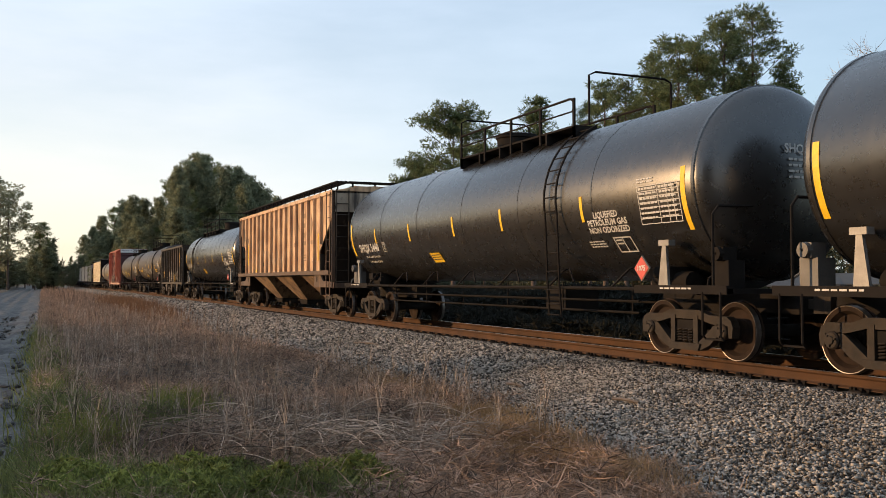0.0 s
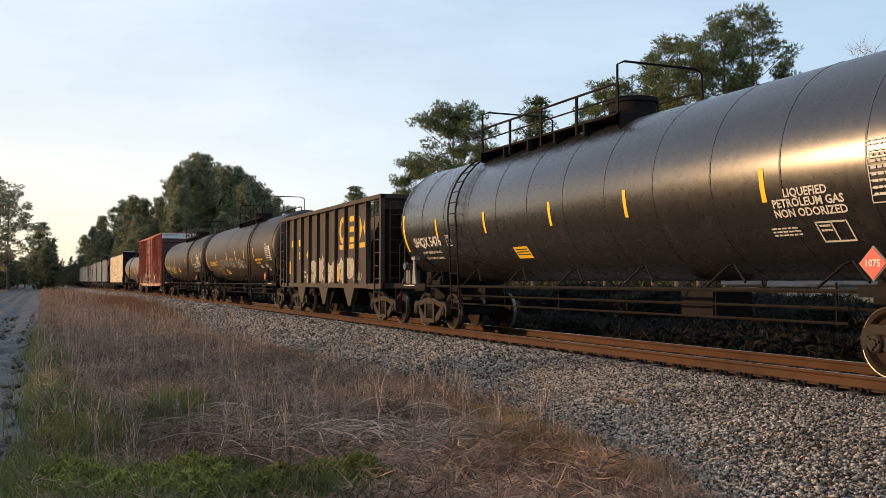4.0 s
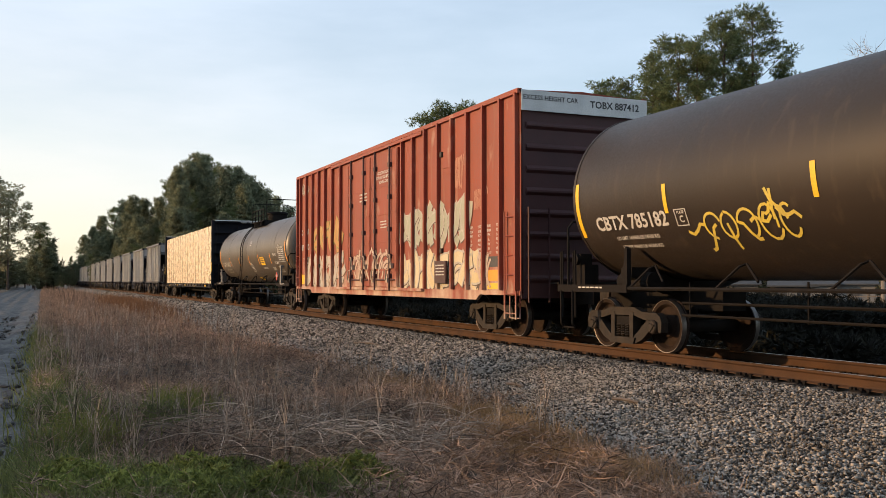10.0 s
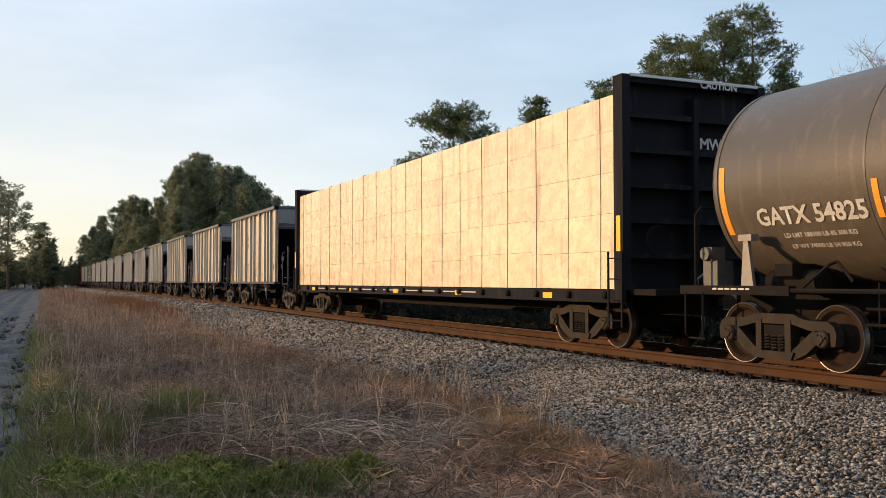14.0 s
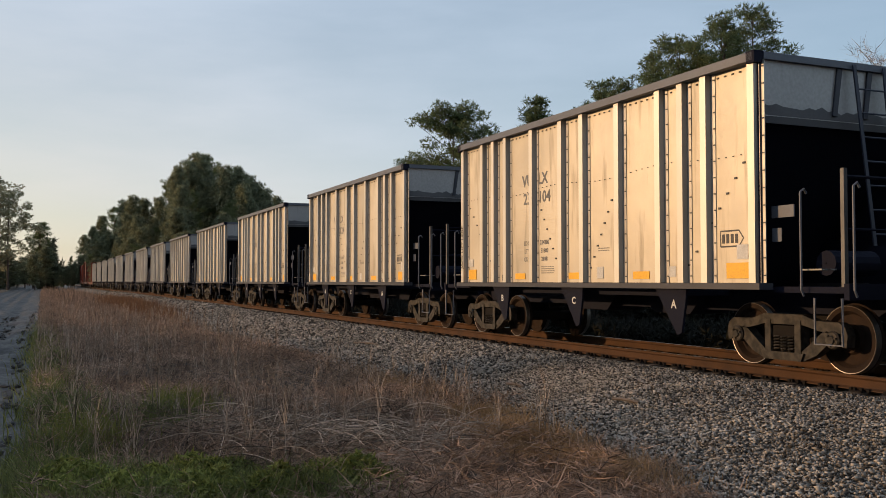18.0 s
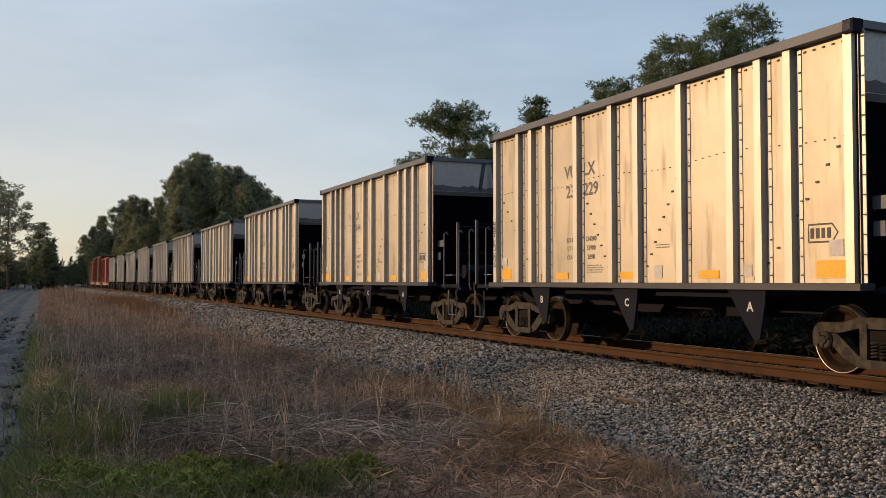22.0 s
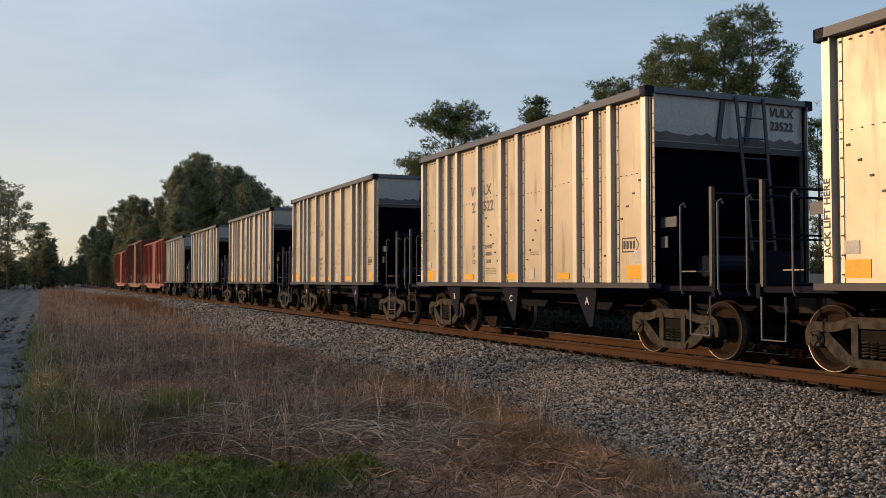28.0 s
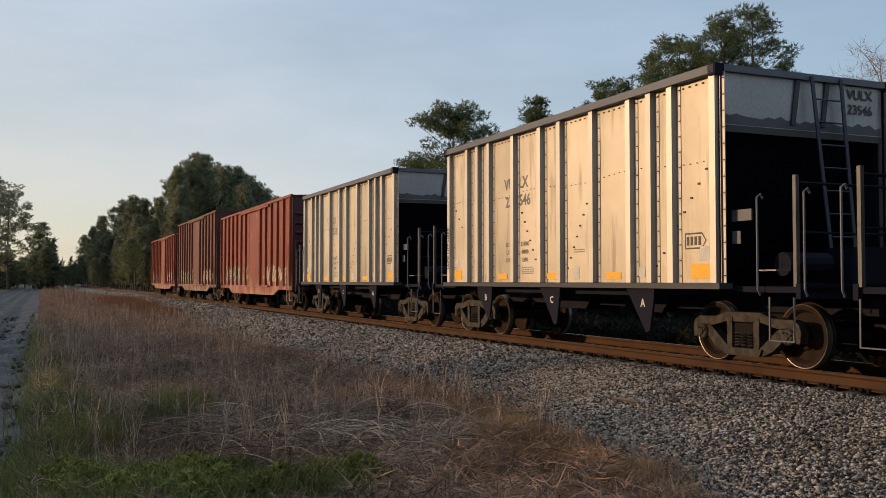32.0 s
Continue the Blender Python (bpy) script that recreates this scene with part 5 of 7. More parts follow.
    if big:
        part("white_panel", fresh(box, half + 0.062, half + 0.075, -1.54, 1.54, top - 0.46, top - 0.04), M_PANEL, car, "white painted band across the end wall")
        lettering("TOBX 887412", M_INK, 0.15, car, pose(half + 0.079, 0.72, top - 0.24, 0, 0, 90), "car_number")
        lettering("EXCESS HEIGHT CAR", M_INK, 0.10, car, pose(half + 0.079, -0.85, top - 0.19, 0, 0, 90))
        y = -1.525
        for t_, dx, zz in (("TO", -8.35, 3.0), ("BX", -7.55, 3.02), ("887", -8.3, 2.44), ("412", -7.5, 2.46)):
            lettering(t_, M_WHITE, 0.21, car, pose(dx, y - 0.003, zz), "car_number")
        part("notice", fresh(box, -7.8, -7.05, y - 0.004, y, 1.78, 2.1), M_INK, car)
        lettering("LD LMT 207700", M_WHITE, 0.075, car, pose(-7.75, y - 0.008, 2.03))
        lettering("LT WT 78300", M_WHITE, 0.075, car, pose(-7.75, y - 0.008, 1.88))
        for i, line in enumerate(("CLOSE AND LOCK", "BOTH DOORS BEFORE", "MOVING CAR")):
            lettering(line, M_WHITE, 0.085, car, pose(0.9, -1.604, 4.3 - 0.13 * i))
        part("lettering", fresh(bars, -0.9, 3.75, 0.7, 0.4, 4, -1.594, 3), M_WHITE, car)
        part("lettering", fresh(bars, 0.9, 2.8, 0.5, 0.25, 3, -1.594, 4), M_WHITE, car)
        for col in (6.82, 7.72):
            for k, (a, b) in enumerate((("EXH", "17-0"), ("EXW", "10-6"), ("EW", "9-7"), ("IL", "60-9"), ("IW", "9-6"), ("IH", "13-1"), ("CU FT", "7071"))):
                lettering(a, M_WHITE, 0.06, car, pose(col - 0.2, y - 0.003, 2.42 - 0.1 * k))
                lettering(b, M_WHITE, 0.06, car, pose(col + 0.22, y - 0.003, 2.42 - 0.1 * k))
        part("notice_plate", fresh(box, 4.72, 5.40, -1.64, -1.60, 1.16, 1.70), M_REDEND, car, "maroon notice plate with white print")
        part("lettering", fresh(bars, 5.06, 1.46, 0.5, 0.3, 4, -1.642, 31), M_WHITE, car)
        for gx, gz, gw, gh in ((5.96, 3.77, 0.5, 0.8), (7.1, 3.05, 0.7, 0.5)):
            part("graffiti", fresh(squiggle, random.Random(9), gx, gz, gw, gh, 4, 0.03, lambda a, b: (a, -1.524, b)), M_SPRAYPINK, car, "pale red spray-painted tag")
        part("stencil_box", fresh(box, 7.5, 7.95, y - 0.005, y, 1.52, 1.75), M_INK, car)
        part("reflective_strip", fresh(box, 7.45, 7.95, y - 0.005, y, 1.22, 1.46), M_ORANGE, car)
        part("reflective_strip", fresh(box, 7.45, 7.95, y - 0.005, y, 1.04, 1.17), M_YELLOW, car)
        part("reflective_strip", fresh(box, -8.3, -7.8, y - 0.005, y, 1.1, 1.45), M_YELLOW, car)
        part("lettering", fresh(bars, 0, 0, 0.6, 0.12, 2, 0, 18), M_WHITE, car).matrix_basis = pose(half + 0.07, 0.6, 4.2, 0, 0, 90)
        part("lettering", fresh(bars, 0, 0, 0.6, 0.22, 3, 0, 19), M_WHITE, car).matrix_basis = pose(half + 0.07, 0.6, 3.55, 0, 0, 90)
        part("lettering", fresh(bars, 0, 0, 0.9, 0.22, 3, 0, 20), M_WHITE, car).matrix_basis = pose(half + 0.07, 0.6, 2.9, 0, 0, 90)
    g = random.Random(seed)
    for fill, edge, x, z, w, h, k, th in spray:
        block_graffiti(car, g, x, z, w, h, k, -1.524 if abs(x) > 2.2 or not big else -1.592, fill, edge, th)
    if big:
        for lx, lz in ((-6.1, 4.25), (4.95, 4.30), (-0.35, 4.35), (4.95, 1.95), (-5.9, 1.75)):
            latch = part("latch", fresh(box, lx - 0.06, lx + 0.06, -1.58, -1.525, lz - 0.06, lz + 0.06), M_OLDBLACK, car, "small black latch box", soft=0.015)
        part("side_hatch", fresh(box, 5.02, 5.55, -1.535, -1.52, 3.95, 4.42), paint, car, "small hatch plate on the side", soft=0.008)
    running_gear(car, (-hl + (3.3 if big else 2.75), hl - (3.3 if big else 2.75)))
    couplers(car, hl)
    part("centre_sill", fresh(box, -hl + 0.3, hl - 0.3, -0.22, 0.22, 0.74, 1.02), M_DARKGEAR, car)
    return car


M_PANEL = material("white_end_panel", (0.62, 0.63, 0.62), (0.5, 0.51, 0.5), 3.0, 0.6)
M_REDBOX = material("faded_red_paint", (0.27, 0.042, 0.018), (0.215, 0.04, 0.02), 1.1, 0.62, grime=(0.25, 0.085, 0.05), streak=0.22, fine=30, wash=((0.52, 0.41, 0.31), 2.1, 0.45))
M_REDEND = material("maroon_and_end_shade", (0.06, 0.018, 0.018), (0.045, 0.015, 0.015), 1.5, 0.65, fine=30)
M_REDBRIGHT = material("bright_red_brown_paint", (0.24, 0.034, 0.015), (0.18, 0.030, 0.016), 1.1, 0.6, grime=(0.09, 0.025, 0.017), streak=0.4, fine=30, wash=((0.42, 0.27, 0.19), 2.0, 0.1))
M_REDBROWN = material("old_red_brown_paint", (0.14, 0.030, 0.020), (0.09, 0.025, 0.018), 1.1, 0.65, grime=(0.06, 0.022, 0.016), streak=0.45, fine=30, wash=((0.34, 0.24, 0.17), 1.9, 0.1))
M_SPRAYG = material("pale_green_spray_paint", (0.30, 0.33, 0.25), (0.36, 0.36, 0.29), 1.5, 0.6)
M_SPRAYPINK = material("pale_red_spray_paint", (0.45, 0.20, 0.13), (0.4, 0.16, 0.10), 3.0, 0.6)
M_SPRAYO = material("orange_spray_paint", (0.46, 0.21, 0.06), (0.42, 0.25, 0.09), 1.5, 0.6)
M_SPRAYCREAM = material("cream_yellow_spray_paint", (0.52, 0.40, 0.19), (0.58, 0.53, 0.42), 1.2, 0.6)
M_SPRAYK = material("olive_spray_paint", (0.24, 0.24, 0.05), (0.30, 0.26, 0.08), 1.5, 0.6)
M_SPRAYP = material("pink_white_spray_paint", (0.46, 0.31, 0.235), (0.50, 0.40, 0.32), 1.5, 0.6)
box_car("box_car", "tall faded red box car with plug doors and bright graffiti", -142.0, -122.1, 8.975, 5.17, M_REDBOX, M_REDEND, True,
        ((M_SPRAYW, M_SPRAYP, -5.4, 1.62, 4.6, 1.30, 7, 0.20), (M_SPRAYO, M_SPRAYK, -4.9, 2.75, 3.2, 1.25, 4, 0.18), (M_SPRAYW, M_SPRAYP, -7.9, 4.6, 0.9, 0.5, 3, 0.03),
         (M_SPRAYP, M_REDBROWN, -0.2, 1.7, 3.2, 1.0, 6, 0.09), (M_SPRAYG, M_SPRAYW, 4.25, 2.62, 4.5, 1.15, 7, 0.19), (M_SPRAYCREAM, M_SPRAYW, 4.65, 1.46, 5.2, 1.20, 8, 0.24),
         (M_SPRAYP, M_SPRAYW, 7.2, 1.45, 0.8, 0.85, 4, 0.05)), 5)
RED_SPRAY = ((M_SPRAYG, M_REDEND, -4.6, 1.55, 4.6, 0.95, 9, 0.09), (M_SPRAYK, M_SPRAYP, -0.9, 1.6, 1.8, 0.9, 4, 0.07), (M_SPRAYP, M_SPRAYG, 4.8, 1.5, 4.0, 0.9, 8, 0.09))
box_car("box_car", "bright red-brown box car with white graffiti along the bottom", 102.9, 119.9, 7.7, 4.62, M_REDBRIGHT, M_REDEND, False, RED_SPRAY, 6)
box_car("box_car", "tall dull red box car with a pale roof and graffiti", 119.9, 137.4, 7.85, 5.2, M_REDBROWN, M_REDEND, False, RED_SPRAY, 7)
box_car("box_car", "red-brown box car with pale graffiti at the rear of the train", 137.4, 154.6, 7.7, 4.7, M_REDBRIGHT, M_REDEND, False, RED_SPRAY, 8)

# ---- the lumber car ----
M_NAVY = material("dark_blue_black_paint", (0.007, 0.008, 0.012), (0.011, 0.011, 0.015), 1.5, 0.8, grime=(0.04, 0.035, 0.03), streak=0.2, fine=30, sheen=0.15)
M_WRAP = material("pale_lumber_wrap", (0.80, 0.69, 0.47), (0.72, 0.56, 0.40), 0.6, 0.27, bump=0.06, fine=3.4, per_piece=0.05, sheen=0.5, vary=(0.9, 1.08), grime=(0.50, 0.36, 0.25), streak=0.35)
M_STRAP = material("dark_strap", (0.035, 0.028, 0.022), (0.06, 0.045, 0.035), 4.0, 0.7)


def lumber_car(q0, q1):
    car, hl = car_thing("centre_beam_flatcar", "black centre-beam flatcar with tall end bulkheads", q0, q1)
    half = 11.0
    part("deck", fresh(box, -half, half, -1.36, 1.36, 0.98, 1.06), M_NAVY, car)
    for s in (-1, 1):
        part("side_sill", fresh(box, -half, half, s * 1.42 - 0.06, s * 1.42 + 0.06, 0.84, 1.06), M_NAVY, car)
        for k in range(18):
            xx = -half + 0.6 + k * (2 * half - 1.2) / 17
            bm = bmesh.new()
            spin(bm, [(s * 1.40, 0.05), (s * 1.54, 0.075), (s * 1.56, 0.05), (s * 1.56, 0.01)], 10, "y", (xx, 0, 0.97))
            part("strap_winch", bm, M_DARKGEAR, car)
    part("centre_beam", fresh(box, -half, half, -0.05, 0.05, 1.06, 4.42), M_NAVY, car)
    part("centre_sill", fresh(box, -hl + 0.4, hl - 0.4, -0.3, 0.3, 0.62, 0.98), M_DARKGEAR, car)
    part("truss", fresh(prism, [(-6.0, 0.9), (6.0, 0.9), (4.6, 0.55), (-4.6, 0.55)], "y", -0.32, 0.32), M_DARKGEAR, car)
    for e in (-1, 1):
        bm = bmesh.new()
        x0, x1 = sorted((e * (half - 0.30), e * (half - 0.24)))
        box(bm, x0, x1, -1.38, 1.38, 1.06, 4.68)
        part("bulkhead", bm, M_NAVY, car, "tall dark steel bulkhead")
        for s in (-1, 1):
            xs = sorted((e * (half - 0.27), e * half))
            part("bulkhead_post", fresh(box, xs[0], xs[1], s * 1.46 - 0.08, s * 1.46 + 0.08, 0.86, 4.72), M_NAVY, car, soft=0.015)
        for z in (1.6, 2.2, 2.8, 3.4, 4.0, 4.6):
            xs = sorted((e * (half - 0.24), e * (half - 0.05)))
            part("bulkhead_rib", fresh(box, xs[0], xs[1], -1.38, 1.38, z, z + 0.09), M_NAVY, car)
        part("end_cap", fresh(box, min(e * half, e * (half - 0.27)), max(e * half, e * (half - 0.27)), -1.4, 1.4, 4.69, 4.74), M_PANEL, car)
        bm = bmesh.new()
        box(bm, min(e * half, e * (half + 0.7)), max(e * half, e * (half + 0.7)), -1.40, 1.40, 0.98, 1.08)
        part("end_platform", bm, M_DARKGEAR, car)
        part("ladder", fresh(rungs, e * (half - 0.2), -1.57, 0.55, 1.6, 0.4, 4), M_DARKGEAR, car)
        part("reflective_strip", fresh(box, e * (half - 0.13) - 0.06, e * (half - 0.13) + 0.06, -1.548, -1.541, 1.72, 2.32), M_YELLOW, car)
        part("brake_wheel", fresh(spin, [(e * (half + 0.1), 0.23), (e * (half + 0.1), 0.26), (e * (half + 0.13), 0.26), (e * (half + 0.13), 0.23)], 20, "x", (0, -0.9, 1.9)), M_DARKGEAR, car)
    lettering("MW 735", M_WHITE, 0.20, car, pose(half - 0.232, 0.75, 3.65, 0, 0, 90), "car_number")
    for z_, w_ in ((3.0, 0.6), (2.5, 0.5)):
        part("lettering", fresh(bars, 0, 0, w_, 0.26, 3, 0, 41), M_WHITE, car).matrix_basis = pose(half - 0.234, 0.9, z_, 0, 0, 90)
    lettering("CAUTION", M_WHITE, 0.13, car, pose(half + 0.003, 0.5, 4.655, 0, 0, 90))
    for k in range(5):
        part("reflective_strip", fresh(box, -8.6 + k * 4.2, -8.25 + k * 4.2, -1.492, -1.482, 0.89, 1.0), M_YELLOW, car)
    part("lettering", fresh(bars, -1.5, 0.95, 14.0, 0.06, 1, -1.483, 17), M_WHITE, car)
    # wrapped packs of lumber rest against the beam on either side
    rnd_ = random.Random(2)
    load = thing("lumber_load", "stacked packs of lumber in pale wrap, strapped down", "lumber", "train load")
    n, tiers = 7, 5
    sag = [[0.0] + [rnd_.uniform(-0.05, 0.05) for _ in range(tiers - 1)] + [rnd_.uniform(-0.02, 0.0)] for _ in range(n)]
    wlen, th = 21.4 / n, 3.38 / tiers
    for s in (-1, 1):
        for i in range(n):
            for j in range(tiers):
                x0 = -10.7 + i * wlen + 0.003
                off = rnd_.uniform(-0.003, 0.002)
                bm = bmesh.new()
                y0, y1 = sorted((s * 0.07, s * (1.42 + off)))
                box(bm, x0, x0 + wlen - 0.006, y0, y1, 1.075 + j * th + 0.002 + sag[i][j], 1.075 + (j + 1) * th - 0.003 + sag[i][j + 1])
                part("lumber_pack", bm, M_WRAP, load, soft=0.007)
    for s in (-1, 1):
        for k in range(18):
            xx = -10.2 + k * 20.4 / 17 + rnd_.uniform(-0.08, 0.08)
            bm = bmesh.new()
            tube(bm, [(xx, s * 0.1, 4.475), (xx, s * 1.40, 4.472), (xx, s * 1.428, 4.43), (xx + 0.02, s * 1.428, 2.5), (xx, s * 1.428, 1.0)], 0.006, 4)
            part("strap", bm, M_STRAP, load)
    CARS.append((load, (q0 + q1) / 2))
    running_gear(car, (-hl + 3.15, hl - 3.15))
    couplers(car, hl)


lumber_car(-104.6, -80.6)

# ---- aluminium hoppers ----
M_ALU = material("bare_aluminium", (0.44, 0.405, 0.345), (0.355, 0.328, 0.28), 0.5, 0.54, 0.87, grime=(0.22, 0.195, 0.155), streak=0.3, fine=2.2, per_piece=0.10, amount=0.3, vary=(0.93, 1.06), bump=0.022)
M_ALURIB = material("bright_aluminium_rib", (0.50, 0.485, 0.455), (0.40, 0.388, 0.36), 1.0, 0.5, 0.88, fine=4, per_piece=0.10, vary=(0.93, 1.06))
M_CHORD = material("dull_grey_chord", (0.095, 0.105, 0.13), (0.07, 0.078, 0.10), 2.0, 0.5, 0.0, fine=30)
M_ALUFLANGE = material("grey_aluminium_flange", (0.42, 0.41, 0.39), (0.33, 0.32, 0.305), 1.0, 0.42, 0.8, fine=6, vary=(0.9, 1.08))
M_SILL = material("grey_navy_sill", (0.035, 0.038, 0.052), (0.025, 0.026, 0.036), 2.0, 0.5, 0.0, fine=30, sheen=0.4)
# greyer copy of the side metal, with the end's shade in its colour
M_ALUEND = material("shaded_aluminium_end", (0.38, 0.37, 0.36), (0.31, 0.30, 0.295), 0.8, 0.5, 0.5, grime=(0.2, 0.195, 0.19), streak=0.2, fine=20)
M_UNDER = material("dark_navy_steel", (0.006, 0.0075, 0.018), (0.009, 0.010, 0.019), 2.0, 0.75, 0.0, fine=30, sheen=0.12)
M_DUSTBAND = material("grey_dust_band", (0.10, 0.10, 0.105), (0.075, 0.075, 0.08), 2.0, 0.75, 0.0, fine=20)
M_ENDBEAM = material("dusty_end_beam", (0.060, 0.058, 0.060), (0.045, 0.044, 0.047), 2.0, 0.7, 0.0, fine=20)
M_LADDER = material("navy_ladder", (0.022, 0.026, 0.045), (0.03, 0.033, 0.05), 2.0, 0.5, 0.0, fine=20, sheen=0.4)
M_AMBER = material("amber_tape", (0.85, 0.43, 0.02), (0.75, 0.38, 0.02), 6.0, 0.5)
M_STICKER = material("blue_grey_sticker", (0.10, 0.11, 0.14), (0.08, 0.09, 0.11), 8.0, 0.6)

M_ALUDIM = material("grey_fine_print", (0.16, 0.15, 0.135), (0.2, 0.19, 0.17), 5.0, 0.6)


def ore_hopper():
    car = thing("aluminium_hopper_car", "bare aluminium ribbed open hopper car with navy end platforms", "freight car", "train")
    hl, half, z0, top = 6.57, 4.76, 1.19, 4.30
    edges = [-half, -3.7, -3.16, -2.6, -1.48, -0.37, 0.37, 1.48, 2.6, 3.16, 3.7, half]
    for s in (-1, 1):
        for a, b in zip(edges, edges[1:]):
            part("side_panel", fresh(box, a + 0.004, b - 0.004, s * 1.575 - 0.012, s * 1.575 + 0.012, z0, top - 0.1), M_ALU, car)
        for rx in (0.37, 1.48, 2.6, 3.16, 3.7, 4.69):
            for e in (-1, 1):
                w = 0.065
                pts = [(e * rx - w - 0.008, 1.587), (e * rx - w, 1.688), (e * rx + w, 1.688), (e * rx + w + 0.008, 1.587)]
                pts = [(x, s * y) for x, y in pts]
                part("rib", fresh(prism, pts, "z", z0, top - 0.1), M_ALURIB, car)
                part("rib_flange", fresh(box, e * rx + w + 0.010, e * rx + w + 0.105, s * 1.593 - 0.006, s * 1.593 + 0.006, z0, top - 0.1), M_ALUFLANGE, car)
        part("top_chord", fresh(box, -half - 0.03, half + 0.03, s * 1.65 - 0.09, s * 1.65 + 0.08, top - 0.11, top + 0.01), M_CHORD, car, soft=0.012)
        bm = bmesh.new()
        prism(bm, [(-half - 0.12, 1.10), (half + 0.12, 1.10), (half + 0.12, 1.185), (-half - 0.12, 1.185)], "y", s * 1.74, s * 1.50)
        part("side_sill", bm, M_SILL, car)
    # bolt heads along the ribs and the inner slope sheets
    bm = bmesh.new()
    def bolt(x, z, y=-1.589, r=0.021):
        box(bm, x - r * 1.25, x + r * 1.25, y - 0.012, y, z - r * 0.7, z + r * 0.7)
    for rx in (0.37, 1.48, 2.6, 3.16, 3.7, 4.69):
        for e in (-1, 1):
            for k in range(13):
                bolt(e * rx + 0.148, z0 + 0.10 + k * 0.235, -1.599, 0.013)
    for e in (-1, 1):
        for k in range(9):
            bolt(e * (4.62 - k * 0.17), 3.05 - k * 0.2)
            bolt(e * (0.55 + k * 0.11), 1.45 + k * 0.19)
    for k in range(62):
        bolt(-4.7 + k * 9.4 / 61, 3.0 + 0.04 * math.sin(k * 0.3), r=0.009)
        bolt(-4.7 + k * 9.4 / 61, top - 0.18, r=0.016)
    tagged(part("bolts", bm, M_INK, car, "rows of dark bolt heads"), kind="stuff")
    for e in (-1, 1):
        x0, x1 = sorted((e * half, e * (half - 0.03)))
        part("end_sheet", fresh(box, x0, x1, -1.56, 1.56, 3.46, top - 0.02), M_ALUEND, car, "plain aluminium upper end sheet, greyed for its shade")
        xs = sorted((e * (half + 0.07), e * (half - 0.09)))
        part("end_chord", fresh(box, xs[0], xs[1], -1.57, 1.57, top - 0.085, top + 0.012), M_CHORD, car, soft=0.01)
        for s in (-1, 1):
            part("chord_cap", fresh(box, xs[0], xs[1] + 0.0, s * 1.655 - 0.085, s * 1.655 + 0.085, top - 0.14, top + 0.02), M_UNDER, car, "dark cap on the corner of the top chord")
        # a ragged line of old load left along the foot of the sheet
        rough_edge = [(-1.54, 3.47)] + [(-1.54 + 3.08 * k / 26, 3.60 + 0.02 * math.sin(k * 0.9) + 0.025 * math.sin(k * 2.9 + 1)) for k in range(27)] + [(1.54, 3.47)]
        xr = sorted((e * (half + 0.001), e * (half + 0.004)))
        part("dust_band", fresh(prism, rough_edge, "x", xr[0], xr[1]), M_DUSTBAND, car, "darker band of dust along the foot of the end sheet")
        for y_, lean_y in ((-0.16, -0.10), (0.42, -0.10)):
            xb = e * (half + 0.02)
            part("stiffener", fresh(prism, [(y_ - 0.04, top - 0.09), (y_ + 0.05, top - 0.09), (y_ + lean_y + 0.04, 3.53), (y_ + lean_y - 0.04, 3.53)], "x", xb - 0.014, xb + 0.014), M_SILL, car)
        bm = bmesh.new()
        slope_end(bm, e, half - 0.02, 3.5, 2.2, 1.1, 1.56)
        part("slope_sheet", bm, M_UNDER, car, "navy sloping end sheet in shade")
        part("end_beam", fresh(box, min(e * half, e * (half - 0.02)), max(e * half, e * (half - 0.02)), -1.56, 1.56, 3.36, 3.458), M_ENDBEAM, car)
        for s in (-1, 1):
            part("corner_post", fresh(box, min(e * (half + 0.03), e * (half - 0.05)), max(e * (half + 0.03), e * (half - 0.05)), s * 1.6 - 0.03, s * 1.6 + 0.03, 1.12, top - 0.1), M_UNDER, car)
            # navy plate added inside each side, so the lit panel behind it reads dark
            part("side_web", fresh(prism, [(e * (half - 0.06), 3.40), (e * (half - 0.06), 1.15), (e * 2.3, 1.15)], "y", s * 1.555, s * 1.535), M_UNDER, car, "added navy plate that hides the lit inside of the side panel")
            part("corner_strip", fresh(box, min(e * (half + 0.031), e * (half + 0.037)), max(e * (half + 0.031), e * (half + 0.037)), s * 1.622 - 0.006, s * 1.622 + 0.006, 1.15, top - 0.15), M_ALURIB, car)
        # platform with rails, boxes and a ladder
        bm = bmesh.new()
        px0, px1 = sorted((e * half, e * (hl - 0.42)))
        box(bm, px0, px1, -1.45, 1.45, 1.06, 1.14)
        box(bm, min(e * (hl - 0.50), e * (hl - 0.42)), max(e * (hl - 0.50), e * (hl - 0.42)), -1.5, 1.5, 0.98, 1.18)
        part("end_platform", bm, M_UNDER, car)
        xp = e * (hl - 0.52)
        for s in (-1, 1):
            part("rail_post", fresh(box, xp - 0.028, xp + 0.028, s * 1.46 - 0.03, s * 1.46 + 0.03, 1.14, 2.60), M_POST, car, "worn grey corner post of the railing")
        bm = bmesh.new()
        tube(bm, [(xp, -1.46, 2.50), (xp, 1.46, 2.50)], 0.022, 6)
        tube(bm, [(xp, -1.46, 1.85), (xp, 1.46, 1.85)], 0.018, 6)
        part("railing", bm, M_UNDER, car)
        for dx in (-0.22, 0.85 - 0.22):
            x = xp - e * dx
            part("grab_iron", fresh(tube, [(x, -1.50, 1.02), (x, -1.54, 1.1), (x, -1.54, 2.36), (x, -1.48, 2.40), (x, -1.44, 2.34)], 0.016, 6), M_CHORD, car)
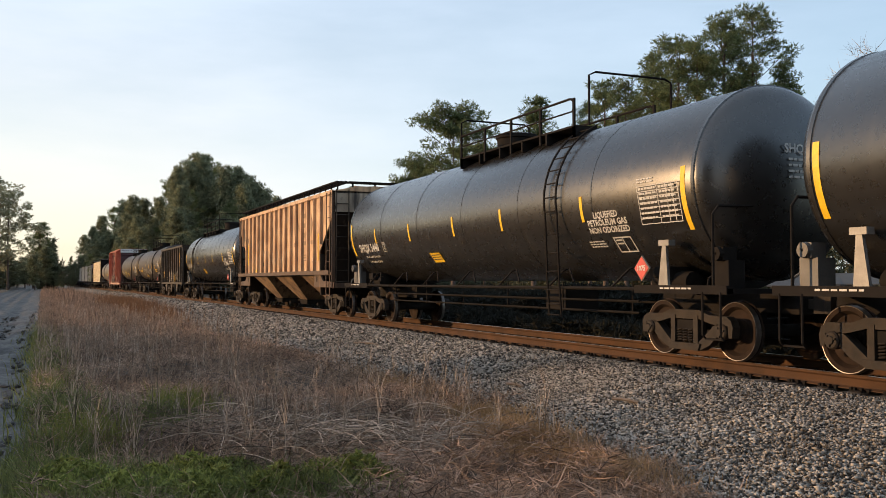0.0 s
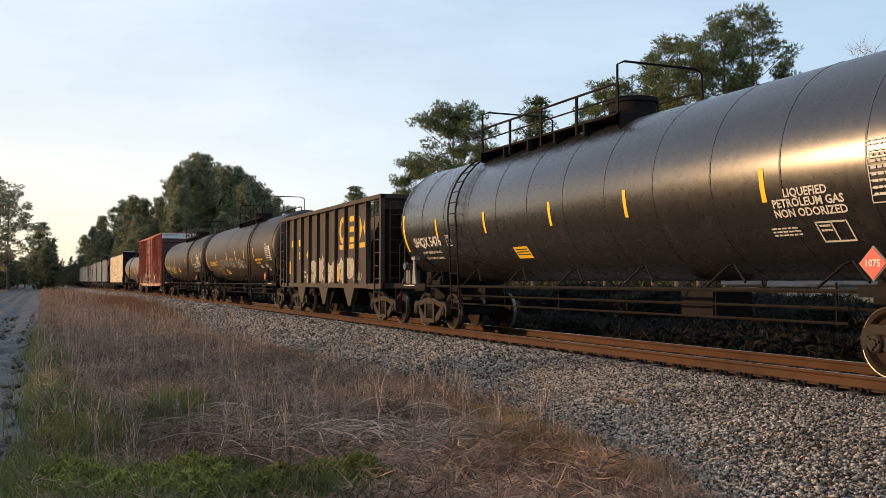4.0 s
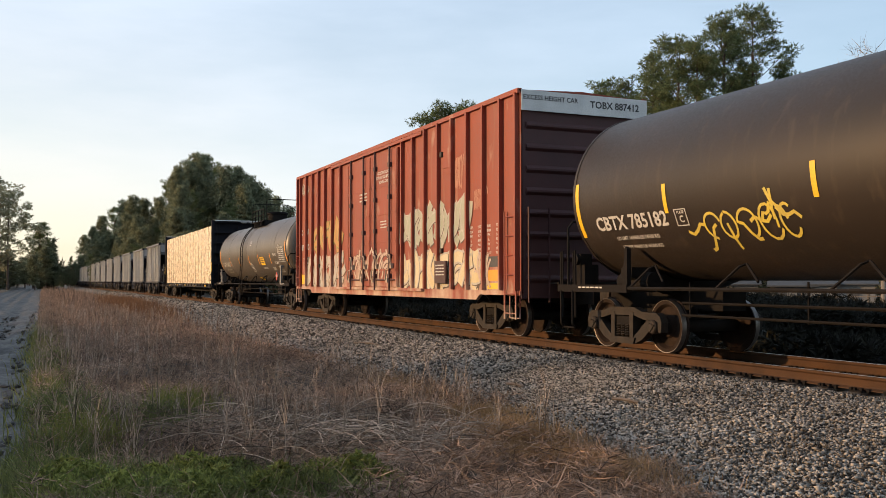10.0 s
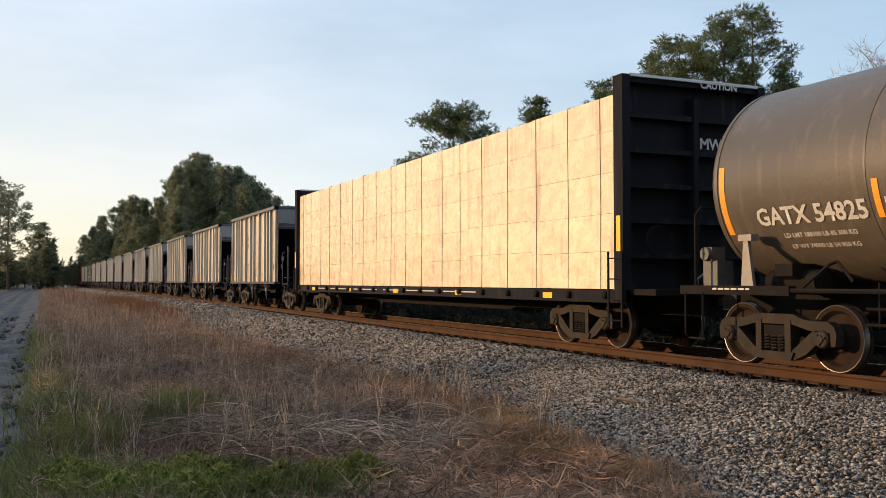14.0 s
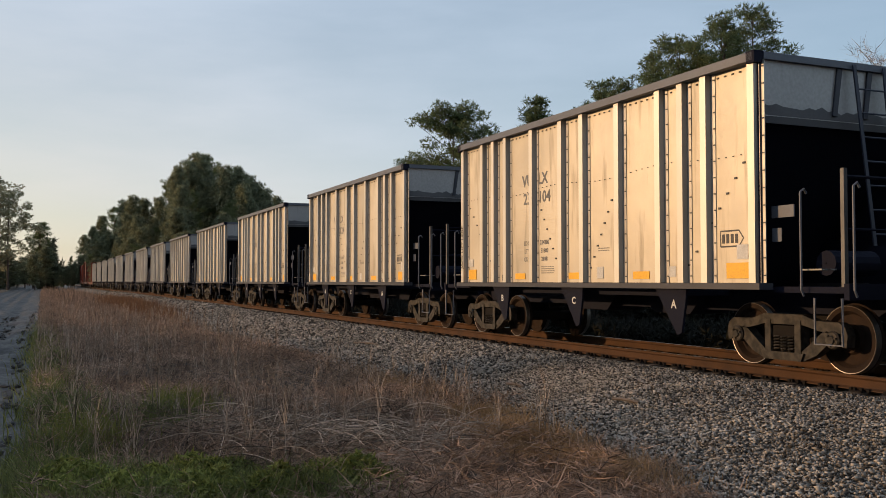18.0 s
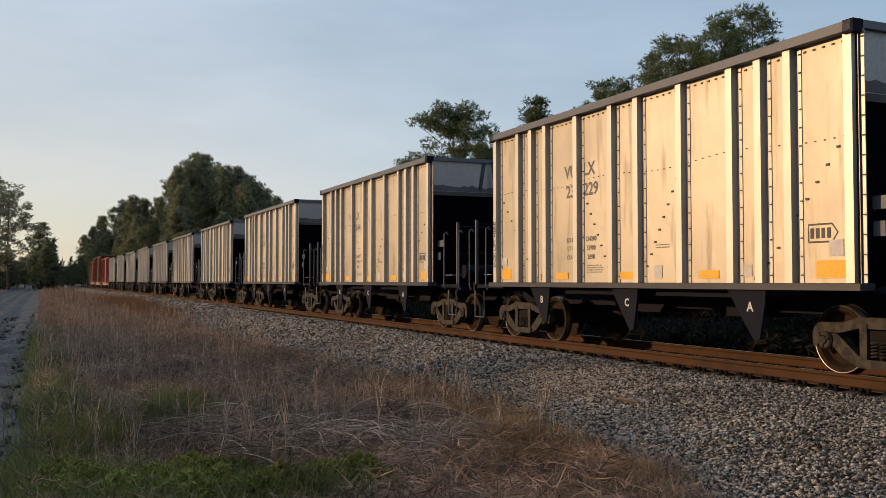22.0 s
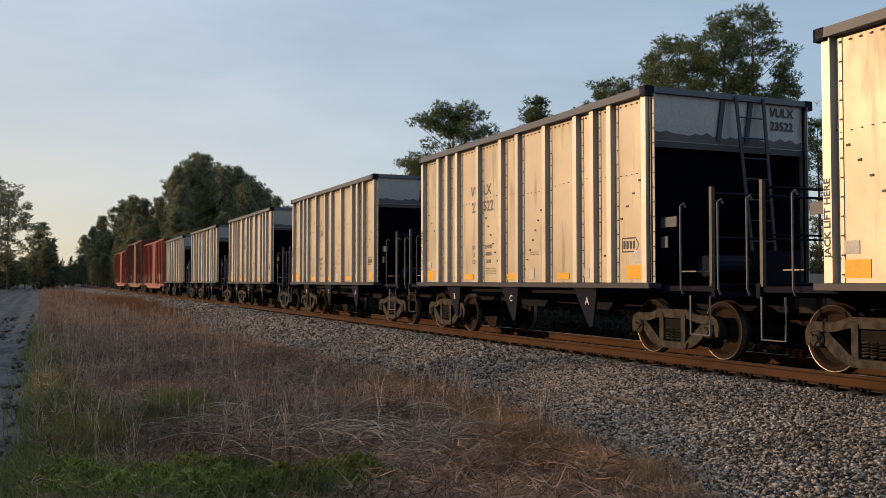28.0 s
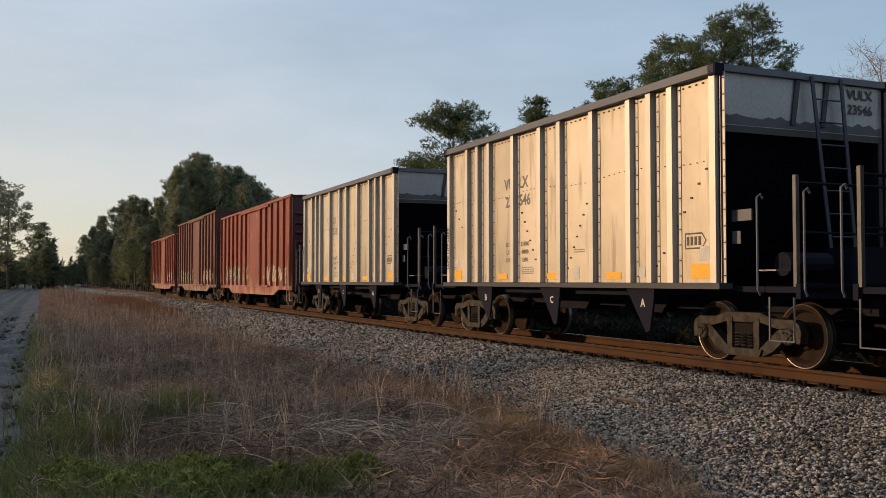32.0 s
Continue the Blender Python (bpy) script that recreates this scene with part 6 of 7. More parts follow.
        part("side_bracket", fresh(box, min(e * (half + 0.05), e * (half + 0.45)), max(e * (half + 0.05), e * (half + 0.45)), -1.45, -1.43, 2.06, 2.22), M_CHORD, car)
        part("sticker", fresh(box, min(e * (half + 0.07), e * (half + 0.24)), max(e * (half + 0.07), e * (half + 0.24)), -1.46, -1.45, 1.74, 1.92), M_STICKER, car)
        part("tread_plate", fresh(box, xp - e * 0.55 - 0.18, xp - e * 0.55 + 0.18, -1.46, -1.2, 1.35, 1.37), M_SILVER, car)
        bm = bmesh.new()
        box(bm, min(e * (half + 0.25), e * (half + 0.75)), max(e * (half + 0.25), e * (half + 0.75)), 0.1, 0.75, 1.14, 1.7)
        spin(bm, [(-0.4, 0.01), (-0.4, 0.17), (0.4, 0.17), (0.4, 0.01)], 12, "y", (e * (half + 0.5), -0.55, 1.45))
        part("brake_gear", bm, M_UNDER, car)
        bm = bmesh.new()
        a, b = Vector((e * (half + 0.10), 0.0, top - 0.03)), Vector((e * (half + 0.30), 0.24, 1.18))
        for d0, d1 in ((0.04, 0.0), (0.62, 0.46)):
            prism(bm, [(a.x - 0.012, a.z), (a.x + 0.012, a.z), (b.x + 0.012, b.z), (b.x - 0.012, b.z)], "y", -0.03, 0.03)
            bm.verts.ensure_lookup_table()
            for v in bm.verts[-8:]:
                v.co.y += (d0 if v.co.z > 2 else b.y + d1)
        for k in range(1, 9):
            p = a.lerp(b, k / 9)
            t_ = k / 9
            tube(bm, [(p.x, 0.04 + (b.y - 0.04) * t_, p.z), (p.x, 0.62 + (b.y + 0.46 - 0.62) * t_, p.z)], 0.014, 5)
        part("ladder", bm, M_LADDER, car, "leaning navy end ladder")
        bm = bmesh.new()
        x = e * (hl - 0.75)
        tube(bm, [(x + 0.22, -1.50, 1.0), (x + 0.22, -1.50, 0.42), (x - 0.22, -1.50, 0.42), (x - 0.22, -1.50, 1.0)], 0.018, 5)
        part("step", bm, M_CHORD, car)
    # underside
    part("centre_sill", fresh(box, -hl + 0.35, hl - 0.35, -0.2, 0.2, 0.74, 1.08), M_UNDER, car)
    for cx_ in (-1.25, 1.25):
        part("discharge_bay", fresh(prism, [(cx_ - 0.95, 1.1), (cx_ + 0.95, 1.1), (cx_ + 0.5, 0.66), (cx_ - 0.5, 0.66)], "y", -0.40, 0.40), M_UNDER, car)
    part("floor_plate", fresh(box, -2.5, 2.5, -1.4, 1.4, 0.98, 1.09), M_UNDER, car)
    for gx, ch in ((-2.80, "B"), (0.02, "C"), (2.90, "A")):
        part("gusset", fresh(prism, [(gx - 0.40, 1.10), (gx + 0.36, 1.10), (gx + 0.34, 0.92), (gx + 0.24, 0.44), (gx + 0.14, 0.40)], "y", -1.62, -1.66), M_UNDER, car, "navy triangular gusset with a white letter")
        lettering(ch, M_WHITE, 0.13, car, pose(gx + 0.06, -1.663, 0.86))
        lettering(ch, M_INK, 0.12, car, pose({"B": -2.86, "C": 0.26, "A": 3.02}[ch], -1.589, 1.28))
    for dx, w in ((-4.35, 0.42), (-2.08, 0.42), (-0.04, 0.42), (2.04, 0.44), (4.35, 0.55)):
        part("reflective_strip", fresh(box, dx - w / 2, dx + w / 2, -1.597, -1.588, 1.25, 1.47 if abs(dx) > 4 else 1.37), M_AMBER, car)
    for dx, z, w, h in ((-4.45, 1.62, 0.3, 0.16), (0.42 - 0.05, 1.40, 0.0, 0.0), (4.4, 1.62, 0.22, 0.2), (2.85, 1.36, 0.16, 0.16), (0.84, 1.36, 0.2, 0.2)):
        if w:
            part("sticker", fresh(box, dx - w / 2, dx + w / 2, -1.596, -1.588, z - h / 2, z + h / 2), M_WHITE, car)
    frame_line = [(3.95, 1.70), (4.14, 1.70), (4.33, 1.70), (4.42, 1.81), (4.33, 1.92), (4.14, 1.92), (3.95, 1.92), (3.95, 1.81), (3.95, 1.70)]
    part("stencil_box", fresh(ribbon, frame_line, 0.024, lambda a, b: (a, -1.589, b)), M_INK, car, "black pointed stencil frame")
    for x in (4.01, 4.10, 4.19, 4.28):
        part("stencil_bar", fresh(box, x - 0.028, x + 0.028, -1.592, -1.588, 1.745, 1.875), M_INK, car)
    part("lettering", fresh(bars, -0.98, 1.42, 0.5, 0.16, 4, -1.588, 4), M_ALUDIM, car)
    part("lettering", fresh(bars, 0.95, 1.75, 0.35, 0.08, 2, -1.588, 5), M_ALUDIM, car)
    m = pose(-4.69, -1.691, 1.98) @ pose(0, 0, 0, 0, -90, 0)
    lettering("JACK LIFT HERE", M_INK, 0.10, car, m)
    return car, hl


hopper_proto, HOPPER_HALF = ore_hopper()
NUMBERS = ("23067", "23104", "23124", "23050", "23229", "23144", "23230", "23221", "23241", "23522", "23554", "23544", "23546", "23533")
PITCH = 13.14
for i, num in enumerate(NUMBERS):
    hop = hopper_proto if i == 0 else copy_thing(hopper_proto, Matrix.Identity(4))
    CARS.append((hop, (i - 6) * PITCH + 4.63))
NETS = ("51800", "51900", "49800", "51800")
M_GREYINK = material("grey_lettering", (0.10, 0.10, 0.105), (0.14, 0.14, 0.14), 5.0, 0.6)
hopper_list = [c for c, _ in CARS if c.name.startswith("aluminium_hopper_car")]
for hop, num in zip(hopper_list, NUMBERS):
    lettering("VU", M_GREYINK, 0.23, hop, pose(-1.78, -1.591, 3.20), "car_number")
    lettering("LX", M_GREYINK, 0.23, hop, pose(-1.16, -1.591, 3.20), "car_number")
    lettering(num[:2], M_GREYINK, 0.23, hop, pose(-1.78, -1.591, 2.84), "car_number")
    lettering(num[2:], M_GREYINK, 0.23, hop, pose(-1.10, -1.591, 2.84), "car_number")
    for k, (a, b) in enumerate((("LD LM", "234200"), ("LT W", NETS[int(num) % 4]), ("CU FT", "2698"))):
        lettering(a, M_GREYINK, 0.085, hop, pose(-1.76, -1.591, 1.96 - 0.16 * k))
        lettering(b, M_GREYINK, 0.085, hop, pose(-1.10, -1.591, 1.96 - 0.16 * k))
    lettering("VULX", M_INK, 0.15, hop, pose(4.775, 1.10, 4.07, 0, 0, 90), "car_number")
    lettering(num, M_INK, 0.15, hop, pose(4.775, 1.10, 3.84, 0, 0, 90), "car_number")
    running_gear(hop, (-HOPPER_HALF + 1.98, HOPPER_HALF - 1.98), "pale")
    couplers(hop, HOPPER_HALF)
# ---- plants ----
M_BARK = material("pine_bark", (0.11, 0.075, 0.055), (0.06, 0.045, 0.038), 3.0, 0.95, bump=0.03, fine=12)
M_BARKPALE = material("grey_bark", (0.22, 0.20, 0.18), (0.15, 0.135, 0.12), 3.0, 0.95, bump=0.01, fine=12)
M_NEEDLE = strand("pine_needles", (0.070, 0.098, 0.046), (0.175, 0.205, 0.092), 0.3, 0.7, 0.45)
# lighter and greyer than the near pines: distance haze is put into this colour
M_FARNEEDLE = strand("haze_paled_needles", (0.080, 0.096, 0.058), (0.31, 0.325, 0.20), 0.42, 0.8, 0.5)
M_LEAF = strand("young_leaves", (0.25, 0.24, 0.15), (0.45, 0.42, 0.27), 0.25, 0.7, 0.55)
M_THICKET = strand("dark_thicket_leaves", (0.05, 0.054, 0.034), (0.11, 0.11, 0.062), 0.35, 0.8, 0.15)
# leaves across the track, near black: the train's shade is in their colour
M_WEED = strand("shade_black_weeds", (0.007, 0.0075, 0.006), (0.019, 0.019, 0.013), 0.35, 0.9, 0.1)
M_DRY = strand("dead_grass", (0.048, 0.032, 0.024), (0.46, 0.305, 0.218), 0.5, 0.85, 0.15)
M_DRYPALE = strand("straw_grass", (0.17, 0.105, 0.050), (0.40, 0.245, 0.125), 0.3, 0.8, 0.2)
M_STALK = strand("weathered_stalks", (0.05, 0.036, 0.027), (0.54, 0.41, 0.31), 0.25, 0.85, 0.05)
M_SEDGE = strand("red_sedge", (0.12, 0.06, 0.035), (0.21, 0.115, 0.06), 0.25, 0.8, 0.2)
M_GREEN = strand("fresh_grass", (0.065, 0.080, 0.025), (0.19, 0.20, 0.065), 0.4, 0.7, 0.25)
M_LEAFWEED = strand("bright_weed_leaves", (0.060, 0.078, 0.016), (0.27, 0.28, 0.075), 0.45, 0.7, 0.3)
M_MOSSY = strand("yellow_green_weeds", (0.12, 0.13, 0.03), (0.22, 0.20, 0.05), 0.3, 0.75, 0.25)


def tufts(rg, centres, size, count, flat=0.75, width=0.11, out=None):
    """Sprays of narrow blades round each centre, leaning the way that out gives."""
    n = len(centres)
    c = np.repeat(centres, count, 0)
    d = rg.normal(0, 1, (n * count, 3))
    d[:, 2] = d[:, 2] * flat + 0.25
    if out is not None:
        d += 1.3 * np.repeat(out, count, 0)
    d /= np.linalg.norm(d, axis=1, keepdims=True) + 1e-9
    side = np.cross(d, rg.normal(0, 1, (n * count, 3)))
    side /= np.linalg.norm(side, axis=1, keepdims=True) + 1e-9
    ln = size * rg.uniform(0.6, 1.3, (n * count, 1))
    verts = np.stack([c + side * ln * width, c - side * ln * width, c + d * ln], 1).reshape(-1, 3)
    i = np.arange(n * count) * 3
    return verts, np.stack([i, i + 1, i + 2], 1)


def conifer_parts(seed, h, bare=0.42, reach=0.26, limbs=46, dense=1.0, spread_top=0.35, puff=0.55, flat=0.62):
    """Trunk and limbs as one tapered tree; the places in its rounded clumps where needle sprays sit, and which way they point."""
    rg, rd = np.random.default_rng(seed), random.Random(seed)
    bm = bmesh.new()
    lean = (rd.uniform(-0.02, 0.02) * h, rd.uniform(-0.02, 0.02) * h)
    k = 9
    rings, axis = [], []
    for i in range(k):
        t = i / (k - 1)
        axis.append(Vector((lean[0] * t * t + 0.06 * math.sin(5 * t + seed), lean[1] * t * t + 0.06 * math.cos(4 * t + seed), h * t * 0.97)))
        r = 0.011 * h * (1 - t) ** 0.8 + 0.02
        if i == 0:
            r *= 1.35
        rings.append([bm.verts.new(axis[-1] + Vector((r * math.cos(2 * math.pi * j / 8), r * math.sin(2 * math.pi * j / 8), 0))) for j in range(8)])
    for a, b in zip(rings, rings[1:]):
        for j in range(8):
            bm.faces.new((a[j], a[(j + 1) % 8], b[(j + 1) % 8], b[j]))
    centres, out = [], []

    def clump(c, size):
        n = int(dense * 34 * (size / 0.55) ** 2)
        d = rg.normal(0, 1, (n, 3))
        d /= np.linalg.norm(d, axis=1, keepdims=True)
        r = size * rg.uniform(0.15, 1.0, (n, 1)) ** 0.6
        centres.append(np.array(c) + d * r * np.array((1, 1, flat)))
        out.append(d)

    for i in range(limbs):
        t = bare + (0.985 - bare) * ((i + rd.random()) / limbs) ** 0.9
        p = axis[min(int(t * (k - 1)), k - 2)].lerp(axis[min(int(t * (k - 1)) + 1, k - 1)], t * (k - 1) - int(t * (k - 1)))
        f = (t - bare) / (1 - bare)
        ln = reach * h * (spread_top + (1 - spread_top) * math.sin(math.pi * min(1, 0.22 + 0.78 * (1 - f)))) * rd.uniform(0.45, 1.12)
        ln *= 1.0 - 0.6 * f * f
        a = i * 2.4 + rd.uniform(-0.5, 0.5)
        up = rd.uniform(0.0, 0.4) + 0.4 * f
        q = p
        pts = [p]
        for s in range(3):
            up += rd.uniform(-0.12, 0.2)
            a += rd.uniform(-0.3, 0.3)
            q = q + Vector((math.cos(a) * math.cos(up), math.sin(a) * math.cos(up), math.sin(up))) * ln / 3
            pts.append(q)
        tube(bm, pts, 0.0022 * h * (1 - 0.6 * f) * 0.6 + 0.008, 4)
        clump(pts[3], puff * rd.uniform(0.75, 1.25))
        for s in range(int(1 + 2.6 * ln / (reach * h) + 0.6 * rd.random())):
            u = 0.35 + 0.6 * rd.random()
            j = min(int(u * 3), 2)
            c = pts[j].lerp(pts[j + 1], u * 3 - j) + Vector((rd.gauss(0, ln * 0.16), rd.gauss(0, ln * 0.16), abs(rd.gauss(0, ln * 0.06))))
            clump(c, puff * rd.uniform(0.6, 1.15))
    clump(axis[-1], puff * 0.8)
    return bm, np.concatenate(centres), np.concatenate(out), rg


def conifer(name, label, seed, h, tuft=0.30, count=6, needles=None, width=0.085, **kw):
    bm, centres, out, rg = conifer_parts(seed, h, **kw)
    tree = thing(name, label, "tree", "pines beside the line")
    part("trunk", bm, M_BARK, tree, "straight bark-brown trunk with limbs", smooth=50)
    v, f = tufts(rg, centres, tuft, count, width=width, out=out)
    part("crown", cloud_mesh("crown", v, f, needles or M_NEEDLE), None, tree, "crown of rounded needle clumps with gaps")
    return tree


PINE = "tall pine with a bare trunk and open dark green crown"
PINES = [conifer("pine_tree", PINE, 11, 20.0, limbs=40, reach=0.19, bare=0.42, puff=0.58, dense=0.9), conifer("pine_tree", PINE, 12, 20.0, bare=0.38, reach=0.165, limbs=42, puff=0.56, dense=0.9),
         conifer("pine_tree", PINE, 13, 20.0, bare=0.46, reach=0.18, limbs=38, puff=0.60, dense=0.9), conifer("pine_tree", PINE, 14, 20.0, bare=0.34, reach=0.145, limbs=44, puff=0.54, dense=0.9)]
ROUND_PINE = conifer("pine_tree", "spreading pine with a rounded crown and gaps of sky", 21, 16.0, bare=0.46, reach=0.33, limbs=46, spread_top=0.75, puff=0.74)
SLIM_PINE = conifer("pine_tree", "slim young pine with a pointed airy crown", 22, 16.0, bare=0.25, reach=0.165, limbs=62, dense=0.9, puff=0.5, spread_top=0.2)
DENSE_PINE = conifer("pine_tree", "dense dark pine in a closed stand", 23, 18.0, bare=0.20, reach=0.22, limbs=46, dense=0.07, puff=1.0, tuft=0.9, count=6, width=0.16, needles=M_FARNEEDLE)
WOOD_PINE = conifer("pine_tree", "dense pine in a closed stand, its needles paled for haze", 26, 18.0, bare=0.16, reach=0.19, limbs=58, dense=0.22, puff=0.95, tuft=0.52, count=6, width=0.11, needles=M_FARNEEDLE)
LEAFY = conifer("broadleaf_tree", "thin broadleaf tree with pale spring leaves", 24, 14.0, bare=0.20, reach=0.40, limbs=48, spread_top=0.7, tuft=0.22, count=5, needles=M_LEAF,
                dense=0.62, puff=0.7, width=0.30)
tagged(LEAFY, category="tree", group="trees by the road")


def at_bearing(turn, reach):
    """A place on the ground seen from the eye: degrees to the right of the line of the track, and metres off."""
    return -math.cos(radians(turn)) * reach, EYE.y + math.sin(radians(turn)) * reach


USED = set()


def plant(proto, base_h, turn, reach, h, wide=1.0, spin_=None):
    x, y = at_bearing(turn, reach)
    rd = random.Random(int(turn * 100) + int(reach))
    s = h / base_h
    m = pose(x, y, float(ground_z(x, y)) - 0.15, 0, 0, rd.uniform(0, 360) if spin_ is None else spin_) @ Matrix.Diagonal((s * wide, s * wide, s, 1))
    if proto.name not in USED:
        USED.add(proto.name)
        proto.matrix_basis = m
        proto["base"] = 1
        return proto
    keep = proto.scale.copy()
    proto.scale = (1, 1, 1)
    ob = copy_thing(proto, m)
    proto.scale = keep
    return ob


# the stand behind the near end of the line
for i, (turn, reach, h, wide) in enumerate(((40.4, 70, 21.6, 0.95), (42.0, 73, 22.6, 1.0), (37.6, 68, 19.6, 1.05), (36.2, 72, 19.4, 1.0), (34.6, 76, 18.3, 0.95),
                                            (33.3, 80, 19.3, 1.0), (32.4, 84, 18.2, 0.9), (43.6, 74, 18.6, 1.0), (38.8, 66, 18.4, 1.1), (45.5, 80, 15.0, 1.0),
                                            (35.4, 82, 17.0, 1.1), (41.2, 82, 19.5, 1.1), (36.9, 84, 19.0, 1.1))):
    plant(PINES[i % 4], 20.0, turn, reach, h, wide)
plant(ROUND_PINE, 16.0, 24.0, 86, 17.7, 1.0)
plant(ROUND_PINE, 16.0, 21.8, 92, 13.8, 0.8)
plant(ROUND_PINE, 16.0, 25.9, 96, 15.8, 0.75)
plant(SLIM_PINE, 16.0, 29.0, 84, 18.7, 1.0)
plant(SLIM_PINE, 16.0, 30.2, 95, 16.0, 1.1)
plant(SLIM_PINE, 16.0, 18.2, 110, 13.3, 1.2)
plant(SLIM_PINE, 16.0, 19.2, 118, 12.5, 1.2)
# the closed wood beyond the bend: its top line rises from the gap over the road
def wood(turn, rise, reach, wide=1.0):
    """A tree of the closed wood whose top stands so many thousandths of its distance above the eye."""
    plant(PINES[int(turn * 10) % 4] if int(turn * 37) % 5 == 0 else WOOD_PINE, 20.0 if int(turn * 37) % 5 == 0 else 18.0, turn, reach, 1.75 + reach * rise / 1000, wide)


SKYLINE = ((0.9, 16), (1.5, 26), (2.2, 48), (2.7, 57), (3.2, 68), (3.8, 80), (4.3, 87), (4.9, 91), (5.5, 89), (6.0, 70), (6.4, 92), (6.9, 113), (7.4, 125), (7.9, 132),
           (8.5, 140), (9.0, 138), (9.6, 131), (10.2, 128), (10.9, 127), (11.4, 118), (12.0, 110), (12.6, 103), (13.2, 95), (13.9, 84))
for i, (turn, rise) in enumerate(SKYLINE):
    reach = 146 + (i * 37 % 17) + (90 if turn < 2.5 else 45 if turn < 4.5 else 0)
    wood(turn, rise * 0.955, reach, 0.72 + 0.12 * (i % 3))
    wood(turn + 0.22, rise * (0.80 - 0.07 * (i % 3)), reach - 7, 0.9)
    wood(turn - 0.12, rise * (0.62 - 0.05 * (i % 4)), reach - 12, 1.1)
    wood(turn + 0.1, rise * 0.40, reach - 17, 1.3)
# unseen pines added past the camera's right shoulder, to darken what the car ends reflect
for i in range(7):
    plant(DENSE_PINE, 18.0, 61.0 + i * 7.0, 58 + (i * 23 % 17), 21.0 + (i * 7 % 5), 1.5)
# more unseen pines, added behind the camera to keep the tank heads dark
for i in range(5):
    plant(DENSE_PINE, 18.0, -104.0 - i * 9.0, 30 + (i * 23 % 13), 17.0 + (i * 7 % 5), 1.5)
# a leafless tree at the near end of the stand
bare_bm, twig_at, twig_out, twig_rg = conifer_parts(41, 12.0, bare=0.22, reach=0.30, limbs=60, dense=0.25, spread_top=0.7, puff=0.6)
bare_x, bare_y = at_bearing(48.9, 46)
bare_tree = thing("bare_tree", "leafless grey tree with fine twigs across the track", "tree", "pines beside the line")
bare_tree.matrix_basis = pose(bare_x, bare_y, float(ground_z(bare_x, bare_y)) - 0.1)
part("trunk", bare_bm, M_BARKPALE, bare_tree, "pale grey trunk with bare limbs", smooth=50)
twig_v, twig_f = tufts(twig_rg, twig_at, 0.55, 4, width=0.012, out=twig_out)
part("twigs", cloud_mesh("twigs", twig_v, twig_f, M_STALK), None, bare_tree, "fine bare twigs")
# trees beyond the dirt road
plant(LEAFY, 14.0, -1.75, 205, 19.5, 0.95)
plant(LEAFY, 14.0, -3.4, 200, 24.0, 1.1)
plant(LEAFY, 14.0, -5.2, 210, 23.0, 1.1)
plant(SLIM_PINE, 16.0, -0.2, 230, 15.5, 1.5)
plant(WOOD_PINE, 18.0, -0.38, 215, 8.4, 1.1)
plant(WOOD_PINE, 18.0, 0.2, 225, 9.7, 1.5)
for i in range(9):
    plant(WOOD_PINE, 18.0, -3.4 + i * 0.42, 240 + (i * 31 % 40), 6.8 + (i * 17 % 5) * 0.7, 1.7)
for i in range(8):
    plant(DENSE_PINE, 18.0, -0.9 + i * 0.13, 380 + (i * 53 % 90), 7.0 + (i * 7 % 4), 1.9)
# the row across the road, behind the camera's shoulder, whose tops shade the verge
for i in range(34):
    x = -112 + i * 3.3 + (i * 37 % 5) * 0.3
    d = Vector((x - EYE.x, -57 - (i * 13 % 7) * 0.5 - EYE.y))
    tall = 8.7 + (i * 29 % 17) * 0.03 if x > -33 else 9.35 + (i * 29 % 17) * 0.03 if x > -44 else 9.05 + (i * 29 % 17) * 0.035 if x > -62 else 7.0 + (i * 29 % 17) * 0.1
    plant(DENSE_PINE, 18.0, math.degrees(math.atan2(d.y, -d.x)), d.length, tall, 1.7)


def thicket(name, label, seed, n, x0, x1, y0, y1, h, mat, size, group=""):
    """A low hedge of brush: many small sprays under an uneven top line."""
    rg = np.random.default_rng(seed)
    x, y = rg.uniform(x0, x1, n), rg.uniform(y0, y1, n)
    top = h * (0.55 + 0.45 * np.abs(np.sin(x * 0.37 + seed) * np.cos(x * 0.13 + 0.5 * seed)) + 0.12 * np.sin(x * 1.7))
    z = ground_z(x, y) + top * rg.uniform(0, 1, n) ** 0.7
    v, f = tufts(rg, np.stack([x, y, z], 1), size, 9, 1.0, 0.13)
    return tagged(new(name, cloud_mesh(name, v, f, mat)), label, "brush", group, "stuff")


thicket("roadside_brush", "dark brush under the far pines", 31, 9000, -235, -105, 9, 30, 8.0, M_THICKET, 1.2)
thicket("roadside_brush", "dark brush under the far pines", 33, 1800, -420, -235, 6, 24, 6.0, M_THICKET, 1.6)
thicket("roadside_brush", "dark low brush beyond the dirt road", 32, 4200, -330, -215, -60, -17, 7.5, M_THICKET, 1.2)
thicket("roadside_brush", "dark rounded bush at the bend of the road", 38, 1900, -250, -226, -11.5, -7.6, 12.0, M_THICKET, 1.0)
thicket("roadside_brush", "dark brush under the far pines", 37, 4200, -600, -545, -75, 60, 12.0, M_THICKET, 2.4)
# the sprays beyond the rails carry the train's shade as leaf colour
thicket("trackside_brush", "weeds and brush across the track, near black for the train's shade", 36, 3000, -14, 90, 12, 22, 0.55, M_WEED, 0.28)
thicket("trackside_brush", "weeds and brush across the track, near black for the train's shade", 34, 26000, -75, -9, 11, 14.5, 1.35, M_WEED, 0.28)
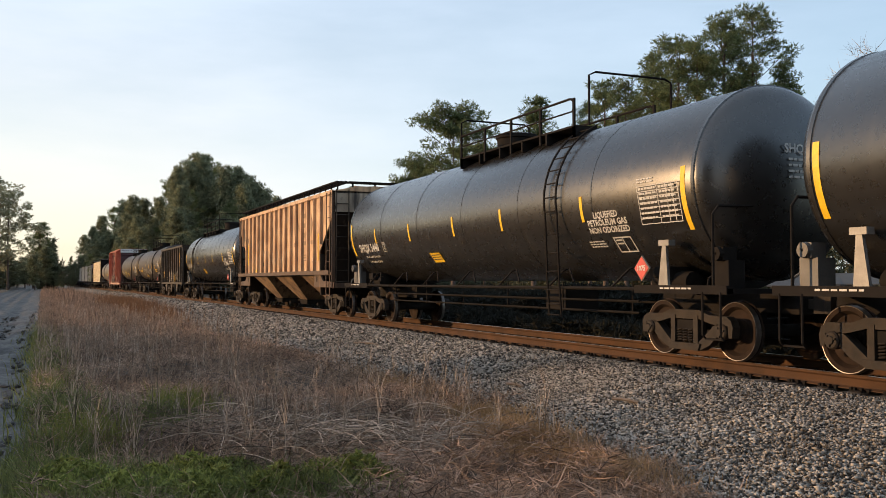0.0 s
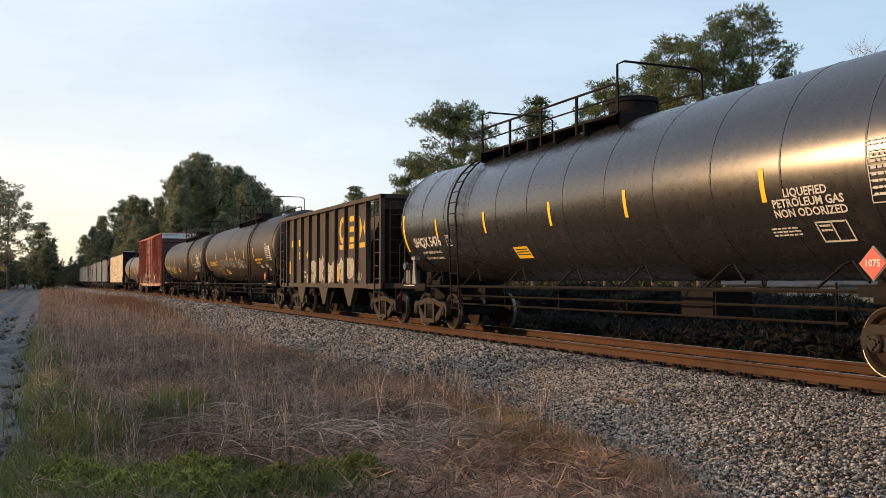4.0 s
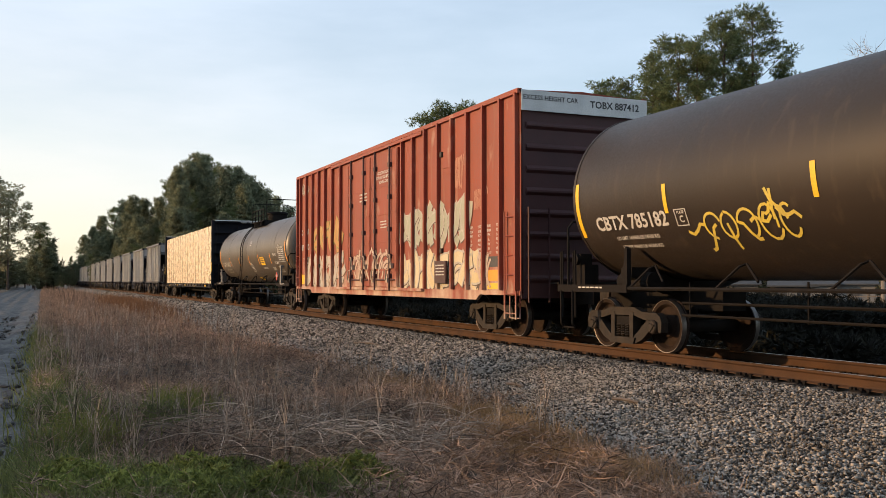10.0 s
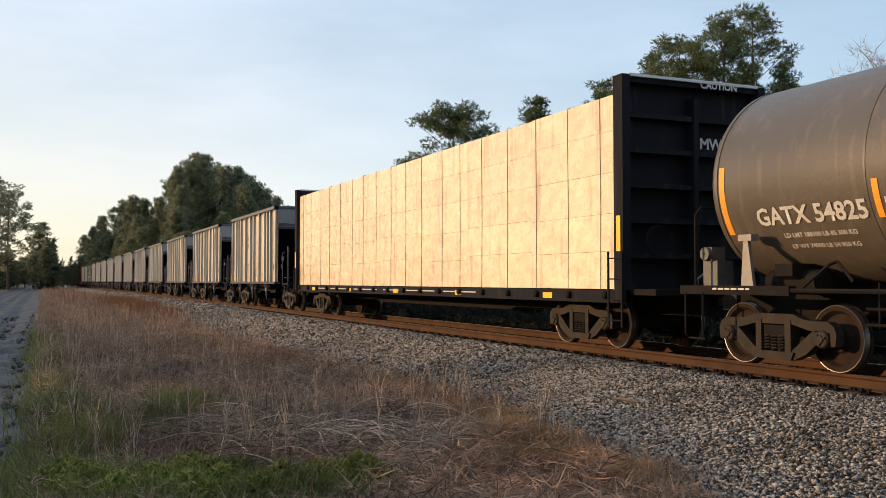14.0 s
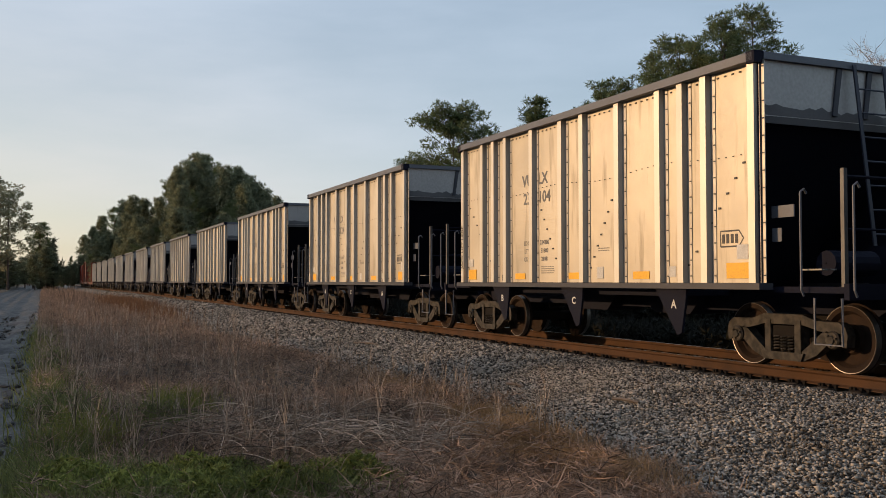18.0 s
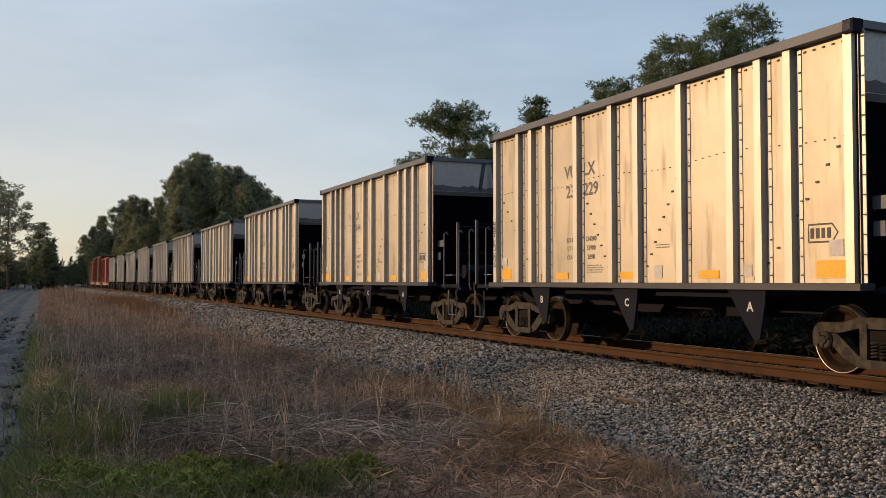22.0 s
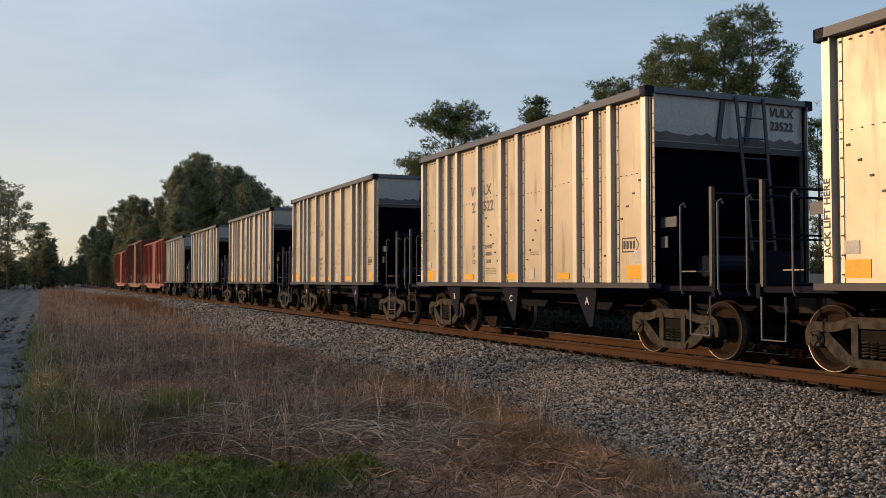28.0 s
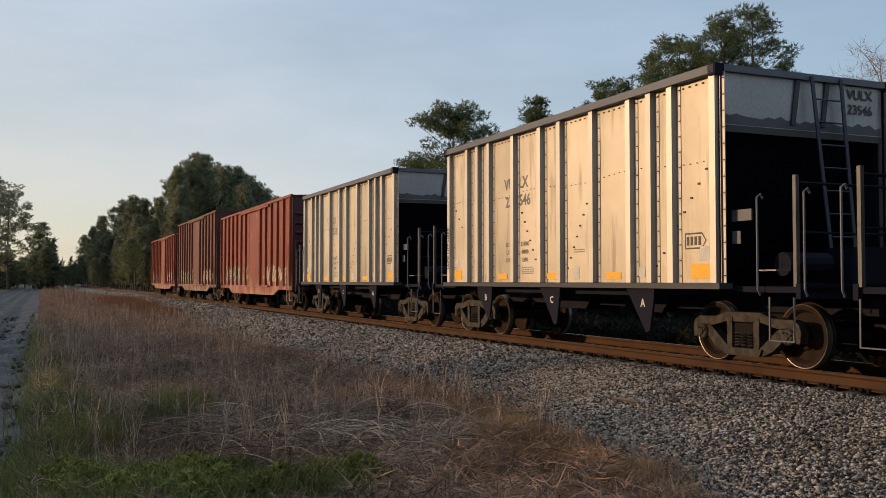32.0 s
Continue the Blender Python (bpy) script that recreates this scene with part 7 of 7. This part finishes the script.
thicket("trackside_brush", "weeds and brush across the track, near black for the train's shade", 42, 11000, -90, -8, 19, 24, 1.3, M_WEED, 0.34)
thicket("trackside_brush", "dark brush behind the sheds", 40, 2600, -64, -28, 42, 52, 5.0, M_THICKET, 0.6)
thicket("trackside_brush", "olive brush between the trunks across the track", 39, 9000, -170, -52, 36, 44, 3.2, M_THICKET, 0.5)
thicket("trackside_brush", "low weeds across the track, near black for the train's shade", 35, 15000, -75, 2, 2.3, 9, 0.5, M_WEED, 0.25)


# ---- grass and weeds ----
def blades(rg, x, y, h, width, bend, z=None):
    """Curved blades: narrow at the tip, leaning any way."""
    n = len(x)
    a = rg.uniform(0, 2 * np.pi, n)
    lean = bend * rg.uniform(0.2, 1.3, n)
    dx, dy = np.cos(a), np.sin(a)
    fx, fy = -dy, dx
    turn_ = rg.uniform(0, 2 * np.pi, n)
    wx, wy = np.cos(turn_) * width, np.sin(turn_) * width
    base = np.stack([x, y, (ground_z(x, y) if z is None else z) - 0.02], 1)
    mid = base + np.stack([dx * lean * h * 0.35, dy * lean * h * 0.35, h * 0.58], 1)
    tip = base + np.stack([dx * lean * h, dy * lean * h, h * (1.0 - 0.35 * np.minimum(lean, 1.5) ** 2 * 0.5)], 1)
    w = np.stack([wx, wy, 0 * wx], 1)
    v = np.stack([base - w, base + w, mid - w * 0.75, mid + w * 0.75, tip], 1).reshape(-1, 3)
    i = np.arange(n) * 5
    f = np.concatenate([np.stack([i, i + 1, i + 3], 1), np.stack([i, i + 3, i + 2], 1), np.stack([i + 2, i + 3, i + 4], 1)])
    return v, f


def verge(rg, n, x0, x1, power=1.0, y0=-10.55, keep=0.35):
    """Places on the weedy strip, thinning out over the toe of the ballast."""
    x = x1 - (x1 - x0) * rg.uniform(0, 1, n) ** power
    bend = np.array([track_y(v) for v in x])
    toe = toe_y(x) + bend
    y = y0 + (toe + keep * rg.normal(0, 1, n) * 0.6 - 0.05 - y0) * rg.uniform(0, 1, n)
    return x, y


def field(name, label, rg, x, y, h, width, bend, mat, category="grass"):
    v, f = blades(rg, x, y, h, width, bend)
    return tagged(new(name, cloud_mesh(name, v, f, mat)), label, category, kind="stuff")


rg = np.random.default_rng(77)
x, y = verge(rg, 26000, -48, -5.0, 1.2)
v, f = tufts(rg, np.stack([x, y, ground_z(x, y) + 0.2 * rg.uniform(0, 1, len(x)) ** 1.5 * np.where(y > toe_y(x) - 0.5, 0.35, 1.0)], 1), 0.20, 5, 0.35, 0.022)
tagged(new("dry_grass", cloud_mesh("dry_grass", v, f, M_DRY)), "tangled dead brown grass on the verge", "grass", kind="stuff")
x, y = verge(rg, 60000, -45, -4.5, 1.25)
patch_h = 0.15 + 0.12 * np.clip(wobble(x, y, 0.8, 2.0), -1, 1.2)
h = np.clip(patch_h, 0.06, 0.4) * rg.uniform(0.4, 1.3, len(x)) * np.where(y > toe_y(x) - 0.5, 0.45, 1.0)
field("dry_grass", "matted dead brown grass on the verge", rg, x, y, h * 1.2, 0.0042, 1.5, M_DRY)
x, y = rg.uniform(-12.5, -5.2, 34000), rg.uniform(-8.6, -4.9, 34000)
near_toe = y < toe_y(x) + rg.normal(0, 0.15, len(x))
x, y = x[near_toe], y[near_toe]
field("dry_grass", "short dead grass in the foreground", rg, x, y, rg.uniform(0.04, 0.17, len(x)), 0.003, 1.3, M_DRY)
x, y = verge(rg, 42000, -150, -45, 1.3)
field("dry_grass", "matted dead brown grass on the verge", rg, x, y, rg.uniform(0.15, 0.5, len(x)), 0.010, 1.2, M_DRY)
# tall dead weeds
x, y = verge(rg, 1900, -70, -8, 1.3, keep=0.0)
field("dead_weeds", "tall thin dead weed stalks", rg, x, y, rg.uniform(0.2, 0.75, len(x)) ** 1.3, 0.0030, 0.75, M_STALK, "weeds")
x, y = verge(rg, 1600, -180, -70, 1.0, keep=0.0)
field("dead_weeds", "tall thin dead weed stalks", rg, x, y, rg.uniform(0.5, 1.1, len(x)), 0.012, 0.22, M_DRY, "weeds")
# branched stems
bx, by = verge(rg, 560, -48, -8.5, 1.2, keep=0.0)
vs, fs, off = [], [], 0
for cx_, cy_ in zip(bx, by):
    k = 14
    hh = rg.uniform(0.3, 0.9)
    zz = float(ground_z(cx_, cy_)) + hh * rg.uniform(0.25, 0.85, k)
    v, f = blades(rg, cx_ + rg.normal(0, 0.015, k), cy_ + rg.normal(0, 0.015, k), hh * rg.uniform(0.25, 0.5, k), 0.0028, 0.7, zz)
    v2, f2 = blades(rg, np.array([cx_]), np.array([cy_]), np.array([hh]), 0.0055, 0.1)
    vs += [v, v2]
    fs += [f + off, f2 + off + len(v)]
    off += len(v) + len(v2)
tagged(new("branched_weeds", cloud_mesh("branched_weeds", np.concatenate(vs), np.concatenate(fs), M_STALK)), "grey branching dead weed stems", "weeds", kind="stuff")


def clump(cx_, cy_, sx, sy, n):
    return cx_ + rg.normal(0, sx, n), cy_ + rg.normal(0, sy, n)


# fresh green weeds by the road's edge, straw patches, red sedge
xs, ys = [], []
for cx_, cy_, sx, sy, n in ((-7.8, -9.9, 0.5, 0.35, 2600), (-7.7, -9.2, 0.3, 0.4, 1600), (-7.3, -8.7, 0.25, 0.3, 1200), (-9.4, -10.3, 0.6, 0.25, 2600), (-13.5, -10.15, 1.6, 0.25, 2400),
                            (-18.5, -10.3, 3.0, 0.2, 1500), (-12.0, -9.0, 0.4, 0.25, 900), (-30, -10.45, 8.0, 0.2, 900), (-6.9, -9.2, 0.3, 0.4, 1800)):
    a, b = clump(cx_, cy_, sx, sy, n)
    xs.append(a), ys.append(b)
x, y = np.concatenate(xs), np.concatenate(ys)
field("green_weeds", "fresh green weeds and grass near the road", rg, x, y, rg.uniform(0.10, 0.34, len(x)), 0.0065, 0.8, M_GREEN)
mounds = []
for k in range(34):
    cx_, cy_ = -7.55 + rg.normal(0, 0.3), -9.4 + rg.normal(0, 0.6)
    n, wide, hh = 330, rg.uniform(0.12, 0.26), rg.uniform(0.13, 0.32)
    px_, py_ = cx_ + rg.normal(0, wide, n), cy_ + rg.normal(0, wide, n)
    dome = np.exp(-((px_ - cx_) ** 2 + (py_ - cy_) ** 2) / (2 * wide * wide))
    mounds.append(np.stack([px_, py_, ground_z(px_, py_) + hh * (0.2 + 0.8 * dome) * rg.uniform(0.35, 1.05, n)], 1))
v, f = tufts(rg, np.concatenate(mounds), 0.055, 7, 0.8, 0.2)
tagged(new("leafy_weeds", cloud_mesh("leafy_weeds", v, f, M_LEAFWEED)), "low leafy green weeds", "weeds", kind="stuff")
xs, ys = [], []
for cx_, cy_, sx, sy, n in ((-10.6, -10.0, 0.5, 0.25, 900), (-12.8, -8.75, 0.35, 0.25, 700), (-24, -10.4, 6.0, 0.25, 1400)):
    a, b = clump(cx_, cy_, sx, sy, n)
    xs.append(a), ys.append(b)
x, y = np.concatenate(xs), np.concatenate(ys)
field("yellow_weeds", "yellow-green weeds among dead grass", rg, x, y, rg.uniform(0.12, 0.42, len(x)), 0.006, 0.5, M_MOSSY)
xs, ys = [], []
for cx_, cy_, sx, sy, n in ((-8.7, -5.75, 0.55, 0.22, 5200), (-7.9, -6.0, 0.6, 0.2, 3200), (-10.6, -5.35, 0.8, 0.22, 2600), (-7.2, -5.7, 0.5, 0.25, 2200), (-14.5, -4.9, 2.0, 0.25, 2600)):
    a, b = clump(cx_, cy_, sx, sy, n)
    xs.append(a), ys.append(b)
x, y = np.concatenate(xs), np.concatenate(ys)
field("straw_grass", "short straw-coloured grass at the ballast's edge", rg, x, y, rg.uniform(0.06, 0.22, len(x)), 0.004, 0.7, M_DRYPALE)
x, y = clump(-62, -5.4, 10.0, 0.55, 5200)
field("red_sedge", "rust-red sedge clumps beside the ballast", rg, x, y, rg.uniform(0.35, 0.85, len(x)), 0.012, 0.35, M_SEDGE)
# long fallen stems in the foreground
bm = bmesh.new()
rd = random.Random(5)
for k in range(460):
    cx_, cy_ = -9.6 + rd.gauss(0, 0.75), -7.6 + rd.gauss(0, 0.65)
    a, ln, hh = rd.uniform(0, 2 * math.pi), rd.uniform(0.5, 1.3), rd.uniform(0.12, 0.42)
    z = float(ground_z(cx_, cy_))
    tube(bm, [(cx_ + math.cos(a) * ln * t, cy_ + math.sin(a) * ln * t, z + 0.02 + hh * 4 * (t * 0.55) * (1 - t * 0.72)) for t in (0, 0.2, 0.4, 0.6, 0.8, 1.0)], 0.0036, 3)
tagged(new("fallen_stems", finish("fallen_stems", bm, M_STALK)), "pale fallen weed stems in a tangle", "weeds", kind="stuff")
bm = bmesh.new()
z = float(ground_z(-7.35, -6.2))
tube(bm, [(-7.35, -6.2, z), (-7.34, -6.22, z + 0.25), (-7.36, -6.25, z + 0.5), (-7.40, -6.3, z + 0.68)], 0.0042, 4)
tagged(new("weed_stalk", finish("weed_stalk", bm, M_STALK)), "single pale dry weed stalk standing upright", "weed")


# ---- sheds beyond the track ----
M_SHEDWHITE = material("white_shed_wall", (0.20, 0.20, 0.195), (0.15, 0.15, 0.145), 1.0, 0.6, grime=(0.4, 0.38, 0.34), streak=0.3)
M_SHEDDARK = material("dark_shed_wall", (0.045, 0.05, 0.055), (0.07, 0.07, 0.07), 1.0, 0.7)
M_TIMBER = material("weathered_fence_post", (0.16, 0.13, 0.10), (0.10, 0.085, 0.07), 4.0, 0.9)


def shed(label, turn, reach, w, d, h, wall_mat, door_mat):
    x, y = at_bearing(turn, reach)
    ob = thing("shed", label, "shed", "yard across the track")
    ob.matrix_basis = pose(x, y, float(ground_z(x, y)) - 0.05, 0, 0, 90 - turn)
    part("wall", fresh(box, -w / 2, w / 2, -d / 2, d / 2, 0, h), wall_mat, ob)
    part("roof", fresh(prism, [(-d / 2 - 0.2, h), (0, h + 0.6), (d / 2 + 0.2, h), (d / 2 + 0.2, h + 0.08), (0, h + 0.7), (-d / 2 - 0.2, h + 0.08)], "x", -w / 2 - 0.2, w / 2 + 0.2), M_SHEDDARK, ob)
    part("door", fresh(box, -w * 0.12, w * 0.12, -d / 2 - 0.05, -d / 2 - 0.005, 0.05, min(1.9, h - 0.2)), door_mat, ob)


shed("small pale shed across the track", 41.2, 62, 2.0, 3.0, 1.55, M_SHEDWHITE, M_SHEDDARK)
shed("dark grey shed with a low roof", 44.0, 60, 2.4, 3.0, 1.5, M_SHEDDARK, M_SHEDWHITE)
shed("white panel shed beside a dark one", 45.7, 60, 1.4, 3.0, 1.55, M_SHEDWHITE, M_SHEDDARK)
shed("white box trailer parked in the yard", 47.3, 60, 2.2, 2.6, 1.5, M_SHEDWHITE, M_SHEDDARK)
fence = thing("yard_fence", "weathered timber post fence across the track", "fence")
for k in range(34):
    x, y = -78 + k * 2.1, 27.0 + 0.25 * math.sin(k)
    z = float(ground_z(x, y))
    part("post", fresh(tube, [(x, y, z - 0.2), (x + 0.02, y, z + 1.25)], 0.06, 6), M_TIMBER, fence)
for z0 in (0.55, 1.0):
    bm = bmesh.new()
    tube(bm, [(-78 + k * 2.1, 27.0 + 0.25 * math.sin(k) - 0.07, float(ground_z(-78 + k * 2.1, 27.0)) + z0) for k in range(34)], 0.02, 4)
    part("rail", bm, M_TIMBER, fence)


# ---- what moves ----
def motions():
    """The train rolls past at a steady speed; its wheels turn with it."""
    for car, q in CARS:
        rows = []
        for k in range(17):
            t = 2.0 * k
            x = -(q + 96.1) + SPEED * (t - 16.0)
            rows.append((t, pose(x, track_y(x), 0, 0, 0, math.degrees(track_turn(x)))))
        walk(car, rows)
    step = math.degrees(SPEED / WHEEL_R) / 15
    for axle, x in SPINNERS:
        walk(axle, [(k / 15, pose(x, 0, WHEEL_R, 0, (k * step) % 360, 0)) for k in range(481)])


motions()
